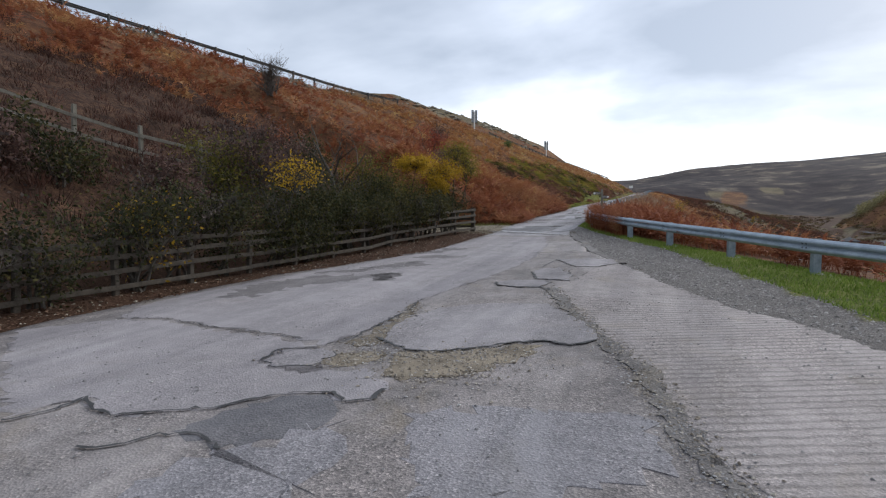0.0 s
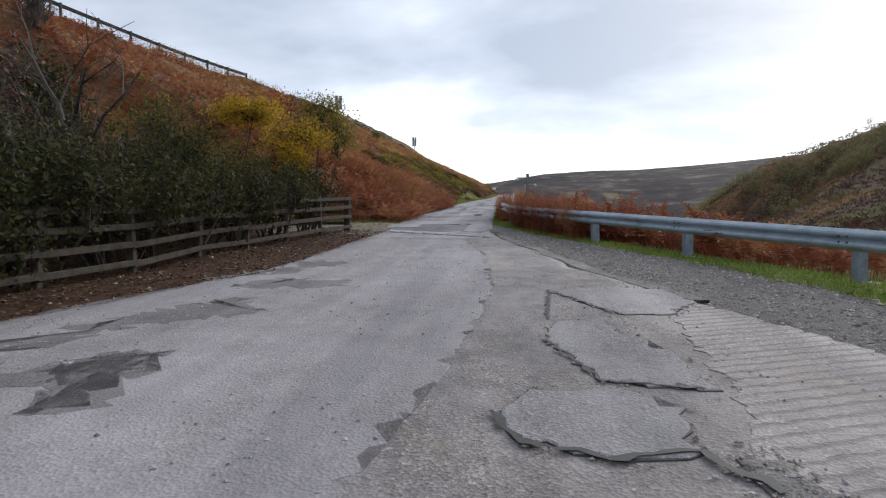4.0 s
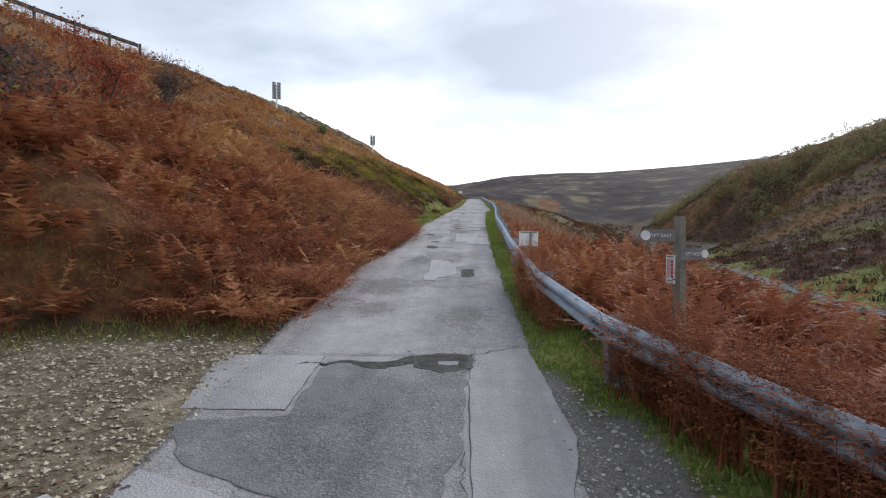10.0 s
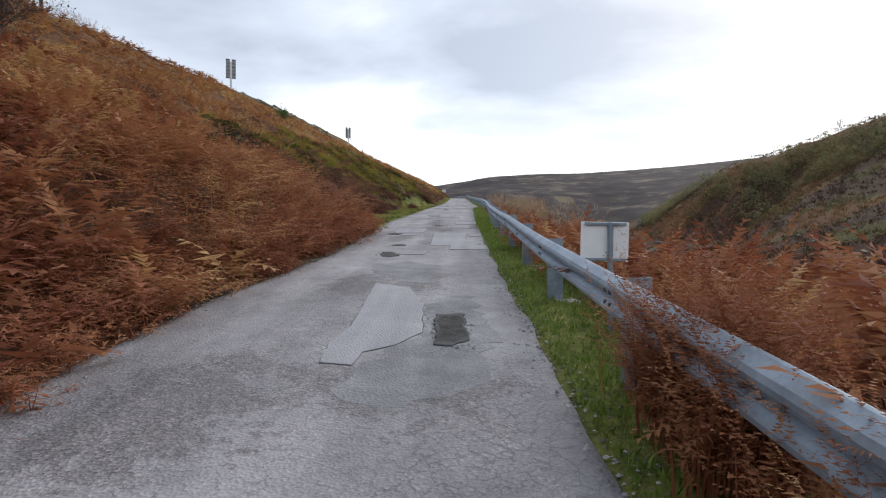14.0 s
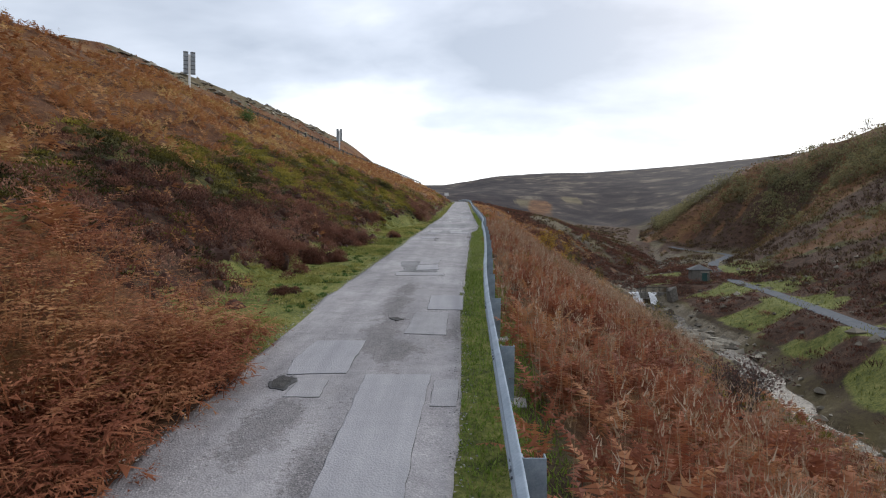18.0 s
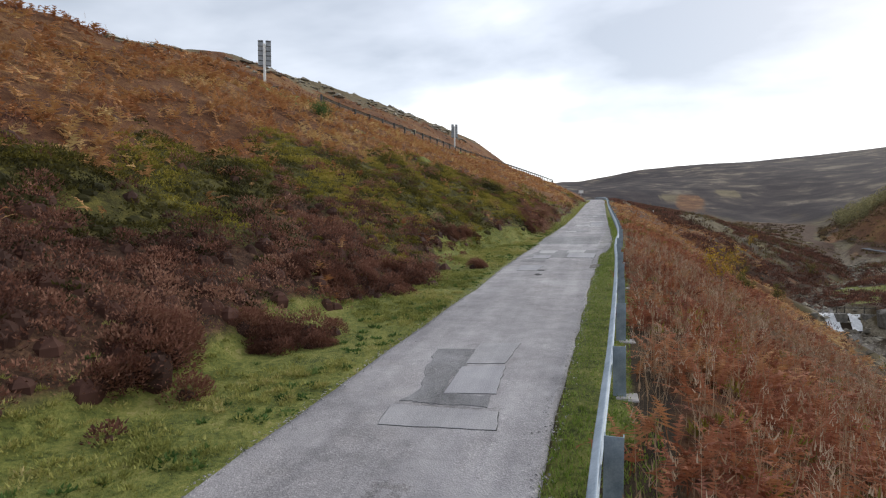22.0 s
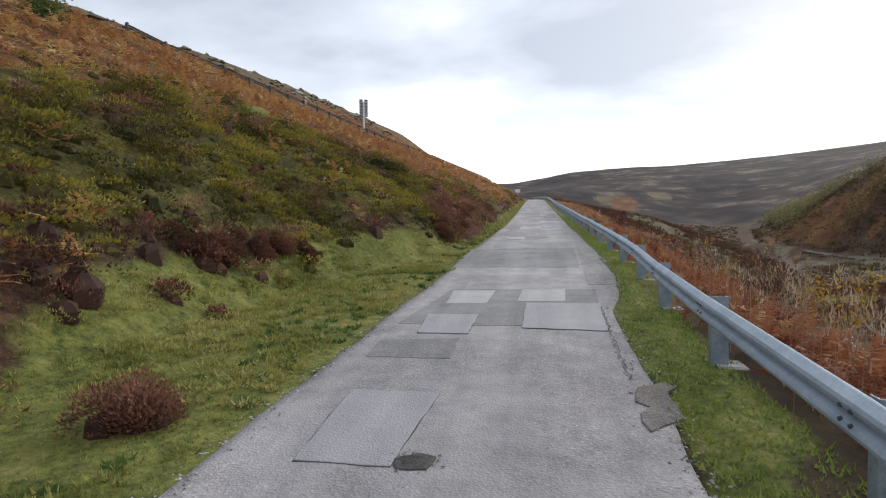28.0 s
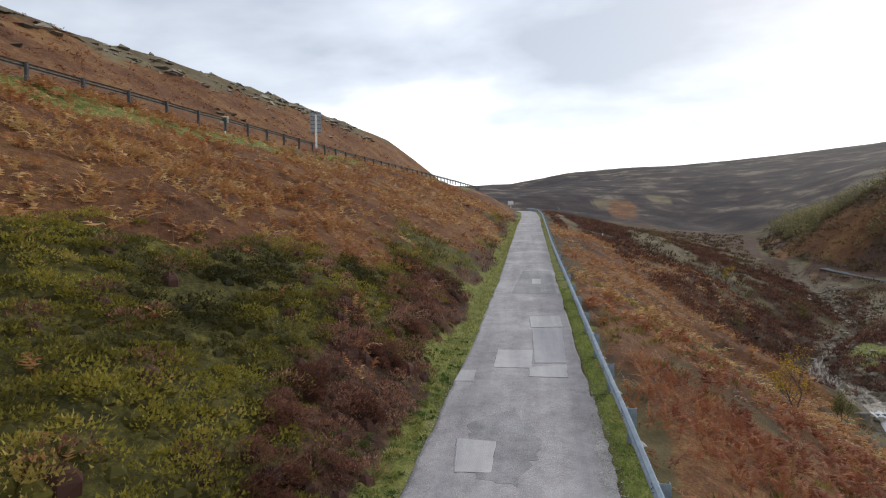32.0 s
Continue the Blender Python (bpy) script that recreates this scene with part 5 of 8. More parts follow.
split((-4.24, 5.31), (-4.32, 5.76), (-3.86, 6.07), (-3.7, 6.46), (-3.74, 7.22), (-3.71, 8.24), (-3.91, 9.22), wide=1.5)
split((-3.1, 11.5), (-2.94, 11.13), (-2.53, 11.0), (-2.08, 11.1), (-1.8, 10.7), wide=2.6)
split((-2.68, 13.22), (-2.36, 12.14), (-1.64, 12.04), wide=1.8)
split((-2.6, 14.1), (-2.46, 15.71), (-1.84, 14.36), wide=1.4)
split((-3.0, 3.3), (-3.4, 3.45), (-3.7, 3.35), (-3.9, 3.05), (-4.2, 3.0), wide=1.6)

KIND = {"pale": (M_PATCH_PALE, 0.012, True), "patch": (M_PATCH, 0.014, True), "dark": (M_PATCH_DARK, 0.010, False), "mid": (M_PATCH_MID, 0.006, False),
        "conc": (M_CONCRETE, 0.012, False), "stain": (M_STAIN, 0.0125, False), "smooth": (M_APRON_PALE, 0.010, False), "slab": (M_APRON_SLAB, 0.021, True), "sand": (M_SAND, 0.012, False), "band": (M_BAND, 0.014, False),
        "shaded_lip": (M_SHADED_GRIT, 0.0135, False), "wet": (M_APRON_DARK, 0.009, False), "blue": (M_APRON_BLUE, 0.011, False), "seam": (M_SEAM, 0.0155, False), "hole": (M_HOLE, 0.016, True), "damp": (M_DAMP, 0.0045, False), "shoulder": (M_SHOULDER, 0.004, False)}


def ragged(poly, step, amount, rng):
    """The outline with rough edges."""
    out = []
    for (xa, ya), (xb, yb) in zip(poly, poly[1:] + poly[:1]):
        n = max(2, int(math.hypot(xb - xa, yb - ya) / step))
        for k in range(n):
            f = k / n
            a = amount if k else amount * 0.5
            out.append((xa + (xb - xa) * f + rng.uniform(-a, a), ya + (yb - ya) * f + rng.uniform(-a, a)))
    return out


def slab(outline, lift, low, mat, name):
    """A thin slab laid on the road, with a rounded rim."""
    n = len(outline)
    cx, cy = sum(p[0] for p in outline) / n, sum(p[1] for p in outline) / n
    bm = bmesh.new()
    rings = []
    for shrink, z in ((0.0, low), (0.004, lift * 0.75), (0.02, lift)):
        ring = []
        for x, y in outline:
            d = math.hypot(x - cx, y - cy) or 1
            xx, yy = x + (cx - x) / d * shrink, y + (cy - y) / d * shrink
            ring.append(bm.verts.new((xx, yy, float(ROAD_Z(yy)) + z)))
        rings.append(ring)
    for a, b in zip(rings, rings[1:]):
        for i in range(n):
            bm.faces.new((a[i], a[(i + 1) % n], b[(i + 1) % n], b[i]))
    f = bm.faces.new(rings[-1])
    bmesh.ops.triangulate(bm, faces=[f])
    bmesh.ops.recalc_face_normals(bm, faces=bm.faces[:])
    return to_mesh(name, bm, mat)


rng = random.Random(3)
for kind, poly in PATCHES:
    mat, lift, joint = KIND[kind]
    if kind == "hole":
        cx, cy = sum(p[0] for p in poly) / len(poly), sum(p[1] for p in poly) / len(poly)
        # laid on the flat road; dark grit colour stands for the hole's shaded depth
        pot = hang("pothole", slab(ragged(poly, 0.09, 0.025, rng), 0.019, -0.02, M_SHADED_GRIT, "pothole"), road, "gritty broken pothole")
        rim = [(cx + (x - cx) * 1.16, cy + (y - cy) * 1.16) for x, y in poly]
        # black ring painted for shade under the hole's broken edge
        hang("rim", slab(ragged(rim, 0.08, 0.03, rng), 0.0175, -0.02, M_TAR, "rim"), pot)
        if 29 < cy < 30:
            pool = [(cx + 0.07 + (x - cx) * 0.42, cy - 0.08 + (y - cy) * 0.3) for x, y in poly]
            hang("puddle", slab(ragged(pool, 0.06, 0.012, rng), 0.0225, -0.02, M_PUDDLE, "puddle"), pot, "still rain water in the hole")
        continue
    own = apron if poly[0][1] < 24 else road
    if kind == "pale" and poly[0][1] < 78:
        mat = M_PATCH_OLD
    rough_edge = {"shoulder": 0.05, "damp": 0.11, "conc": 0.07, "dark": 0.04, "stain": 0.2, "smooth": 0.08, "slab": 0.06, "sand": 0.12, "band": 0.09, "wet": 0.08, "blue": 0.14, "seam": 0.075, "shaded_lip": 0.07}
    out = ragged(poly, 0.10 if own == apron or kind == "shaded_lip" else 0.16, rough_edge.get(kind, 0.014), rng)
    p = hang("tarmac_patch" if kind != "conc" else "concrete_slab", slab(out, lift, -0.02, mat, "tarmac_patch"), own)
    if joint:
        cx, cy = sum(q[0] for q in poly) / len(poly), sum(q[1] for q in poly) / len(poly)
        big = []
        for x, y in out:
            d = math.hypot(x - cx, y - cy)
            g = rng.uniform(0.0, 0.022 if kind == "slab" else 0.016)
            big.append((x + (x - cx) / d * g, y + (y - cy) / d * g))
        hang("joint", slab(big, lift - 0.005, -0.02, M_TAR, "joint"), p)
for line, wide in CRACKS:
    own = apron if line[0][1] < 24 else road
    left, right = [], []
    for (xa, ya), (xb, yb) in zip(line, line[1:]):
        n = max(3, int(math.hypot(xb - xa, yb - ya) / 0.07))
        for k in range(n):
            f = k / n
            x, y = xa + (xb - xa) * f + rng.uniform(-0.03, 0.03), ya + (yb - ya) * f + rng.uniform(-0.03, 0.03)
            d = Vector((yb - ya, xa - xb)).normalized() * rng.uniform(0.003, 0.016) * wide
            left.append((x + d.x, y + d.y, float(ROAD_Z(y)) + 0.017 + 0.004 * wide))
            right.append((x - d.x, y - d.y, float(ROAD_Z(y)) + 0.017 + 0.004 * wide))
    n = len(left)
    hang("crack", mesh_from("crack", left + right, [(i, i + 1, n + i + 1, n + i) for i in range(n - 1)], M_TAR), own)

# row of kerb stones laid across the road
for k in range(11):
    f = k / 10.4
    x, y = -7.2 + 3.9 * f, 25.95 - 2.25 * f + 0.12 * math.sin(f * 3)
    bm = box(0.405, 0.25, 0.09, 0.022, (0, 0, -0.06), warp=0.011, seed=k)
    part("kerb_stone", bm, M_KERB, road, "", Matrix.Translation((x, y, float(ROAD_Z(y)))) @ pose(0, 0, 0, rng.uniform(-2, 2), 4, -30 + rng.uniform(-3, 3)))


# ---------------------------------------------------------------- plants
RNG = np.random.default_rng(5)


def scatter(x0, x1, y0, y1, per_m2, weight=None):
    """Random places in a rectangle, thinned by a weight in 0..1."""
    n = int((x1 - x0) * (y1 - y0) * per_m2)
    x, y = RNG.uniform(x0, x1, n), RNG.uniform(y0, y1, n)
    if weight is not None:
        keep = RNG.random(n) < weight(x, y)
        x, y = x[keep], y[keep]
    return x, y


def stuff(name, verts, faces, mat, tint, label, category):
    return tagged(new(name, mesh_from(name, verts, faces, mat, tint)), label, category, kind="stuff")


def join(parts):
    """Joins (verts, faces, tint) groups."""
    vs, fs, ts, o = [], [], [], 0
    for v, f, t in parts:
        vs.append(v)
        fs.append(f + o)
        ts.append(t)
        o += len(v)
    return np.concatenate(vs), np.concatenate(fs), np.concatenate(ts)


def fronds(x, y, z, length, tint, pairs=8, up=1.0, droop=0.35, fine=0, wide=0.29, lean=1.0):
    """Bracken fronds: a bare stalk that arches over, with pairs of tapering leaflets."""
    n = len(x)
    L = length[:, None]
    hd = RNG.uniform(0, 2 * np.pi, n)
    arch = RNG.uniform(0.35, 0.95, n)[:, None] * lean
    rise = RNG.uniform(0.75, 1.1, n)[:, None] * up
    fx, fy = np.cos(hd)[:, None], np.sin(hd)[:, None]

    def spine(t):
        h = L * arch * t ** 1.5
        zz = L * (rise * t - 0.62 * arch * t ** 2.2)
        return x[:, None] + fx * h, y[:, None] + fy * h, z[:, None] + zz
    k = np.arange(pairs)
    ta = 0.30 + 0.70 * k / pairs
    tb = ta + 0.62 / pairs
    tt = np.minimum(ta + 0.9 / pairs, 1.02)
    w = L * wide * (1 - 0.86 * (k / pairs)) * RNG.uniform(0.3, 1.2, (n, pairs))
    parts = []
    A, B, T = spine(ta[None, :]), spine(tb[None, :]), spine(tt[None, :])
    for side in (-1, 1):
        dz = w * RNG.uniform(-0.5, 1.4, (n, pairs)) * droop
        fw = w * RNG.normal(0.1, 0.35, (n, pairs))
        tip = (T[0] + side * -fy * w + fx * fw, T[1] + side * fx * w + fy * fw, T[2] - dz)
        pa, pt = np.stack(A, -1), np.stack(tip, -1)
        if fine:
            # small leaflets along both sides of each leaflet's own rib
            dirn = pt - pa
            fwd = np.stack([fx + 0 * w, fy + 0 * w, 0 * w], -1)
            for m in range(fine):
                c0 = pa + dirn * (m / fine)
                c1 = pa + dirn * ((m + 0.6) / fine)
                wl = (0.34 * (1 - 0.75 * m / fine) * w * RNG.uniform(0.6, 1.2, w.shape))[..., None]
                for s2 in (-1, 1):
                    tp = pa + dirn * ((m + 0.9) / fine) + fwd * wl * s2 * 0.8 + np.array([0, 0, -0.25]) * wl
                    v = np.stack([c0, c1, tp], 2).reshape(-1, 3)
                    parts.append((v, np.arange(len(v)).reshape(-1, 3), np.repeat(tint, pairs * 3) + RNG.uniform(-0.08, 0.08, len(v))))
            continue
        v = np.stack([pa, np.stack(B, -1), pt], 2).reshape(-1, 3)
        f = np.arange(len(v)).reshape(-1, 3)
        parts.append((v, f, np.repeat(tint, pairs * 3) + RNG.uniform(-0.06, 0.06, len(v))))
    s0, s1 = spine(np.zeros((1, 1))), spine(np.full((1, 1), 0.62))
    a = np.concatenate(s0, 1)
    b = np.concatenate(s1, 1)
    sw = np.concatenate([-fy, fx, fx * 0], 1) * (0.006 + 0.004 * L)
    v = np.stack([a - sw, a + sw, b], 1).reshape(-1, 3)
    parts.append((v, np.arange(len(v)).reshape(-1, 3), np.repeat(tint * 0.8, 3)))
    return join(parts)


def blades(x, y, z, height, width, tint, lean=0.35):
    """Single grass blades, one bent triangle each."""
    n = len(x)
    a = RNG.uniform(0, 2 * np.pi, n)
    b = RNG.uniform(0, 2 * np.pi, n)
    l = RNG.uniform(0, lean, n) * height
    p = np.stack([x, y, z], 1)
    d = np.stack([np.cos(a), np.sin(a), a * 0], 1) * (width / 2)[:, None]
    tip = p + np.stack([np.cos(b) * l, np.sin(b) * l, height], 1)
    v = np.stack([p - d, p + d, tip], 1).reshape(-1, 3)
    return v, np.arange(len(v)).reshape(-1, 3), np.repeat(tint, 3)


def sprigs(cx, cy, cz, rad, high, per, length, width, tint, spread=1.0):
    """Bushy mounds: thin sprigs that stand out from a dome."""
    n = len(cx)
    u = RNG.uniform(0, 2 * np.pi, (n, per))
    q = np.sqrt(RNG.uniform(0.0, 1.0, (n, per)))
    el = np.arccos(q)
    dx, dy, dz = np.cos(u) * q, np.sin(u) * q, np.sin(el)
    lump = RNG.uniform(0.72, 1.08, (n, per))
    px = cx[:, None] + rad[:, None] * dx * lump
    py = cy[:, None] + rad[:, None] * dy * lump
    pz = cz[:, None] + high[:, None] * dz * lump * 0.85
    ln = length * RNG.uniform(0.5, 1.3, (n, per))
    ox, oy, oz = dx * 0.7 * spread + RNG.normal(0, 0.3, (n, per)), dy * 0.7 * spread + RNG.normal(0, 0.3, (n, per)), dz * 0.8 + 0.35
    tip = np.stack([px + ox * ln, py + oy * ln, pz + oz * ln], -1)
    base = np.stack([px, py, pz], -1)
    a = RNG.uniform(0, 2 * np.pi, (n, per))
    w = np.stack([np.cos(a), np.sin(a), a * 0], -1) * width
    v = np.stack([base - w, base + w, tip], 2).reshape(-1, 3)
    # tops lighter, flanks darker: light from above put into the tint
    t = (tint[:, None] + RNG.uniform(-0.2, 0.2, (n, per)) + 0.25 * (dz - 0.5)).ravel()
    return v, np.arange(len(v)).reshape(-1, 3), np.repeat(t, 3)


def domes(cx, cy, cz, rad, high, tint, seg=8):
    """Rough cores of bushes, half sunk in the ground; dark tint stands for inner shade."""
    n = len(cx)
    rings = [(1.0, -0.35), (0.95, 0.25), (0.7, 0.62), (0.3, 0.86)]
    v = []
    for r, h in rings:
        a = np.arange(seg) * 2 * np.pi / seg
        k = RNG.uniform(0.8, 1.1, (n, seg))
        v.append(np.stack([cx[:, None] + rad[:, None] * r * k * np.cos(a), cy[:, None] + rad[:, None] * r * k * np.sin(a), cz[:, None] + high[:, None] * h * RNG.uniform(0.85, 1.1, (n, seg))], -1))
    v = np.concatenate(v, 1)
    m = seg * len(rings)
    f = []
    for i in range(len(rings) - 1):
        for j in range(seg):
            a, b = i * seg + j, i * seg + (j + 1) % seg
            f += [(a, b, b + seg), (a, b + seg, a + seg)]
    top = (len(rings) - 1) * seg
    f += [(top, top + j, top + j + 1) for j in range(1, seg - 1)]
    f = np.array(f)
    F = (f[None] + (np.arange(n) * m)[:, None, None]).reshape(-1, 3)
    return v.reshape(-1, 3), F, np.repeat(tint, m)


def zone(name):
    # neighbours seed into each other along the edges
    return lambda x, y: np.clip(zones(x + RNG.normal(0, 0.5, len(x)), y + RNG.normal(0, 0.5, len(y)))[name] * 1.4 - 0.2, 0, 1)


def crowns(x, y, per, spread):
    """Groups of fronds that spring from one crown; gives places and each crown's own number."""
    n = len(x)
    own = RNG.random(n)
    ax = (x[:, None] + RNG.normal(0, spread, (n, per))).ravel()
    ay = (y[:, None] + RNG.normal(0, spread, (n, per))).ravel()
    return ax, ay, np.repeat(own, per)


def clumped(scale, seed, lo=0.35, hi=0.6):
    return lambda x, y: smooth(lo, hi, fbm(x, y, scale, 3, seed))


# bracken close to the road on both sides
zb = zone("w_bracken")
near_parts, mid_parts, far_parts = [], [], []


def rust(x, y, own):
    """Tint: patches of ochre and of dark red, then crown by crown."""
    return 0.12 + 0.42 * own + 0.5 * (fbm(x, y, 6, 3, 95) - 0.42) + 0.3 * smooth(0.58, 0.7, fbm(x, y, 1.8, 2, 96)) + RNG.uniform(-0.12, 0.12, len(x))


def swell(x, y):
    """The bracken stands head-high in a band along the bank's foot, and stops short at its far end."""
    return 0.85 * smooth(-11.8, -9.8, x) * smooth(-7.15, -7.8, x) * smooth(37, 43, y) * smooth(51.4, 50.2, y)


def hollow(x, y):
    """A dark scrape in the bank where nothing grows."""
    return ((x + 8.15) / 0.55) ** 2 + ((y - 34.9) / 0.75) ** 2 < 1


x, y = scatter(-15.5, -7.3, 29, 54, 4.2, lambda a, b: zb(a, b) * ~hollow(a, b))
x, y, own = crowns(x, y, 7, 0.13)
tall = (0.62 + 0.75 * fbm(x, y, 2.0, 3, 91)) * np.interp(y, [38, 43, 48, 52], [1.05, 1.2, 1.0, 0.9]) * (0.8 + 0.35 * own) * (1 + 0.25 * swell(x, y))
tall = tall * RNG.uniform(0.75, 1.15, len(x))
hue = rust(x, y, own) + 0.16 + 0.2 * swell(x, y) + 0.3 * smooth(0.62, 0.75, fbm(x, y, 1.3, 2, 98)) * smooth(36, 40, y)
close = (x > -10.4) & (y > 39)
for pick, pairs, fine, wide in ((close, 9, 3, 0.25), (~close, 8, 0, 0.26)):
    near_parts.append(fronds(x[pick], y[pick], land(x[pick], y[pick]) - 0.05 + swell(x[pick], y[pick]) * RNG.uniform(0.1, 1.0, pick.sum()), tall[pick], hue[pick], pairs, 1.0, 0.35, fine, wide))
x, y = scatter(-3.2, 4.5, 6, 46, 4.2, lambda a, b: zb(a, b) * (a > RAIL(b) + 0.12) * (a < RAIL(b) + 6.5))
x, y, own = crowns(x, y, 7, 0.12)
tall = (0.8 + 0.7 * fbm(x, y, 2.0, 3, 92)) * np.interp(y, [6, 14, 17, 20, 34, 40, 46], [0.5, 0.62, 0.9, 1.08, 1.26, 0.9, 0.72])
near_parts.append(fronds(x, y, land(x, y) - 0.05, tall * RNG.uniform(0.75, 1.15, len(x)), rust(x, y, own) + 0.1 * smooth(30, 34, y) + 0.02, 14, 1.15, 0.35, 0, 0.21))
# fronds that hang over the rail
for y, lo, hi, far_in, far_out, tint, fine in ((RNG.normal(33.9, 0.32, 30), 0.8, 1.1, 0.02, -0.16, 0.1, 3), (RNG.normal(33.9, 0.32, 22), 0.7, 1.0, -0.05, -0.24, 0.14, 4),
                                              (RNG.uniform(31.6, 33.5, 16), 0.7, 0.95, 0.0, -0.2, 0.12, 4), (RNG.uniform(30.9, 32.7, 26), 0.75, 1.05, 0.05, -0.14, 0.12, 4), (RNG.uniform(30.8, 32.6, 14), 0.4, 0.7, -0.16, -0.27, 0.1, 4),
                                              (RNG.uniform(23.4, 28.2, 110), 0.85, 1.2, 0.12, -0.16, 0.06, 3), (RNG.uniform(23.4, 28.4, 36), 0.6, 0.95, -0.02, -0.26, 0.12, 4)):
    x = RAIL(y) + RNG.uniform(far_out, far_in, len(y))
    x, y, own = crowns(x, y, 6, 0.1)
    near_parts.append(fronds(x, y, ROAD_Z(y) - 0.05, RNG.uniform(lo, hi, len(y)), rust(x, y, own) + tint, 15, 1.3, 0.5, fine, 0.2, 0.45))
# the front rank of the bank by the road's left edge
x, y = scatter(-10.5, -7.2, 30.9, 38, 5.0, lambda a, b: (a < LEFT(b) - 0.05) * ~hollow(a, b))
x, y, own = crowns(x, y, 7, 0.12)
near_parts.append(fronds(x, y, land(x, y) - 0.04, RNG.uniform(0.6, 1.1, len(x)), rust(x, y, own) + 0.08, 9, 1.0, 0.5, 2, 0.27))
y = RNG.normal(32.9, 0.55, 26)
x = LEFT(y) - np.abs(RNG.normal(0.35, 0.35, len(y)))
x, y, own = crowns(x, y, 7, 0.14)
near_parts.append(fronds(x, y, land(x, y) - 0.04, RNG.uniform(0.8, 1.25, len(x)), rust(x, y, own) + 0.1, 10, 1.05, 0.5, 3, 0.26))
x, y = scatter(-9.2, -6.7, 31.4, 50.5, 7.5, lambda a, b: (a < LEFT(b) + 0.08 + 0.3 * (fbm(a, b, 1.5, 2, 97) - 0.5)) * (a > LEFT(b) - 1.5) * ~hollow(a, b))
x, y, own = crowns(x, y, 7, 0.12)
near_parts.append(fronds(x, y, land(x, y) - 0.04, RNG.uniform(0.5, 0.95, len(x)) * np.interp(y, [38, 42, 47, 50.5], [1.05, 1.35, 1.7, 1.6]) * np.interp(LEFT(y) - x, [0, 0.6], [0.75, 1]), rust(x, y, own) + 0.08 + 0.14 * smooth(38, 43, y) + 0.5 * smooth(0.6, 0.25, np.hypot(x + 7.6, y - 33.3)), 8, 1.0, 0.6, 2))
v, f, t = join(near_parts)
stuff("bracken", v, f, M_BRACKEN, t, "waist-high rust-brown dead bracken beside the road", "bracken")

x, y = scatter(-2.8, 4, 40, 80, 5.0, lambda a, b: (a > RAIL(b) + 0.1) * (a < RAIL(b) + 4) * np.maximum(zb(a, b), 0.4))
x, y, own = crowns(x, y, 6, 0.14)
outer = fronds(x, y, land(x, y) - 0.05, RNG.uniform(0.5, 0.9, len(x)), rust(x, y, own) + 0.06, 13, 1.15, 0.35, 0, 0.24)
x, y = scatter(-1.2, 3.5, 79, 104, 3.6, lambda a, b: (a > RAIL(b) + 0.12) * (a < RAIL(b) + 4.2) * np.maximum(zb(a, b), 0.45))
x, y, own = crowns(x, y, 7, 0.16)
outer = join([outer, fronds(x, y, land(x, y) - 0.05, RNG.uniform(0.35, 0.65, len(x)), rust(x, y, own) + 0.04, 11, 1.2, 0.35, 0, 0.2)])
x, y = scatter(-1, 13, 38, 112, 1.7, lambda a, b: zb(a, b) * (a > RAIL(b) + np.where(b < 106, 3.5, 0.4)))
x, y, own = crowns(x, y, 6, 0.16)
outer = join([outer, fronds(x, y, land(x, y) - 0.05, RNG.uniform(0.5, 1.0, len(x)), rust(x, y, own), 5)])
stuff("bracken_bank", outer[0], outer[1], M_BRACKEN, outer[2], "rusty bracken growing down the bank below the barrier", "bracken")
x, y = scatter(-24, -7, 54, 112, 2.4, zb)
x, y, own = crowns(x, y, 6, 0.16)
mid_parts.append(fronds(x, y, land(x, y) - 0.05, RNG.uniform(0.4, 0.9, len(x)) * (0.8 + 0.3 * own), rust(x, y, own) + 0.29, 5))
red = []
x, y = scatter(-24, -14, 29, 55, 2.2, zb)
x, y, own = crowns(x, y, 6, 0.16)
red.append(fronds(x, y, land(x, y) - 0.05, RNG.uniform(0.4, 0.9, len(x)) * (0.8 + 0.3 * own), rust(x, y, own) + 0.1, 6))
x, y = scatter(-36, -12, 4, 32, 1.5, zb)
x, y, own = crowns(x, y, 6, 0.16)
red.append(fronds(x, y, land(x, y) - 0.05, RNG.uniform(0.5, 0.95, len(x)), rust(x, y, own) + 0.1, 5))
x, y = scatter(-40, -24, 20, 56, 1.1, zb)
x, y, own = crowns(x, y, 5, 0.2)
red.append(fronds(x, y, land(x, y) - 0.05, RNG.uniform(0.55, 1.0, len(x)), rust(x, y, own) + 0.1, 4))
v, f, t = join(red)
stuff("bracken_hillside", v, f, M_BRACKEN, t, "dark red bracken over the hillside above the thicket", "bracken")
v, f, t = join(mid_parts)
stuff("bracken_slope", v, f, M_OCHRE, t, "rust and ochre bracken covering the steep banks", "bracken")

for bx0, bx1, by0, by1, dens in ((-40, -24, 56, 118, 2.0), (-33, -5.5, 112, 190, 1.1), (-1, 26, 112, 178, 1.1), (11, 26, 5, 112, 0.8)):
    x, y = scatter(bx0, bx1, by0, by1, dens, lambda a, b: np.maximum(zb(a, b), (a < 0) * (a > UPPER(b)) * (a < UPPER(b) + 3)))
    x, y, own = crowns(x, y, 5, 0.2)
    far_parts.append(fronds(x, y, land(x, y) - 0.05, RNG.uniform(0.55, 1.05, len(x)), rust(x, y, own) + 0.3, 3, 0.85))
x, y = scatter(-66, -30, 95, 230, 0.35, lambda a, b: zb(a, b) * (a < UPPER(b) - 7))
x, y, own = crowns(x, y, 4, 0.3)
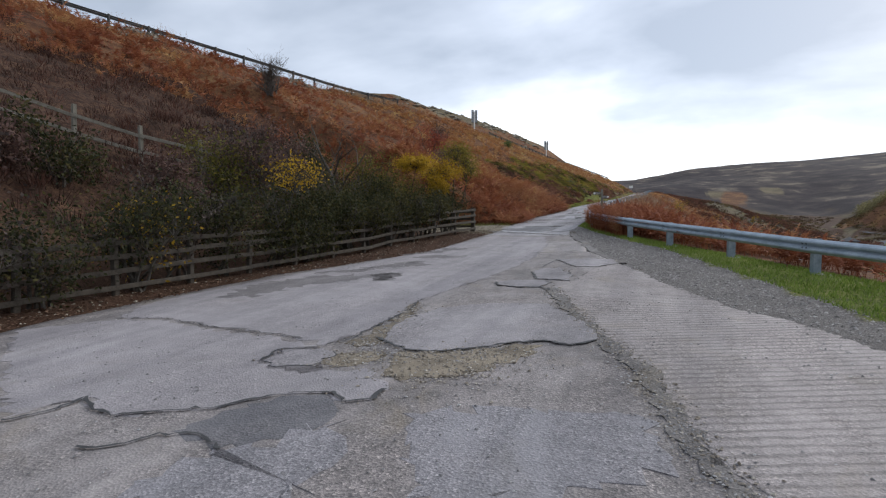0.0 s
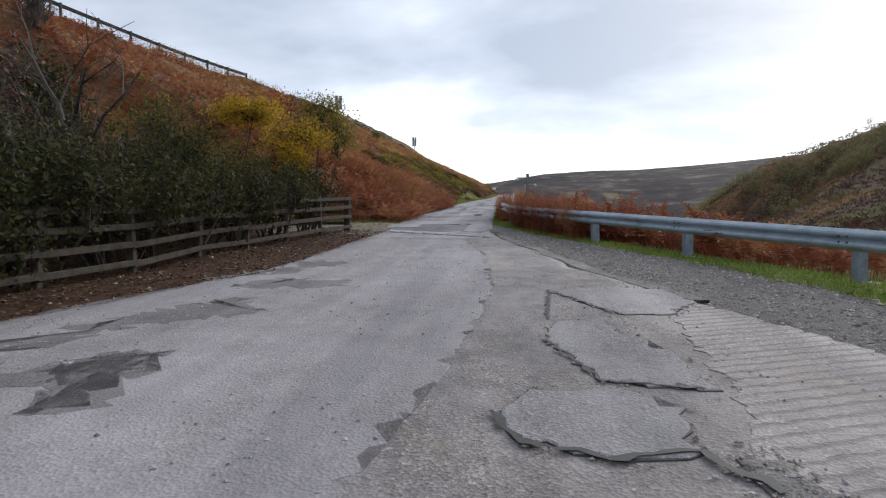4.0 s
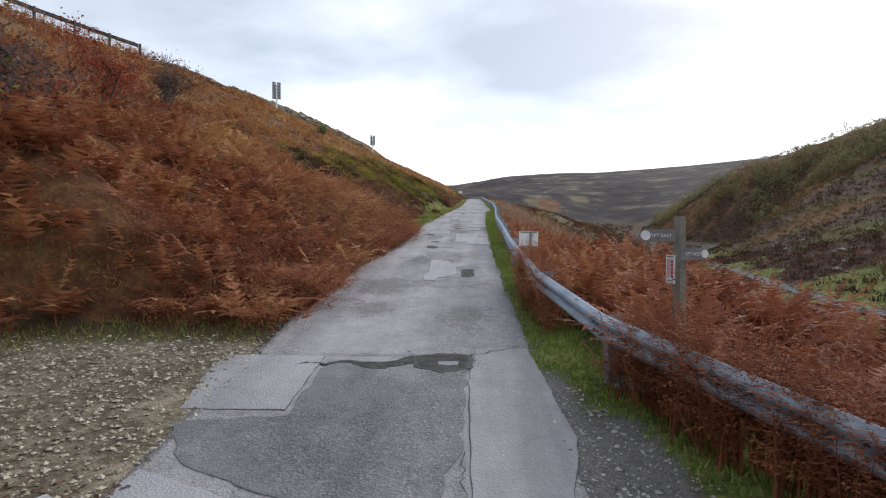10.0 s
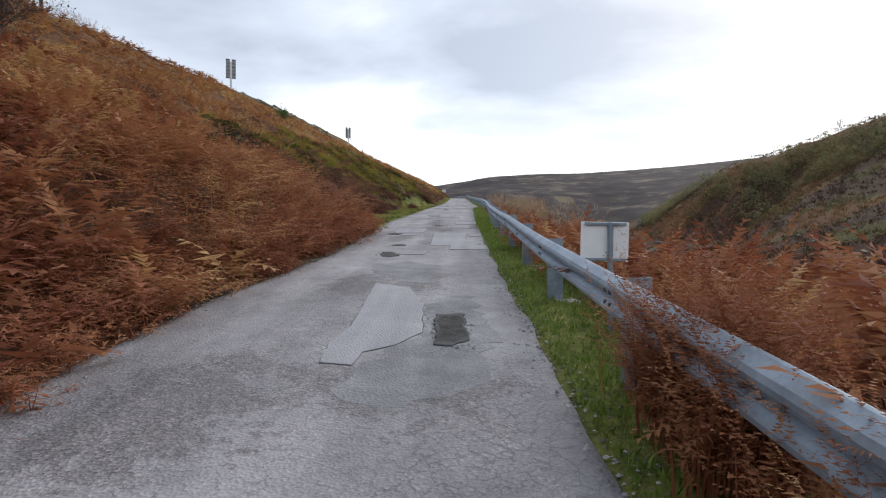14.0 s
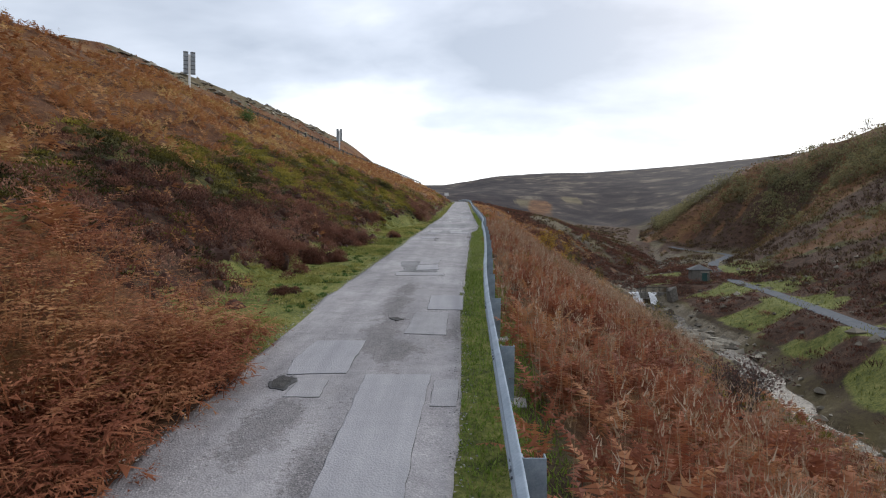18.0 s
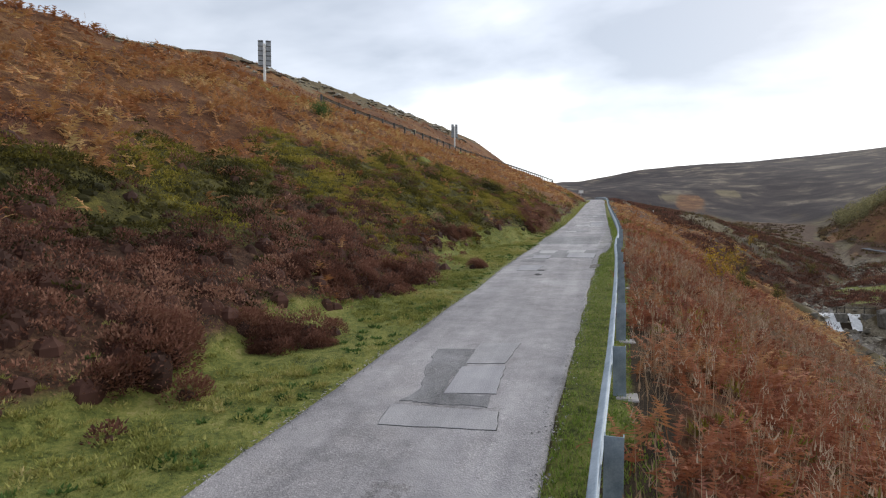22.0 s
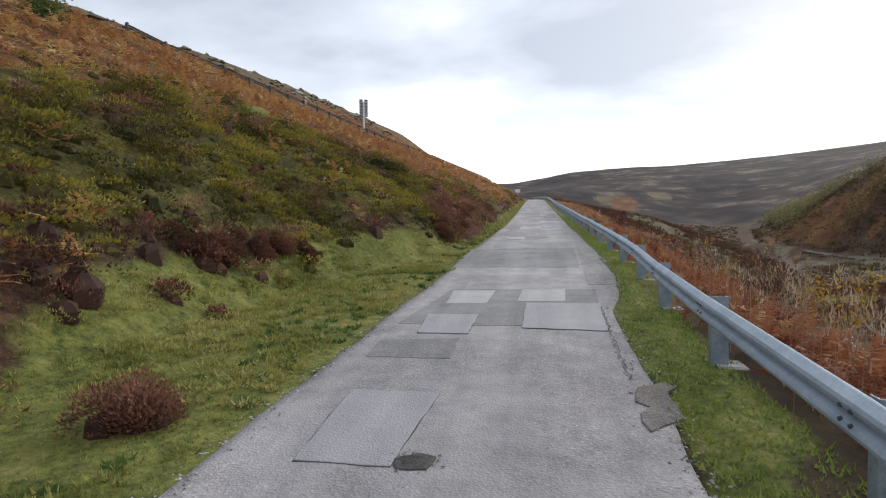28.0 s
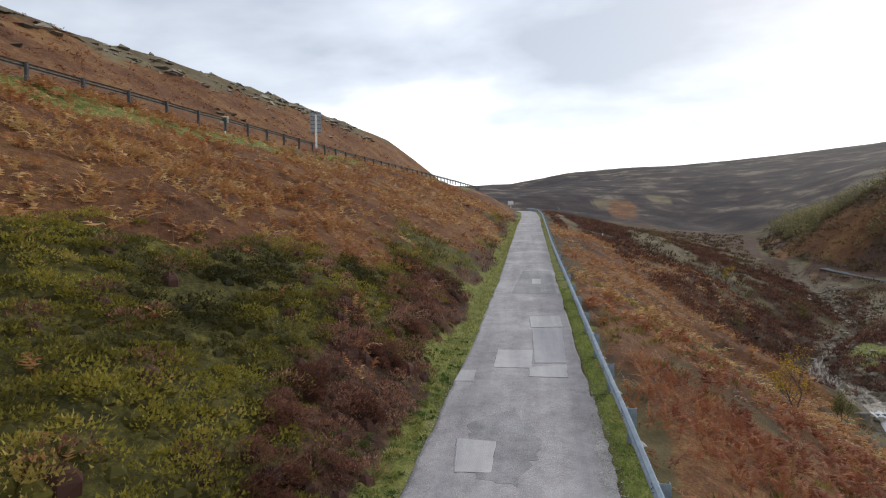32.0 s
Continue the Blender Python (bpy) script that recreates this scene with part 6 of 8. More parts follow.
far_parts.append(fronds(x, y, land(x, y) - 0.05, RNG.uniform(0.5, 0.9, len(x)), rust(x, y, own) - 0.12, 2, 0.8))
v, f, t = join(far_parts)
stuff("bracken_far", v, f, M_OCHRE, t, "russet bracken on the far parts of the slopes", "bracken")

# heather and bilberry on the lower slope
zh, zbil, zg = zone("w_heather"), zone("w_bilberry"), zone("w_grass")
x, y = scatter(-20, -6.5, 46, 112, 4.8, lambda a, b: np.maximum(smooth(0.3, 0.6, zh(a, b)), 0.08 * zbil(a, b)) * (a < LEFT(b) - 0.6))
r = RNG.uniform(0.22, 0.68, len(x))
g = land(x, y)
high = r * RNG.uniform(0.85, 1.35, len(x))
hue = np.clip(fbm(x, y, 2.5, 2, 211) * 1.3 - 0.02 - 0.14 * smooth(54, 58, y) * smooth(74, 66, y) + RNG.uniform(-0.25, 0.25, len(x)), 0.1, 1)
# cores at a third of the tint: shade between the sprigs, as colour
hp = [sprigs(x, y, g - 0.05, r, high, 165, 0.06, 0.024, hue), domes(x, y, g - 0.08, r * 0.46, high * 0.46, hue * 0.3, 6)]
x, y = scatter(-26, -5, 106, 190, 1.1, lambda a, b: np.maximum(zh(a, b), 0.25 * zbil(a, b)) * (a < LEFT(b) - 0.9))
r = RNG.uniform(0.35, 0.75, len(x))
hp.append(sprigs(x, y, land(x, y), r, r * 0.8, 30, 0.22, 0.035, RNG.uniform(0.15, 0.8, len(x))))
x, y = scatter(0, 56, 138, 262, 1.5, zh)
r = RNG.uniform(0.4, 1.0, len(x))
hp.append(sprigs(x, y, land(x, y), r, r * 0.75, 26, 0.28, 0.05, RNG.uniform(0.1, 0.7, len(x))))
x, y = scatter(18, 52, 80, 165, 1.0, lambda a, b: zh(a, b) * (np.abs(a - TRACK_X(b)) > 1.8) * (np.abs(a - RIVER_X(b)) > RIVER_W(b)))
r = RNG.uniform(0.35, 0.8, len(x))
hp.append(sprigs(x, y, land(x, y), r, r * 0.7, 30, 0.22, 0.04, RNG.uniform(0.05, 0.55, len(x))))
x, y = scatter(-30, -10.5, 2, 27, 2.0, zh)
r = RNG.uniform(0.3, 0.7, len(x))
hp.append(sprigs(x, y, land(x, y), r, r, 44, 0.24, 0.014, RNG.uniform(-0.1, 0.3, len(x))))
v, f, t = join(hp)
stuff("heather", v, f, M_HEATHER, t, "red-brown autumn heather growing on the slope", "heather")

x, y = scatter(-24, -6.6, 46, 112, 6.5, lambda a, b: np.maximum(smooth(0.3, 0.6, zbil(a, b)), 0.12 * zh(a, b) * (zg(a, b) < 0.3)) * (a < LEFT(b) - 0.4))
r = RNG.uniform(0.18, 0.58, len(x))
high = r * RNG.uniform(0.6, 1.05, len(x))
hue = 2.1 * fbm(x, y, 1.9, 3, 212) - 0.64 - 0.3 * smooth(67, 59, y) + 0.06 * smooth(66, 74, y) - 0.25 * smooth(57, 61, y) * smooth(75, 70, y) + RNG.uniform(-0.2, 0.2, len(x))
# same dark cores here, for shade in the cushions' gaps
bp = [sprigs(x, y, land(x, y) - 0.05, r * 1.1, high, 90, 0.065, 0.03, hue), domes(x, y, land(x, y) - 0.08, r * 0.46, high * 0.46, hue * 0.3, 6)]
x, y = scatter(-26, -6, 108, 190, 1.0, zbil)
r = RNG.uniform(0.4, 0.8, len(x))
bp.append(sprigs(x, y, land(x, y), r, r * 0.7, 28, 0.2, 0.045, RNG.uniform(0.2, 0.8, len(x))))
x, y = scatter(-2.2, 12, 56, 120, 0.9, clumped(4, 131, 0.48, 0.6))
x, y = x[x > RAIL(y) + 0.6], y[x > RAIL(y) + 0.6]
r = RNG.uniform(0.2, 0.45, len(x))
bp.append(sprigs(x, y, land(x, y), r, r * 0.7, 36, 0.16, 0.02, RNG.uniform(0.2, 0.8, len(x))))
v, f, t = join(bp)
stuff("bilberry", v, f, M_BILBERRY, t, "yellow-green bilberry cushions among the heather", "bilberry")

# stray fronds and twigs among the heather
x, y = scatter(-22, -7.5, 50, 118, 0.7, lambda a, b: np.maximum(zh(a, b), zbil(a, b)) * (0.2 + 0.8 * smooth(0.5, 0.62, fbm(a, b, 4, 3, 221))))
x, y, own = crowns(x, y, 4, 0.15)
v, f, t = fronds(x, y, land(x, y) + 0.1, RNG.uniform(0.35, 0.75, len(x)), RNG.uniform(0.3, 0.95, len(x)), 6)
stuff("stray_bracken", v, f, M_OCHRE, t, "scattered orange bracken fronds among the heather", "bracken")

# turf
gp = []
x, y = scatter(-3.9, 4.6, 8, 60, 820, lambda a, b: (a > np.maximum(RIGHT(b) + 0.02, GRAVEL(b) + 0.05)) * (a < RAIL(b) + 0.5) * (0.35 + 0.65 * fbm(a, b, 0.5, 2, 141)))
gp.append(blades(x, y, land(x, y) - 0.01, RNG.uniform(0.03, 0.09, len(x)), RNG.uniform(0.014, 0.034, len(x)), RNG.uniform(0.1, 0.9, len(x)), 0.9))
x, y = scatter(-3.6, 0, 60, 115, 420, lambda a, b: (a > RIGHT(b) + 0.02) * (a < RAIL(b) + 0.12))
gp.append(blades(x, y, land(x, y) - 0.01, RNG.uniform(0.02, 0.07, len(x)), RNG.uniform(0.015, 0.035, len(x)), RNG.uniform(0.3, 1.1, len(x)), 1.1))
v, f, t = join(gp)
stuff("verge_grass", v, f, M_VERGE, t, "short mossy green grass along the road's edge", "grass")
gp = []
x, y = scatter(-11.5, -5.4, 49, 100, 560, lambda a, b: zg(a, b) * (a < LEFT(b) - 0.02))
gp.append(blades(x, y, land(x, y) - 0.02, RNG.uniform(0.015, 0.055, len(x)), RNG.uniform(0.014, 0.03, len(x)), np.clip(fbm(x, y, 1.6, 3, 151) * 1.7 - 0.42 + 0.15 * smooth(56, 59, y) * smooth(68, 63, y) + RNG.uniform(-0.25, 0.25, len(x)), 0, 1), 1.0))
x, y = scatter(-9, -4.5, 95, 190, 70, lambda a, b: zg(a, b) * (a < LEFT(b)))
gp.append(blades(x, y, land(x, y) - 0.02, RNG.uniform(0.08, 0.2, len(x)), RNG.uniform(0.03, 0.06, len(x)), RNG.uniform(0, 1, len(x)), 1.0))
x, y = scatter(-13, -6.8, 29.3, 31.5, 160, lambda a, b: (b > 29.7 + (fbm(a, b, 1, 2, 5) - 0.5)) * (a < LEFT(b) - 0.1))
gp.append(blades(x, y, land(x, y), RNG.uniform(0.04, 0.12, len(x)), RNG.uniform(0.012, 0.03, len(x)), RNG.uniform(0, 0.7, len(x)), 1.0))
x, y = scatter(15, 50, 45, 165, 4, lambda a, b: zg(a, b))
gp.append(blades(x, y, land(x, y) - 0.03, RNG.uniform(0.15, 0.35, len(x)), RNG.uniform(0.08, 0.16, len(x)), RNG.uniform(-0.1, 0.5, len(x)), 0.9))
x, y = scatter(-12, -5.6, 50, 100, 26, lambda a, b: zg(a, b) * (a < LEFT(b) - 0.2) * clumped(1.3, 155, 0.38, 0.58)(a, b))
r = RNG.uniform(0.07, 0.26, len(x))
gp.append(sprigs(x, y, land(x, y) - 0.03, r, r * RNG.uniform(0.3, 0.7, len(x)), 38, 0.055, 0.016, fbm(x, y, 2.2, 3, 156) * 1.5 - 0.35 + RNG.uniform(-0.2, 0.2, len(x))))
v, f, t = join(gp)
stuff("rough_grass", v, f, M_GRASS, t, "rough green and straw grass on the lawn strip", "grass")


y = RNG.uniform(53, 104, 330)
x = LEFT(y) - np.abs(RNG.normal(0.1, 0.9, len(y))) - 0.1
r = RNG.uniform(0.05, 0.2, len(x))
v, f, t = sprigs(x, y, land(x, y) - 0.03, r, r * 0.3, 30, 0.06, 0.028, RNG.uniform(0.1, 0.9, len(x)))
stuff("dock_weeds", v, f, M_WEED, t, "dark green broad-leaved weeds along the road's edge", "weeds")


def stalks(x, y, z, h, tint, head=0.25):
    """Tall bleached stems with feathery heads."""
    parts = [blades(x, y, z, h, np.full(len(x), 0.014), tint * 0.7, 0.25)]
    for k in range(9):
        hz = h * RNG.uniform(1 - head, 1.0, len(x))
        jx, jy = RNG.normal(0, 0.03, len(x)), RNG.normal(0, 0.03, len(x))
        parts.append(blades(x + jx, y + jy, z + hz - 0.05, RNG.uniform(0.05, 0.12, len(x)), RNG.uniform(0.009, 0.022, len(x)), tint, 0.9))
    return join(parts)


sp = []
x, y = scatter(-2.6, 9, 40, 80, 9, lambda a, b: (a > RAIL(b) + 0.12) * smooth(40, 46, b) * clumped(5, 161, 0.36, 0.55)(a, b))
sp.append(stalks(x, y, land(x, y), RNG.uniform(0.8, 1.4, len(x)), RNG.uniform(0.2, 1.0, len(x))))
x, y = scatter(-1.5, 6, 78, 125, 2.5, lambda a, b: (a > RAIL(b) + 0.5) * clumped(6, 162, 0.42, 0.56)(a, b))
sp.append(stalks(x, y, land(x, y), RNG.uniform(0.5, 1.0, len(x)), RNG.uniform(0.1, 0.8, len(x))))
x, y = scatter(-2.6, 2.5, 53, 82, 42, lambda a, b: (a > RAIL(b) + 0.35) * (a < RAIL(b) + 3.4) * clumped(2.2, 163, 0.42, 0.58)(a, b))
sp.append(blades(x, y, land(x, y) - 0.03, RNG.uniform(0.25, 0.6, len(x)), RNG.uniform(0.01, 0.022, len(x)), RNG.uniform(0.2, 1.0, len(x)), 0.8))
y = np.concatenate([RNG.uniform(30, 60, 500), RNG.uniform(54, 72, 900)])
x = UPPER(y) + RNG.uniform(-1.2, 2.4, len(y))
sp.append(stalks(x, y, land(x, y) - 0.1, RNG.uniform(0.7, 1.3, len(y)), RNG.uniform(0.1, 0.6, len(y))))
x, y = scatter(-30, -8, 30, 130, 0.7, zone("w_bracken"))
sp.append(stalks(x, y, land(x, y), RNG.uniform(0.5, 0.95, len(x)), RNG.uniform(0.0, 0.6, len(x))))
v, f, t = join(sp)
stuff("dry_stalks", v, f, M_STRAW, t, "tall bleached willowherb and grass stalks", "dry grass")
for name, lab in (("heather_bush", "dark brown heather bush on the grass strip"),):
    spots = [(-8.2, 55.0, 0.42), (-9.35, 62.5, 0.95), (-8.75, 62.75, 0.8), (-10.0, 62.1, 0.7), (-9.3, 61.75, 0.45), (-8.35, 62.5, 0.5), (-9.75, 59.2, 1.05), (-10.3, 59.9, 1.0), (-10.6, 65.2, 0.6), (-9.9, 66.3, 0.85), (-9.0, 68.2, 0.75), (-9.9, 68.1, 0.75), (-9.0, 70.5, 0.9), (-9.8, 70.6, 0.75),
             (-9.2, 72.3, 0.65), (-7.47, 74.37, 0.62), (-10.4, 79.4, 0.6), (-10.2, 80.0, 0.65), (-10.1, 81.4, 0.55), (-9.8, 82.2, 0.5), (-9.5, 82.7, 0.45), (-7.4, 90.3, 0.6), (-7.8, 91.6, 0.75), (-8.2, 93.0, 0.7), (-8.5, 94.8, 0.8), (-7.5, 95.6, 0.65), (-7.6, 98.4, 0.7), (-7.4, 101.4, 0.7)]
    variants = []
    for k in range(4):
        n = 7
        ang, out = RNG.uniform(0, 2 * np.pi, n), RNG.uniform(0.15, 0.75, n)
        mx, my, mr = np.cos(ang) * out, np.sin(ang) * out, RNG.uniform(0.32, 0.58, n)
        mx[0], my[0], mr[0] = 0, 0, 0.62
        mh = mr * RNG.uniform(1.1, 1.7, n)
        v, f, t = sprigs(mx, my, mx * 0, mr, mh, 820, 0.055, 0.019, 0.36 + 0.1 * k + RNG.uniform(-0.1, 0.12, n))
        # near-black tint puts the bush's inner shade into the core
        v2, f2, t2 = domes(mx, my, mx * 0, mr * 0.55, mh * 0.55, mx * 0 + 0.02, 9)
        variants.append((mesh_from("foliage", v, f, M_HEATHER, t), mesh_from("shade_core", v2, f2, M_HEATHER, t2)))
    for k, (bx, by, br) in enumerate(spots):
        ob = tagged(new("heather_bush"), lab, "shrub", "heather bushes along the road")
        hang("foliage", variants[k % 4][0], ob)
        hang("shade_core", variants[k % 4][1], ob, "dark core that stands for shade inside the bush")
        gx_ = float(land(bx + 0.6, by) - land(bx - 0.6, by)) / 1.2
        gy_ = float(land(bx, by + 0.6) - land(bx, by - 0.6)) / 1.2
        tilt = Vector((0, 0, 1)).rotation_difference(Vector((-gx_, -gy_, 1))).to_matrix().to_4x4()
        ob.matrix_basis = Matrix.Translation((bx, by, float(land(bx, by)) - 0.12 * br)) @ tilt @ pose(0, 0, 0, 0, 0, 77 * k) @ Matrix.Diagonal((br * 1.1, br, br * 1.05, 1))


# ---------------------------------------------------------------- shrubs and trees
def tube(pts, radii, seg=5):
    """A tapered limb through points."""
    v, f = [], []
    for i, (p, r) in enumerate(zip(pts, radii)):
        d = (pts[min(i + 1, len(pts) - 1)] - pts[max(i - 1, 0)]).normalized()
        a = d.orthogonal().normalized()
        b = d.cross(a)
        for k in range(seg):
            w = 2 * math.pi * k / seg
            v.append(p + (a * math.cos(w) + b * math.sin(w)) * r)
    for i in range(len(pts) - 1):
        for k in range(seg):
            f.append((i * seg + k, i * seg + (k + 1) % seg, (i + 1) * seg + (k + 1) % seg, (i + 1) * seg + k))
    return v, f


def grow(rng, base, way, length, radius, depth, limbs, tips, spread):
    pts, p, d = [base], base, way.normalized()
    n = 4 if depth > 1 else 2
    for k in range(n):
        d = (d + Vector((rng.gauss(0, 0.16), rng.gauss(0, 0.16), rng.gauss(0.04, 0.12)))).normalized()
        p = p + d * length / n
        pts.append(p)
    limbs.append((pts, [radius * (1 - 0.6 * k / n) for k in range(n + 1)]))
    if depth == 0:
        tips.extend(pts[1:])
        return
    for k in range(rng.randint(3, 4)):
        q = pts[rng.randint(1, n)]
        s = Vector((rng.gauss(0, spread), rng.gauss(0, spread), rng.uniform(0.1, 0.7)))
        grow(rng, q, d * 0.6 + s, length * rng.uniform(0.5, 0.75), radius * 0.5, depth - 1, limbs, tips, spread)
    if depth == 1:
        tips.append(pts[-1])


def tree(name, label, at, height, leaf, per_tip, leaf_size, seed, stems=3, spread=0.75, bare=0.0, category="tree", puff=0.16, depth=3, bark=None, lift=0.0, slant=0.0):
    rng = random.Random(seed)
    th = thing(name, label, category, at=(at[0], at[1], float(land(at[0], at[1])) - 0.05))
    limbs, tips = [], []
    for s in range(stems):
        way = Vector((rng.gauss(slant, 0.3), rng.gauss(0, 0.3), 1))
        grow(rng, Vector((rng.uniform(-0.2, 0.2), rng.uniform(-0.2, 0.2), 0)), way, height * rng.uniform(0.4, 0.55), 0.02 * height * rng.uniform(0.7, 1), depth, limbs, tips, spread)
    vs, fs = [], []
    for pts, radii in limbs:
        v, f = tube(pts, [max(r, 0.004) for r in radii], 5 if radii[0] > 0.03 else 3)
        fs += [tuple(i + len(vs) for i in q) for q in f]
        vs += [tuple(p) for p in v]
    hang("trunk", mesh_from("trunk", vs, fs, bark or M_BARK), th)
    tp = np.array([tuple(p) for p in tips if rng.random() > bare and p.z > lift * height])
    if per_tip and len(tp):
        c = np.repeat(tp, per_tip, 0)
        g = np.random.default_rng(seed)
        c = c + g.normal(0, puff, c.shape)
        n = len(c)
        a, b = g.normal(0, 1, (n, 3)), g.normal(0, 1, (n, 3))
        a /= np.linalg.norm(a, axis=1)[:, None]
        b -= a * (a * b).sum(1)[:, None]
        b /= np.linalg.norm(b, axis=1)[:, None]
        sz = (leaf_size * g.uniform(0.6, 1.3, n))[:, None]
        v = np.stack([c - a * sz, c - b * sz * 0.55, c + a * sz, c + b * sz * 0.55], 1).reshape(-1, 3)
        tint = np.repeat(np.repeat(g.uniform(0.1, 0.9, len(tp)), per_tip) + g.uniform(-0.2, 0.2, n), 4)
        hang("crown", mesh_from("crown", v, np.arange(len(v)).reshape(-1, 4), leaf, tint), th)
    return th


def crowned_tree(name, label, base, masses, leaf, twigs, per_twig, leaf_size, seed, bark=None, thick=1.0):
    """A tree whose boughs reach into given masses of foliage: (centre, half sizes)."""
    g = np.random.default_rng(seed)
    foot = Vector((base[0], base[1], float(land(base[0], base[1])) - 0.05))
    th = thing(name, label, "tree", at=tuple(foot))
    vs, fs, tips = [], [], []

    def bough(a, b, r0, r1, bow):
        mid = (a + b) / 2 + Vector(tuple(g.normal(0, bow, 3)))
        v, f = tube([a, a * 0.6 + mid * 0.4, mid, mid * 0.45 + b * 0.55, b], [r0, r0 * 0.85 + r1 * 0.15, (r0 + r1) / 2, r0 * 0.2 + r1 * 0.8, r1], 5 if r0 > 0.02 else 3)
        fs.extend(tuple(i + len(vs) for i in q) for q in f)
        vs.extend(tuple(p) for p in v)
        return mid

    for centre, half in masses:
        c = Vector(centre) - foot
        fork = c - Vector((0, 0, half[2] * 0.9))
        bough(Vector((0, 0, 0)), fork, 0.03 * fork.length ** 0.5 * thick, 0.02 * thick, 0.12)
        for k in range(7):
            d = g.normal(0, 1, 3)
            d = d / np.linalg.norm(d)
            hub = c + Vector((d[0] * half[0] * 0.5, d[1] * half[1] * 0.5, d[2] * half[2] * 0.45))
            bough(fork, hub, 0.028, 0.012, 0.1)
            for j in range(twigs):
                e = g.normal(0, 1, 3)
                e = e / np.linalg.norm(e) * g.uniform(0.35, 1.0) ** 0.5
                tip = hub * 0.35 + c * 0.65 + Vector((e[0] * half[0], e[1] * half[1], e[2] * half[2]))
                m = bough(hub, tip, 0.009, 0.003, 0.06)
                tips += [tuple(tip), tuple((tip + m) / 2), tuple(m)]
    hang("trunk", mesh_from("trunk", vs, fs, bark or M_BARK), th)
    c = np.repeat(np.array(tips), per_twig, 0) + g.normal(0, 0.1, (len(tips) * per_twig, 3))
    n = len(c)
    a, b = g.normal(0, 1, (n, 3)), g.normal(0, 1, (n, 3))
    a /= np.linalg.norm(a, axis=1)[:, None]
    b -= a * (a * b).sum(1)[:, None]
    b /= np.linalg.norm(b, axis=1)[:, None]
    sz = (leaf_size * g.uniform(0.6, 1.3, n))[:, None]
    v = np.stack([c - a * sz, c - b * sz * 0.55, c + a * sz, c + b * sz * 0.55], 1).reshape(-1, 3)
    tint = np.repeat(np.repeat(g.uniform(0.3, 0.95, len(tips)), per_twig) + g.uniform(-0.2, 0.2, n), 4)
    hang("crown", mesh_from("crown", v, np.arange(len(v)).reshape(-1, 4), leaf, tint), th)
    return th


crowned_tree("autumn_tree", "bright yellow autumn hawthorn leaning over the fence", (-9.7, 24.0), [((-9.2, 24.2, 4.95), (1.15, 1.1, 0.55)), ((-9.15, 23.8, 4.15), (0.45, 0.5, 0.5))], M_YELLOW, 12, 12, 0.042, 320)
crowned_tree("autumn_tree", "golden hawthorn crown spread flat over the thicket", (-9.6, 20.9), [((-8.95, 20.8, 4.85), (0.95, 0.9, 0.26))], M_YELLOW, 12, 11, 0.042, 321, M_DULLBARK, 0.5)
crowned_tree("autumn_tree", "tall olive-yellow birch at the end of the fence", (-9.1, 25.3), [((-8.45, 25.9, 5.3), (0.9, 0.9, 0.85)), ((-8.85, 25.2, 5.8), (0.9, 0.8, 0.6))], M_BIRCH, 12, 6, 0.042, 322)
crowned_tree("autumn_tree", "golden leaved thorn in the middle of the thicket", (-9.75, 12.6), [((-9.2, 12.9, 3.55), (0.75, 0.95, 0.5))], M_YELLOW, 9, 4, 0.042, 324)
for k in range(9):
    hy = 9.4 + 1.6 * k
    crowned_tree("hedge_shrub", "dark-leaved thorn shrub hanging over the fence's top rail", (float(FENCE(hy)) - 0.35, hy), [((float(FENCE(hy)) + (0.22 if hy > 13 else 0.1), hy, float(ROAD_Z(hy)) + (1.4 if hy > 13 else 1.75)), (0.45, 0.95, 0.66))], M_DARKLEAF, 8, 9 if hy > 13 else 4, 0.042, 340 + k)
crowned_tree("autumn_tree", "dark red-purple small tree on the bank behind the fence", (-10.9, 29.0), [((-10.7, 29.2, 6.2), (1.1, 1.0, 0.6))], M_PURPLE, 10, 7, 0.04, 323, M_TWIG)

# thicket behind the timber fence
hedge = random.Random(21)
for k in range(22):
    yy = -6 + 1.45 * k + hedge.uniform(-0.4, 0.4)
    xx = float(FENCE(min(yy, 25))) - hedge.uniform(0.1, 0.5) - (0.45 if yy > 15 else 0)
    if yy < 25:
        brown = hedge.random() < (0.75 if yy < 12 else 0.25)
        tree("hedge_shrub", "tangled purple-brown thorn shrub behind the wooden fence" if brown else "dense dark-leaved thorn shrub behind the wooden fence", (xx, yy), hedge.uniform(2.0, 2.7), M_DULLTWIG if brown else M_DARKLEAF, 4 if brown else (7 if yy < 12 else 9), 0.042, 100 + k, 5, 0.85, 0.15, "shrub", 0.2, bark=M_TWIG if brown else None)
for k in range(16):
    yy = -5 + 1.9 * k + hedge.uniform(-0.6, 0.6)
    xx = float(FENCE(min(yy, 25))) - hedge.uniform(2.4, 4.2)
    mat, lab = hedge.choice([(M_OLIVE, "olive-leaved hawthorn shrub on the bank"), (M_DARKLEAF, "dark tangled shrub on the bank"), (M_DULLTWIG, "grey-brown twiggy shrub on the bank"), (M_PURPLE, "purple-brown twiggy shrub on the bank")])
    if yy < 26:
        tree("bank_shrub", lab, (xx, yy), hedge.uniform(2.4, 3.6) * (0.65 if yy < 13 else 1), mat, 7, 0.055, 200 + k, 4, 0.8, 0.15, "shrub", 0.22)
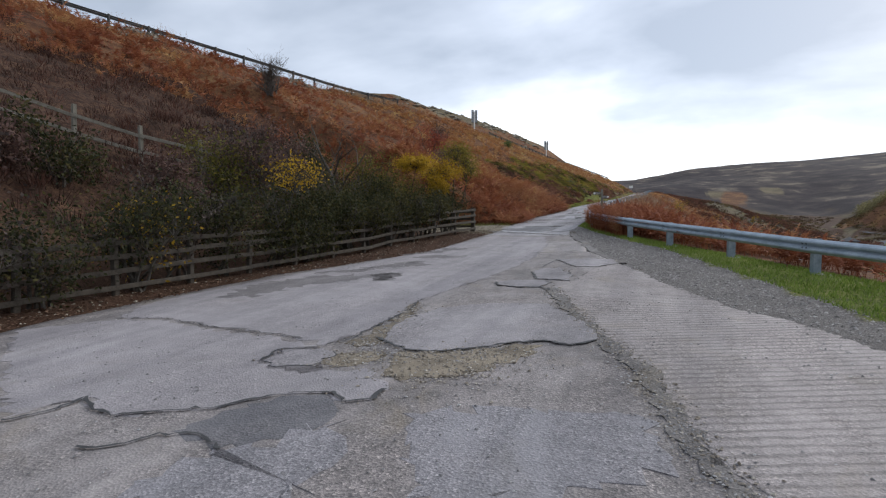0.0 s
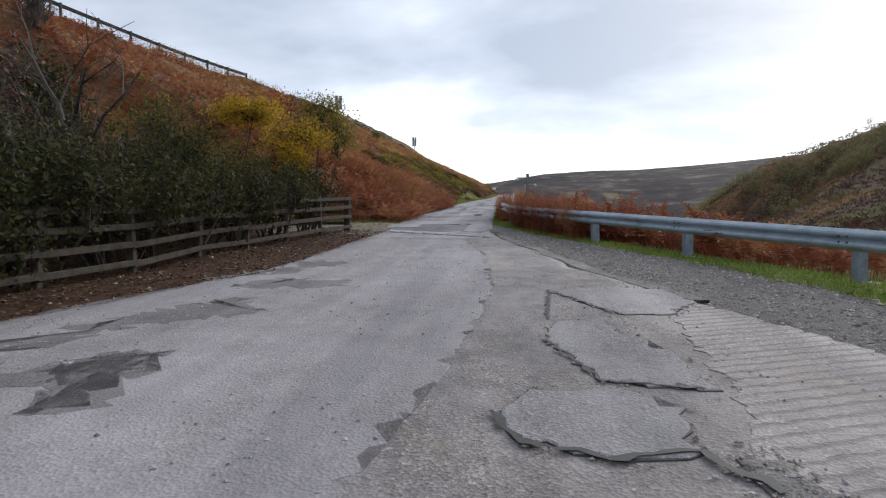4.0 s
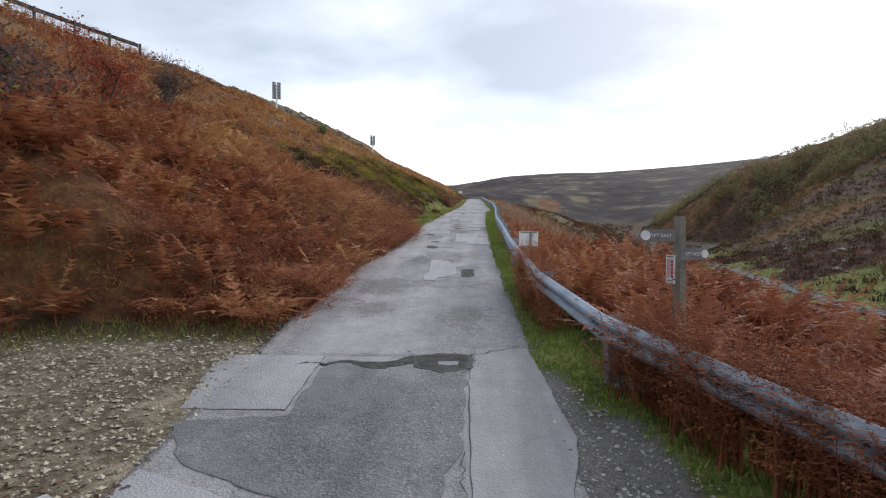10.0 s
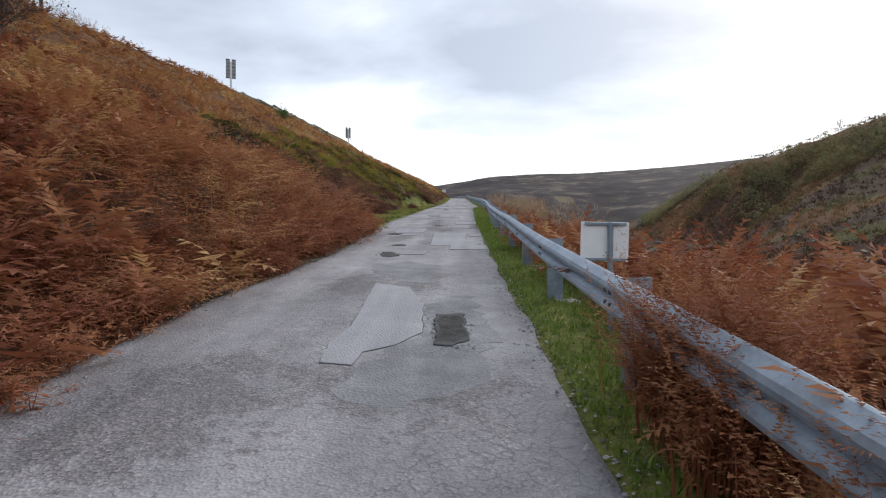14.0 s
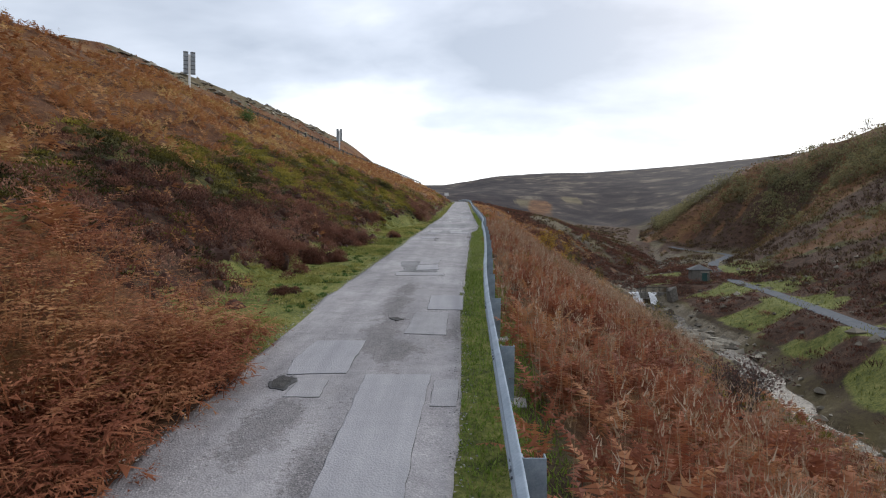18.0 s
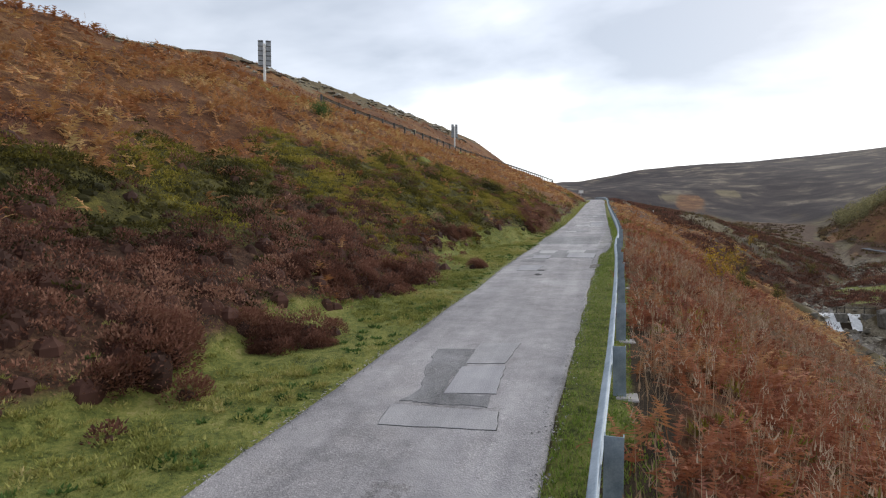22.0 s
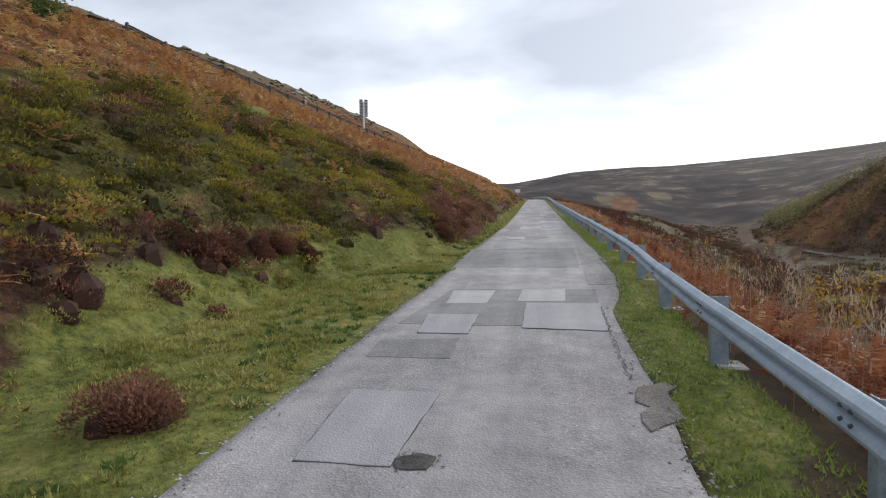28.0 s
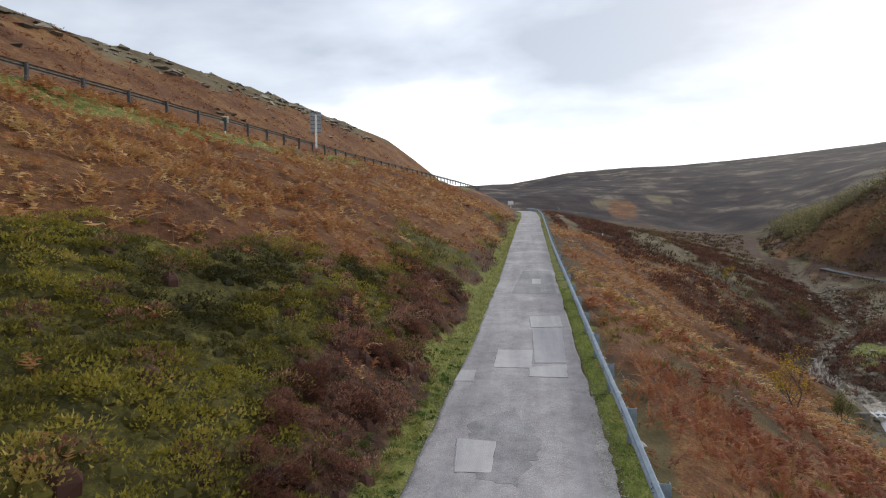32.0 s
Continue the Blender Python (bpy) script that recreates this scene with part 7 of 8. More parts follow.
for k, (xx, yy, hh, mat, n, sz, lab) in enumerate([
        (-12.2, 15.5, 4.0, M_PURPLE, 12, 0.045, "purple-brown leaved small tree in the thicket"),
        (-10.8, 20.2, 3.4, M_OLIVE, 9, 0.045, "olive-green hawthorn beside the fence's end"),
        (-15.2, 38.3, 3.0, M_REDLEAF, 11, 0.045, "red-leaved rowan on the bracken bank"),
        (-10.4, 8.8, 2.2, M_YELLOW, 2, 0.045, "orange-yellow leaved shrub low in the thicket")]):
    tree("autumn_tree", lab, (xx, yy), hh, mat, n, sz, 300 + k, 3, 0.75, 0.1, "tree", 0.2, lift=0.45 if hh > 4.1 else 0.25, slant=0.16 if hh > 4.4 else 0.0)
tree("bramble_bush", "low green bramble on the bracken slope", (-21.8, 88.2), 0.9, M_WEED, 9, 0.05, 410, 9, 1.3, 0.1, "shrub", 0.3, depth=2)
tree("bare_thorn_tree", "bare-branched thorn tree rising above the thicket", (-10.3, 17.6), 5.4, M_DARKLEAF, 0, 0.035, 401, 2, 0.6, 0.4, "tree", 0.12)
tree("bare_bush", "leafless grey-brown bush on the skyline bank", (-24.3, 31.7), 3.0, M_PURPLE, 0, 0.05, 402, 20, 0.75, 0.2, "shrub", 0.15, bark=M_TWIG)
tree("bare_bush", "leafless twiggy bush on the bracken slope", (-18.6, 47.9), 2.6, M_PURPLE, 3, 0.045, 403, 9, 0.6, 0.2, "shrub", 0.15, bark=M_TWIG)
tree("bare_bush", "leafless grey-brown thorn bush on the bank below the barrier", (6.2, 49.0), 3.6, M_PURPLE, 2, 0.045, 404, 9, 0.75, 0.2, "shrub", 0.15, bark=M_TWIG)
tree("bare_bush", "low leafless thorn bush among the bracken below the barrier", (3.4, 54.2), 1.9, M_PURPLE, 2, 0.04, 405, 8, 0.75, 0.2, "shrub", 0.15, bark=M_TWIG)
for k, (xx, yy, hh) in enumerate([(3.7, 85.8, 2.3), (36, 170, 3.2), (13.5, 88, 3.0), (12, 118, 3.2), (17.5, 124, 2.6), (20, 150, 3.4), (26, 172, 4.0), (16, 92, 2.2), (9.6, 104, 2.2)]):
    tree("young_birch", "slender yellow-green birch sapling on the outer bank", (xx, yy), hh, M_YELLOW if k % 3 == 0 else M_OLIVE, 5, 0.06, 500 + k, 2, 0.45, 0.2, "tree", 0.14, bark=M_TWIG)


# ---------------------------------------------------------------- loose stones and leaves
def stones(x, y, z, size, flat=0.6, sunk=False):
    """Angular stones: jittered octahedra half sunk in the ground."""
    n = len(x)
    o = np.array([(1, 0, 0), (-1, 0, 0), (0, 1, 0), (0, -1, 0), (0, 0, 1), (0, 0, -1)], float)
    a = RNG.uniform(0, 2 * np.pi, n)
    v = o[None] * RNG.uniform(0.6, 1.2, (n, 6, 1)) + RNG.normal(0, 0.16, (n, 6, 3))
    v[:, :, 2] *= flat
    c, s = np.cos(a)[:, None], np.sin(a)[:, None]
    vx, vy = v[:, :, 0] * c - v[:, :, 1] * s, v[:, :, 0] * s + v[:, :, 1] * c
    v = np.stack([vx, vy, v[:, :, 2]], -1) * size[:, None, None]
    v = v + np.stack([x, y, z + size * 0.12], 1)[:, None]
    f = np.array([(0, 2, 4), (2, 1, 4), (1, 3, 4), (3, 0, 4), (2, 0, 5), (1, 2, 5), (3, 1, 5), (0, 3, 5)])
    if sunk:
        f = f[:4]
    return v.reshape(-1, 3), (f[None] + (np.arange(n) * 6)[:, None, None]).reshape(-1, 3), np.repeat(RNG.random(n), 6)


def stone_mat(name, stops):
    m, nt, b, co = material(name, 0.9, 0, 0.25)
    n = noise_node(nt, 9, 4, 0.6, co)
    f = math_node(nt, "ADD", math_node(nt, "MULTIPLY", attr(nt, "tint"), 0.7), math_node(nt, "MULTIPLY", n, 0.4))
    nt.links.new(ramp_node(nt, f, stops), b.inputs["Base Color"])
    nt.links.new(bump_node(nt, n, 0.5, 0.02), b.inputs["Normal"])
    return m


M_LAYBY = stone_mat("buff_layby_stones", [(0.1, (0.12, 0.098, 0.068)), (0.5, (0.31, 0.265, 0.195)), (0.95, (0.54, 0.49, 0.40))])
M_CHIPS = stone_mat("grey_stone_chips", [(0.1, (0.06, 0.055, 0.053)), (0.45, (0.22, 0.205, 0.195)), (0.95, (0.52, 0.495, 0.47))])
M_GRIT = stone_mat("pale_grit_chips", [(0.1, (0.09, 0.088, 0.09)), (0.5, (0.26, 0.25, 0.25)), (0.95, (0.50, 0.49, 0.48))])
M_SPILL = stone_mat("tan_spilled_grit", [(0.1, (0.10, 0.083, 0.066)), (0.5, (0.25, 0.215, 0.175)), (0.95, (0.46, 0.42, 0.36))])
M_COBBLE = stone_mat("buff_loose_stones", [(0.1, (0.08, 0.064, 0.045)), (0.5, (0.19, 0.16, 0.12)), (0.95, (0.38, 0.34, 0.28))])
M_BOULDER = stone_mat("lichened_gritstone", [(0.1, (0.05, 0.043, 0.033)), (0.5, (0.15, 0.13, 0.10)), (0.95, (0.32, 0.29, 0.23))])
x, y = scatter(-3.6, 6, 4, 28.5, 300, lambda a, b: (a > RIGHT(b) - 0.25) * (a < GRAVEL(b) + 0.15))
v, f, t = stones(x, y, land(x, y), RNG.uniform(0.007, 0.02, len(x)) * RNG.choice([1, 1, 1, 1, 1, 1.9], len(x)), sunk=True)
stuff("loose_gravel", v, f, M_CHIPS, t, "loose grey stone chippings on the road's shoulder", "gravel")
gp = []
for edge, sgn in ((LEFT, -1), (RIGHT, 1)):
    y = RNG.uniform(26, 100, 5200)
    x = edge(y) + sgn * (RNG.normal(0.0, 0.10, len(y)))
    gp.append(stones(x, y, ROAD_Z(y) + 0.0, RNG.uniform(0.006, 0.022, len(y)), sunk=True))
for stone_line, side in (([(-1.9, 11.0), (-1.6, 10.0), (-0.6, 7.2), (0.1, 5.0), (0.5, 3.7)], 0.13), ([(-3.85, 9.0), (-3.5, 7.4), (-3.45, 6.3), (-2.9, 5.9), (-1.4, 6.5)], 0.16)):
    ax, ay = np.array(stone_line).T
    q = RNG.uniform(0, len(ax) - 1, 700)
    x = np.interp(q, np.arange(len(ax)), ax) + RNG.normal(0, side, len(q))
    y = np.interp(q, np.arange(len(ax)), ay) + RNG.normal(0, side, len(q))
    gp.append(stones(x, y, ROAD_Z(y) + 0.015, RNG.uniform(0.004, 0.02, len(q)), sunk=True))
x, y = scatter(-8.6, 2.2, 0.5, 24, 34, lambda a, b: (a > LEFT(b)) * (a < RIGHT(b)) * clumped(1.4, 171, 0.48, 0.6)(a, b))
gp.append(stones(x, y, ROAD_Z(y) + 0.012, RNG.uniform(0.005, 0.02, len(x)), sunk=True))
for kind, poly in PATCHES:
    if kind == "hole":
        cx, cy = np.mean([q[0] for q in poly]), np.mean([q[1] for q in poly])
        wide, deep = np.ptp([q[0] for q in poly]), np.ptp([q[1] for q in poly])
        n = int(30 + 260 * wide * deep)
        a, d = RNG.uniform(0, 2 * np.pi, n), RNG.normal(1.0, 0.25, n)
        x, y = cx + np.cos(a) * d * wide * 0.55, cy + np.sin(a) * d * deep * 0.55
        sv, sf, st = stones(x, y, ROAD_Z(y) + 0.008, RNG.uniform(0.005, 0.022, n), sunk=True)
        gp.append((sv, sf, st * 0.45))
spill = []
for kind, poly in PATCHES:
    if kind in ("sand", "seam", "band", "slab") and poly[0][1] < 24:
        for (xa, ya), (xb, yb) in zip(poly, poly[1:] + poly[:1]):
            n = int(math.hypot(xb - xa, yb - ya) * (120 if kind != "slab" else 45))
            q = RNG.random(n)
            x, y = xa + (xb - xa) * q + RNG.normal(0, 0.075, n), ya + (yb - ya) * q + RNG.normal(0, 0.075, n)
            spill.append(stones(x, y, ROAD_Z(y) + 0.014, RNG.uniform(0.004, 0.014, n) * RNG.choice([1, 1, 1, 1.8], n), sunk=True))
    if kind == "sand":
        px, py = np.array(poly).T
        n = int(np.ptp(px) * np.ptp(py) * 420)
        x, y = RNG.normal(px.mean(), np.ptp(px) * 0.27, n), RNG.normal(py.mean(), np.ptp(py) * 0.27, n)
        spill.append(stones(x, y, ROAD_Z(y) + 0.012, RNG.uniform(0.004, 0.016, n) * RNG.choice([1, 1, 1, 2.0], n), sunk=True))
v, f, t = join(spill)
stuff("spilled_grit", v, f, M_SPILL, t, "tan grit and small stones spilled over the broken tarmac", "gravel")
v, f, t = join(gp)
stuff("road_grit", v, f, M_GRIT, t, "fine grey grit lying along the tarmac edges", "gravel")
x, y = scatter(-13.5, -6.7, 24.3, 30.4, 190, lambda a, b: zones(a, b)["w_bed"] * (a < LEFT(b) + 0.4))
v, f, t = stones(x, y, land(x, y), RNG.uniform(0.01, 0.04, len(x)), sunk=True)
stuff("layby_stones", v, f, M_LAYBY, t, "buff loose stones spread over the lay-by", "stones")
x, y = scatter(-11.5, -6.8, -4, 26.3, 210, lambda a, b: (a < LEFT(b) + 0.35 * fbm(a, b, 1, 2, 3)) * (a > FENCE(b) - 1.2))
n = len(x)
a, s = RNG.uniform(0, 2 * np.pi, n), RNG.uniform(0.015, 0.04, n)
p = np.stack([x, y, np.maximum(land(x, y), np.where(x > LEFT(y), ROAD_Z(y), -99)) + 0.01], 1)
d1 = np.stack([np.cos(a), np.sin(a), RNG.uniform(-0.3, 0.5, n)], 1) * s[:, None]
d2 = np.stack([-np.sin(a), np.cos(a), RNG.uniform(-0.3, 0.3, n)], 1) * s[:, None] * 0.6
v = np.stack([p - d1, p - d2, p + d1, p + d2], 1).reshape(-1, 3)
v[:, 2] += 0.012
stuff("fallen_leaves", v, np.arange(4 * n).reshape(-1, 4), M_LITTER, np.repeat(RNG.random(n), 4), "brown fallen leaves along the fence's foot", "leaf litter")
x, y = scatter(-10.8, -6.9, 5, 27, 14, lambda a, b: (a < LEFT(b) + 0.2) * (a > FENCE(b)))
v, f, t = stones(x, y, land(x, y), RNG.uniform(0.015, 0.045, len(x)))
stuff("verge_stones", v, f, M_COBBLE, t, "small pale stones among the fallen leaves", "stones")

# stream bed and the gritstone edge above the upper road
sp = []
y = RNG.uniform(20, 215, 2600)
x = RIVER_X(y) + RNG.normal(0, 1, len(y)) * (RIVER_W(y) * 0.7 + smooth(138, 150, y) * 1.6) + smooth(138, 150, y) * 1.0
pool = smooth(77, 81, y) * smooth(102, 99, y)
keep = (np.abs(x - RIVER_X(y)) > RIVER_W(y) * 0.8) | (pool < RNG.random(len(y)) * 0.9)
x, y = x[keep], y[keep]
sp.append(stones(x, y, np.maximum(land(x, y), RIVER_Z(y) - 0.15), RNG.uniform(0.12, 0.5, len(y)) * RNG.choice([0.6, 1, 1.5], len(y)), 0.5))
y = RNG.uniform(101, 112, 90)
x = RIVER_X(y) + RNG.uniform(-0.9, 1.1, len(y)) * RIVER_W(y)
sp.append(stones(x, y, RIVER_Z(y) - 0.05, RNG.uniform(0.5, 1.1, len(y)), 0.28))
x, y = scatter(16, 60, 40, 200, 0.05)
sp.append(stones(x, y, land(x, y), RNG.uniform(0.2, 0.8, len(x)), 0.6))
v, f, t = join(sp)
stuff("stream_boulders", v, f, M_BOULDER, t, "grey-brown boulders lying in the stream bed", "boulders")
y = np.concatenate([RNG.normal(c, 5, 26) for c in (118, 140, 158, 181, 196, 215)])
x = CREST(y) + RNG.normal(4, 2.0, len(y))
s = RNG.uniform(0.5, 1.6, len(y))
sp = [stones(x, y, land(x, y) - s * 0.25, s, 0.5)]
y = RNG.uniform(30, 62, 2600)
x = UPPER(y) + RNG.uniform(0.2, 2.6, len(y))
keep = fbm(x, y, 7, 2, 181) > 0.52
sp.append(stones(x[keep], y[keep], land(x[keep], y[keep]), RNG.uniform(0.08, 0.3, keep.sum()), 0.7))
x, y = scatter(-62, -42, 90, 260, 0.05, clumped(9, 31, 0.52, 0.58))
sp.append(stones(x, y, land(x, y) - 0.2, RNG.uniform(0.4, 1.1, len(x)), 0.5))
v, f, t = join(sp)
stuff("gritstone_edge", v, f, M_BOULDER, t, "weathered gritstone blocks along the moor's edge", "rocks")

# ---------------------------------------------------------------- stream, weir and track
wy = np.concatenate([np.arange(-40, 133.4, 0.8), [133.5, 133.9, 134.3, 134.7, 135.0], np.arange(135.6, 161, 0.8)])
k = np.linspace(-1, 1, 9)
WX = RIVER_X(wy)[:, None] + k[None] * (RIVER_W(wy)[:, None] * np.interp(wy, [120, 150, 156], [0.85, 0.95, 0.42])[:, None])
WY = np.repeat(wy[:, None], 9, 1)
WZ = RIVER_Z(WY) + (fbm(WX, WY, 1.2, 3, 191) - 0.5) * 0.10
tagged(new("stream", mesh_from("stream", np.stack([WX.ravel(), WY.ravel(), WZ.ravel()], 1), grid_faces(9, len(wy)), M_WATER, smooth_shade=True)), "shallow peaty stream running over stones", "stream", kind="structure")


def white_water(y0, y1, x0, x1, name, label):
    th = thing(name, label, "waterfall")
    xs = np.linspace(x0, x1, 14)
    ys = np.linspace(y0, y1, 7)
    X, Y = np.meshgrid(xs, ys)
    Z = RIVER_Z(Y) + 0.10 + (vnoise(X * 3, Y * 1.3, 7) - 0.4) * 0.22
    part_me = mesh_from("fall", np.stack([X.ravel(), Y.ravel(), Z.ravel()], 1), grid_faces(14, 7), M_FOAM, smooth_shade=True)
    hang("fall", part_me, th)
    return th


white_water(132.2, 135.3, 25.0, 27.2, "waterfall", "white water falling over the low stone weir")
white_water(132.6, 135.2, 28.4, 30.0, "waterfall", "white water falling beside the weir's middle wall")
weir = thing("weir", "dark stone weir with timber rails across the stream", "weir", at=(27.6, 134.6, -4.6))
for k, (wx, ww) in enumerate(((-0.1, 1.3), (3.2, 1.8), (-3.6, 1.6))):
    for row in range(3):
        for c in range(2):
            part("block", box(ww / 2 - 0.03, 0.9, 0.72, 0.05, (0, 0, 0), warp=0.04, seed=k * 7 + row * 2 + c), M_STONE, weir, "", pose(wx + (c - 0.5) * ww / 2, 0.05 * row, row * 0.74 - 0.1))
for wx in (-0.5, 0.4, 2.6, 3.8):
    part("upright", box(0.12, 0.12, 1.0, 0.01), M_WOOD, weir, "", pose(wx, 0.3, 2.05))
beam((-0.6, 0.3, 2.8), (3.9, 0.3, 2.8), 0.1, 0.1, M_WOOD, "handrail", weir)
boulder = thing("leaning_slab", "tall leaning stone slab beside the weir", "boulder", at=(31.2, 131.5, float(land(31.2, 131.5)) - 0.2))
part("slab", box(1.6, 1.0, 2.4, 0.25, warp=0.15, seed=8), M_STONE, boulder, "", pose(0, 0, 0, 6, -14, 20))

ty = np.arange(-50, 236, 1.2)
k = np.linspace(-1, 1, 5)
TX = TRACK_X(ty)[:, None] + k[None] * 1.15
TY = np.repeat(ty[:, None], 5, 1)
TZ = TRACK_Z(TY) + 0.07
tagged(new("track", mesh_from("track", np.stack([TX.ravel(), TY.ravel(), TZ.ravel()], 1), grid_faces(5, len(ty)), M_TRACK, smooth_shade=True)), "narrow blue-grey tarmac track along the valley floor", "path", kind="structure")


# ---------------------------------------------------------------- stone hut by the weir
def stone_hut():
    hx, hy = 39.2, 140.6
    hut = thing("stone_hut", "small square gritstone hut with a slate pyramid roof", "hut", at=(hx, hy, -1.25), turn=-12)
    w, h = 2.9, 2.15
    for nm, sx, sy, px, py in (("wall", w, 0.35, 0, -w / 2), ("wall", w, 0.35, 0, w / 2), ("wall", 0.35, w - 0.36, -w / 2 + 0.17, 0), ("wall", 0.35, w - 0.36, w / 2 - 0.17, 0)):
        part(nm, box(sx, sy, h + 0.8, 0.02, (px, py, -0.8)), M_STONE, hut)
    # courses of stone on the two faces that show
    rngh = random.Random(5)
    for row in range(6):
        xx = -w / 2
        while xx < w / 2 - 0.15:
            ln = min(rngh.uniform(0.35, 0.65), w / 2 - xx)
            if not (0.1 < xx + ln / 2 < 1.15 and row < 5):
                part("stone", box(ln - 0.02, 0.06, 0.33, 0.012), M_STONE, hut, "", pose(xx + ln / 2, -w / 2 - 0.18, row * 0.355))
            xx += ln
    part("door", box(0.85, 0.08, 1.72, 0.01), M_GREEN_PAINT, hut, "dark green boarded door", pose(0.62, -w / 2 - 0.19, 0.02))
    part("lintel", box(1.3, 0.12, 0.22, 0.015), M_PALE_STONE, hut, "", pose(0.62, -w / 2 - 0.20, 1.76))
    part("eaves", box(w + 0.7, w + 0.7, 0.12, 0.02), M_SLATE, hut, "", pose(0, 0, h))
    bm = bmesh.new()
    bmesh.ops.create_cone(bm, cap_ends=True, segments=4, radius1=(w + 0.66) * 0.707, radius2=0.25, depth=0.85)
    part("roof", bm, M_SLATE, hut, "grey slate pyramid roof", pose(0, 0, h + 0.54, 0, 0, 45))
    return hut


stone_hut()


# ---------------------------------------------------------------- signs
def words(text, size, mat, parent, m, name="lettering"):
    cu = bpy.data.curves.new("words", "FONT")
    cu.body, cu.size, cu.align_x, cu.align_y, cu.extrude = text, size, "CENTER", "CENTER", 0.001
    tmp = new("words", cu)
    me = bpy.data.meshes.new_from_object(tmp)
    bpy.data.objects.remove(tmp)
    me.materials.clear()
    me.materials.append(mat)
    return hang(name, me, parent, "", m)


def finger(parent, length, high, m, tip=0.07):
    bm = bmesh.new()
    ring = [(0, -high / 2), (length - tip, -high / 2), (length, 0), (length - tip, high / 2), (0, high / 2)]
    a = [bm.verts.new((-x, -0.014, z)) for x, z in ring]
    b = [bm.verts.new((-x, 0.014, z)) for x, z in ring]
    bm.faces.new(a)
    bm.faces.new(b[::-1])
    for i in range(5):
        bm.faces.new((a[i], b[i], b[(i + 1) % 5], a[(i + 1) % 5]))
    bmesh.ops.recalc_face_normals(bm, faces=bm.faces[:])
    return part("finger_board", bm, M_BROWN_SIGN, parent, "grey-brown pointed direction board", m)


def disc(radius, depth, mat, parent, name, m, label=""):
    bm = bmesh.new()
    bmesh.ops.create_cone(bm, cap_ends=True, segments=20, radius1=radius, radius2=radius, depth=depth)
    return part(name, bm, mat, parent, label, m)


def waymarker():
    px, py = -2.28, 28.12
    gz = float(ROAD_Z(py)) - 0.25
    th = thing("fingerpost", "wooden fingerpost with two direction boards in the bracken", "signpost", at=(px, py, gz), turn=-6)
    bm = box(0.145, 0.145, 2.12, 0.008, (0, 0, -0.05), warp=0.004)
    for v in bm.verts:
        if v.co.z > 2.0:
            v.co.x *= 0.55
            v.co.y *= 0.55
            v.co.z += 0.05
    for v in bm.verts:
        if v.co.z < 0:
            v.co.z -= 0.4
    part("post", bm, M_POST_WOOD, th, "green-grey weathered square post", pose(0.02, 0.03, 0, 0.8, -1.0, 38))
    fb = finger(th, 0.36, 0.125, pose(-0.05, -0.086, 1.93))
    words("TPT EAST", 0.047, M_WHITE, fb, pose(-0.135, -0.017, -0.002, 90, 0, 0))
    disc(0.048, 0.006, M_WHITE, fb, "emblem", pose(-0.285, -0.018, 0, 90, 0, 0), "white round emblem")
    fb2 = finger(th, 0.36, 0.125, pose(0.0, -0.06, 1.745, 0, 0, 208))
    words("TPT WEST", 0.047, M_WHITE, fb2, pose(-0.16, 0.017, -0.002, 90, 0, 180))
    disc(0.042, 0.006, M_WHITE, fb2, "emblem", pose(-0.30, 0.018, 0, 90, 0, 0), "white round emblem")
    nt_ = part("notice", box(0.20, 0.006, 0.285, 0.0), M_WHITE, th, "white notice with red printing", pose(-0.079, -0.03, 1.45, 0, 0, -80))
    for k in range(5):
        part("bar", box(0.055, 0.003, 0.03), M_RED, nt_, "", pose(0.045, -0.005, 0.06 + 0.036 * k))
    part("picture", box(0.06, 0.003, 0.19), M_RED_PALE, nt_, "", pose(-0.04, -0.005, 0.055))
    part("strip", box(0.15, 0.003, 0.012), M_BROWN_SIGN, nt_, "", pose(0, -0.005, 0.262))
    part("strip", box(0.13, 0.003, 0.010), M_BROWN_SIGN, nt_, "", pose(0, -0.005, 0.022))


waymarker()


def white_board():
    th = thing("white_sign", "back of a small white sign behind the barrier", "sign", at=(-2.86, 36.78, float(ROAD_Z(36.78)) - 0.3), turn=3)
    part("pole", box(0.05, 0.05, 1.36, 0.01, (0.0, 0, 0)), M_POST_STEEL, th, "", pose(0.05, -0.035, 0))
    bd = part("board", box(0.49, 0.012, 0.40, 0.003), M_SHEET, th, "weathered white sheet", pose(0, 0, 0.96, 0, 1, 0))
    part("batten", box(0.42, 0.025, 0.03, 0.004), M_POST_STEEL, bd, "", pose(0, -0.02, 0.365))
    part("batten", box(0.42, 0.025, 0.03, 0.004), M_POST_STEEL, bd, "", pose(0, -0.02, 0.005))


white_board()


def road_sign(px, py, gz, turn):
    th = thing("road_sign", "tall back of a two-column road sign on a white pole", "road sign", "road signs on the upper road", at=(px, py, gz), turn=turn)
    part("pole", box(0.20, 0.16, 3.3, 0.02, (0, 0, -0.4)), M_WHITE, th, "")
    for s in (-1, 1):
        pn = part("panel", box(0.42, 0.03, 2.1, 0.004), M_SIGN_BACK, th, "grey ribbed sign panel", pose(s * 0.30, 0.10, 1.1))
        for k in range(6):
            part("rib", box(0.42, 0.04, 0.05, 0.005), M_OLD_STEEL, pn, "", pose(0, -0.035, 0.06 + 0.385 * k))
    return th


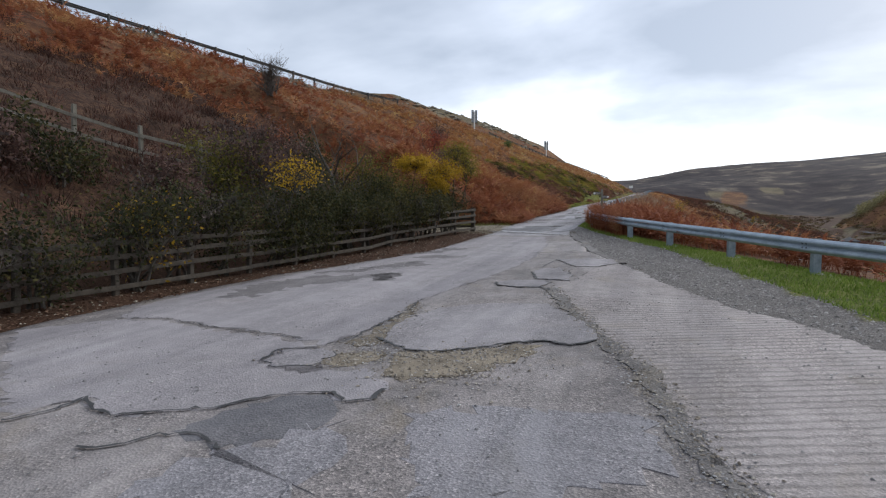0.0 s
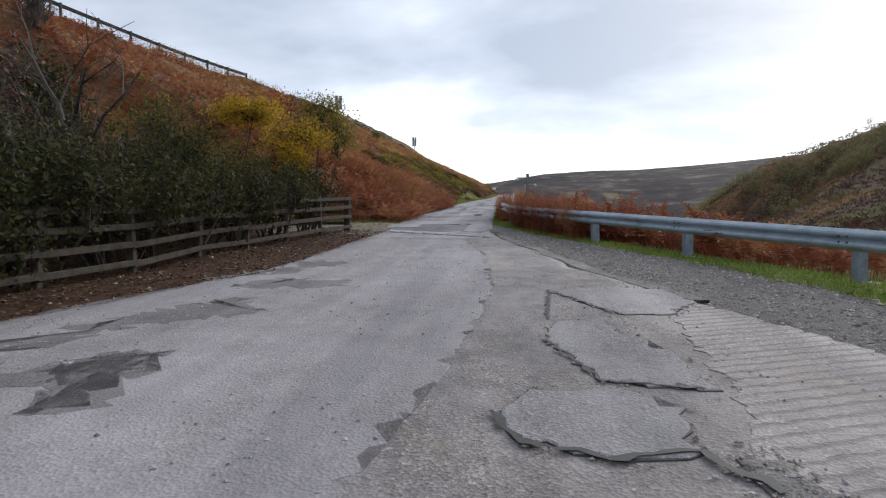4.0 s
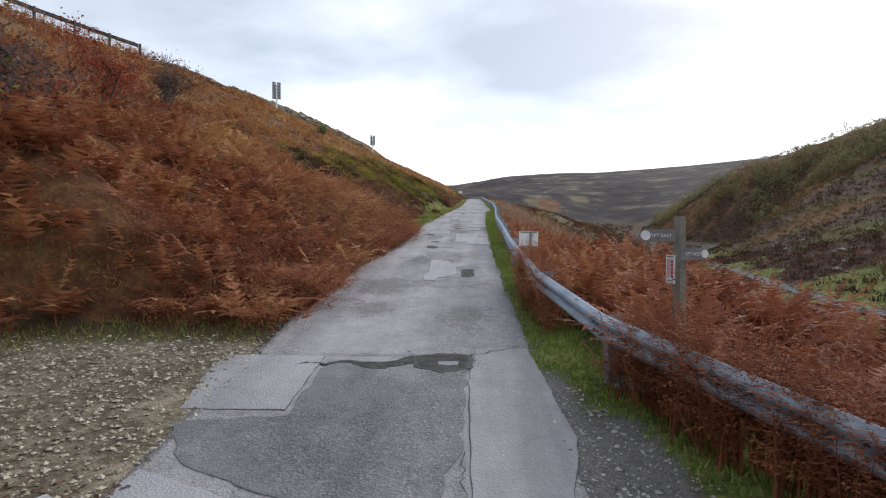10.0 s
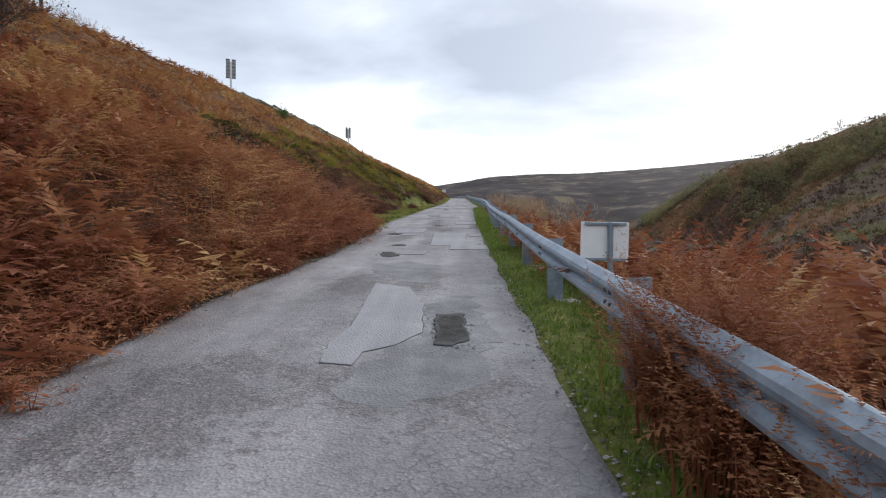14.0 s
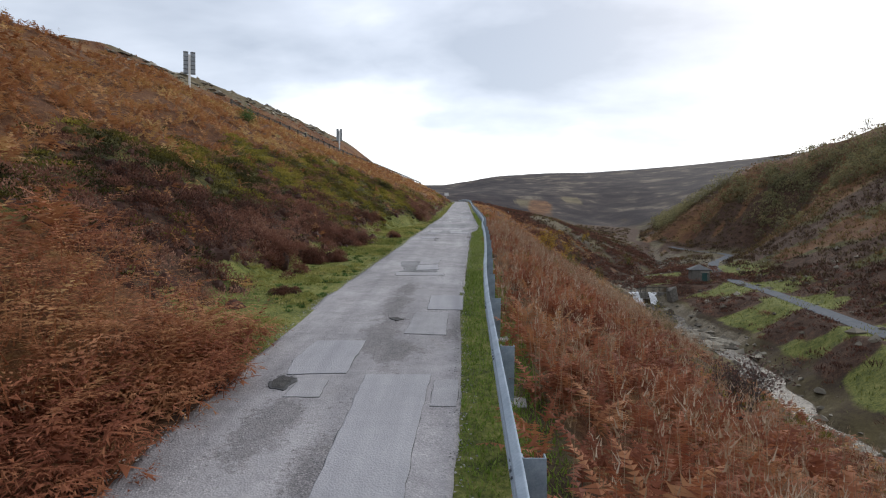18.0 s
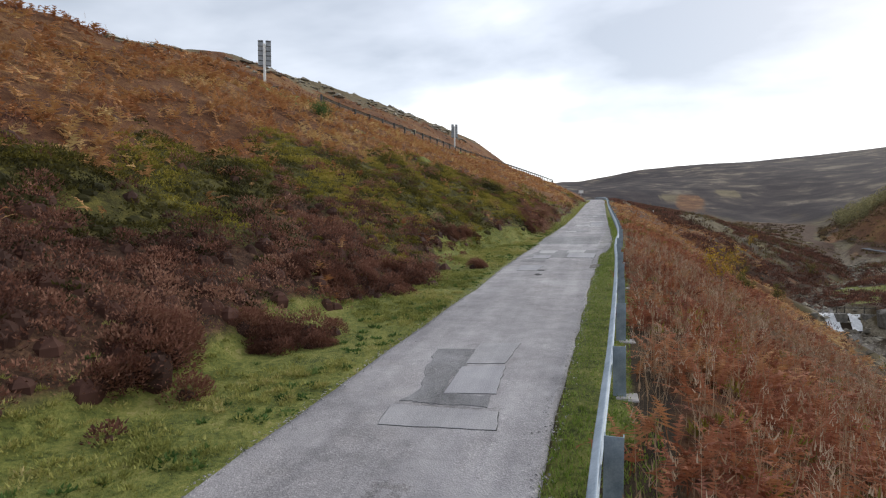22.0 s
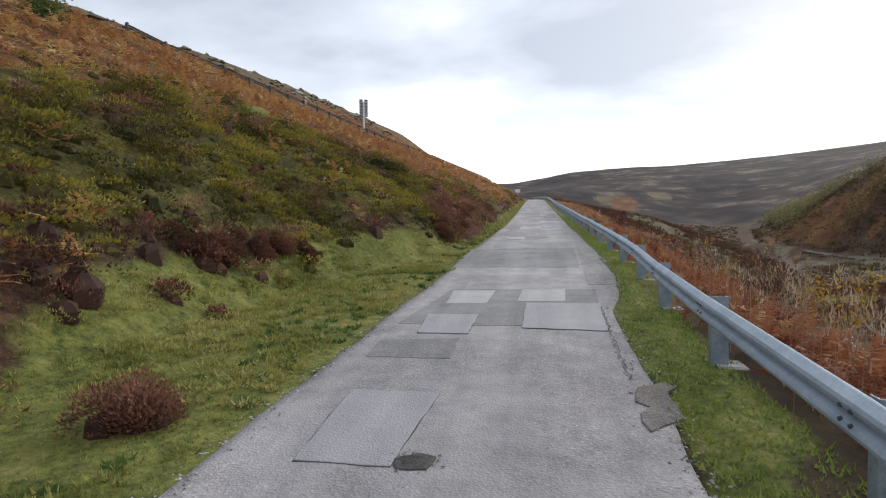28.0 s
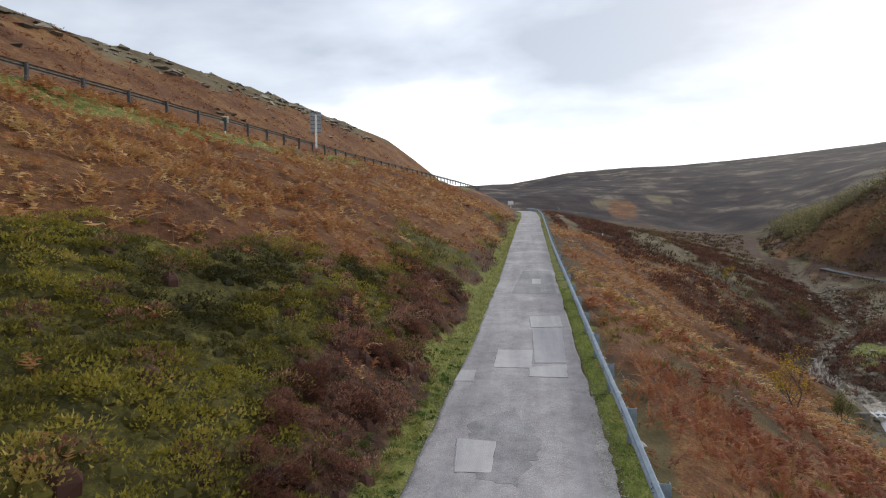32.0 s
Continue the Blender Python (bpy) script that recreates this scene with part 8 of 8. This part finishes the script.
road_sign(-28.45, 91.4, 20.35, 25)
road_sign(-24.1, 136.1, 22.0, 25)
mk = thing("marker_post", "short white marker post on the bank", "marker post", at=(8.4, 175.1, float(land(8.4, 175.1))))
part("post", box(0.16, 0.16, 1.0, 0.03, (0, 0, -0.1)), M_WHITE, mk)
bd = thing("small_notice", "small pale board on the upper barrier", "sign", at=(float(UPPER(123.6)) + 0.2, 123.6, float(UPPER_Z(123.6)) + 0.2))
part("post", box(0.08, 0.08, 1.2, 0.01, (0, 0, -0.4)), M_WHITE, bd)
part("board", box(0.7, 0.04, 0.5, 0.01), M_PALE_BOARD, bd, "pale yellow-white board", pose(0, -0.06, 0.75))
bd = thing("small_notice", "white board where the road bends at the top", "sign", at=(-7.6, 228, float(land(-7.6, 228))))
part("post", box(0.08, 0.08, 1.6, 0.01, (0, 0, -0.2)), M_WHITE, bd)
part("board", box(1.4, 0.04, 0.9, 0.01), M_WHITE, bd, "", pose(0, -0.06, 0.9))

# ---------------------------------------------------------------- woods and scrub on the far hillside
def leaf_heap(cx, cy, cz, rad, per, size, tint):
    n = len(cx)
    d = RNG.normal(0, 1, (n, per, 3))
    d /= np.linalg.norm(d, axis=2)[:, :, None]
    d *= RNG.uniform(0.35, 1.0, (n, per, 1)) ** 0.5
    c = np.stack([cx, cy, cz], 1)[:, None] + d * rad[:, None, None] * np.array([1, 1, 1.15])
    a, b = RNG.normal(0, 1, (n, per, 3)), RNG.normal(0, 1, (n, per, 3))
    s = size * RNG.uniform(0.5, 1.2, (n, per, 1))
    a = a / np.linalg.norm(a, axis=2)[:, :, None] * s
    b = b / np.linalg.norm(b, axis=2)[:, :, None] * s * 0.7
    v = np.stack([c - a, c - b, c + a, c + b], 2).reshape(-1, 3)
    # upper leaves paler, lower ones darker: top light painted into the tint
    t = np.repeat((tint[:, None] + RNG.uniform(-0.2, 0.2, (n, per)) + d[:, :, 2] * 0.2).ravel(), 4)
    return v, np.arange(len(v)).reshape(-1, 4), t


wx_, wy_ = [], []
while len(wx_) < 460:
    a, b = RNG.uniform(70, 124), RNG.uniform(165, 352)
    band = smooth(86, 97, a + (b - 200) * 0.03) * smooth(122, 112, a)
    if fbm(a, b, 17, 3, 201) + 0.30 * band + RNG.uniform(-0.08, 0.08) > 0.66 and TRACK_X(b) + 10 < a < HILL_X(b) - 7:
        wx_.append(a)
        wy_.append(b)
wx_, wy_ = np.array(wx_), np.array(wy_)
r = RNG.uniform(1.1, 3.2, len(wx_))
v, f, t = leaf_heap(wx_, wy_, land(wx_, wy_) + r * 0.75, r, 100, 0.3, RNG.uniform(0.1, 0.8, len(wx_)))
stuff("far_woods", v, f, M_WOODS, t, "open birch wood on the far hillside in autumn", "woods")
x, y = scatter(32, 150, 20, 320, 0.34, lambda a, b: (a > TRACK_X(b) + 3) * (a < HILL_X(b) + 15))
r = RNG.uniform(0.5, 1.3, len(x))
grown = zones(x, y)
hue = 0.18 * grown["w_heather"] + 0.5 * grown["w_bilberry"] + 0.82 * grown["w_bracken"] + 0.25 * (fbm(x, y, 12, 3, 232) - 0.5)
v, f, t = sprigs(x, y, land(x, y) - 0.1, r, r * 0.6, 13, 0.5, 0.12, hue + RNG.uniform(-0.12, 0.12, len(x)))
stuff("hillside_scrub", v, f, M_SCRUB, t, "heather, bilberry and gorse scrub on the far hillside", "scrub")
x, y = scatter(8, 100, 165, 345, 0.13, lambda a, b: (a > RAIL(b) + 6) * (np.abs(a - TRACK_X(b)) > 2.5) * (np.abs(a - RIVER_X(b)) > RIVER_W(b)))
r = RNG.uniform(0.5, 1.5, len(x))
v, f, t = sprigs(x, y, land(x, y) - 0.1, r, r * 0.5, 20, 0.5, 0.10, np.clip(fbm(x, y, 14, 3, 231) * 1.6 - 0.4, 0, 1) + RNG.uniform(-0.15, 0.15, len(x)))
stuff("valley_head_scrub", v, f, M_SCRUB, t, "brown heather and bracken scrub at the head of the valley", "scrub")
for k in range(6):
    yy = 130 + 19 * k + hedge.uniform(-3, 3)
    tree("skyline_tree", "small windswept tree on the hill's skyline", (float(HILL_X(yy)) + hedge.uniform(-6, 3), yy), hedge.uniform(2.0, 3.6), M_WOODS, 3, 0.18, 700 + k, 2, 0.6, 0.1, "tree", 0.35, depth=2)
x, y = scatter(14, 48, 40, 170, 0.05, lambda a, b: (np.abs(a - TRACK_X(b)) > 3) * (np.abs(a - RIVER_X(b)) > RIVER_W(b) + 1))
r = RNG.uniform(0.4, 1.1, len(x))
v, f, t = sprigs(x, y, land(x, y), r, r * 0.8, 60, 0.35, 0.03, RNG.uniform(0.1, 0.9, len(x)))
stuff("valley_scrub", v, f, M_HEATHER, t, "dark heather clumps on the valley floor", "scrub")
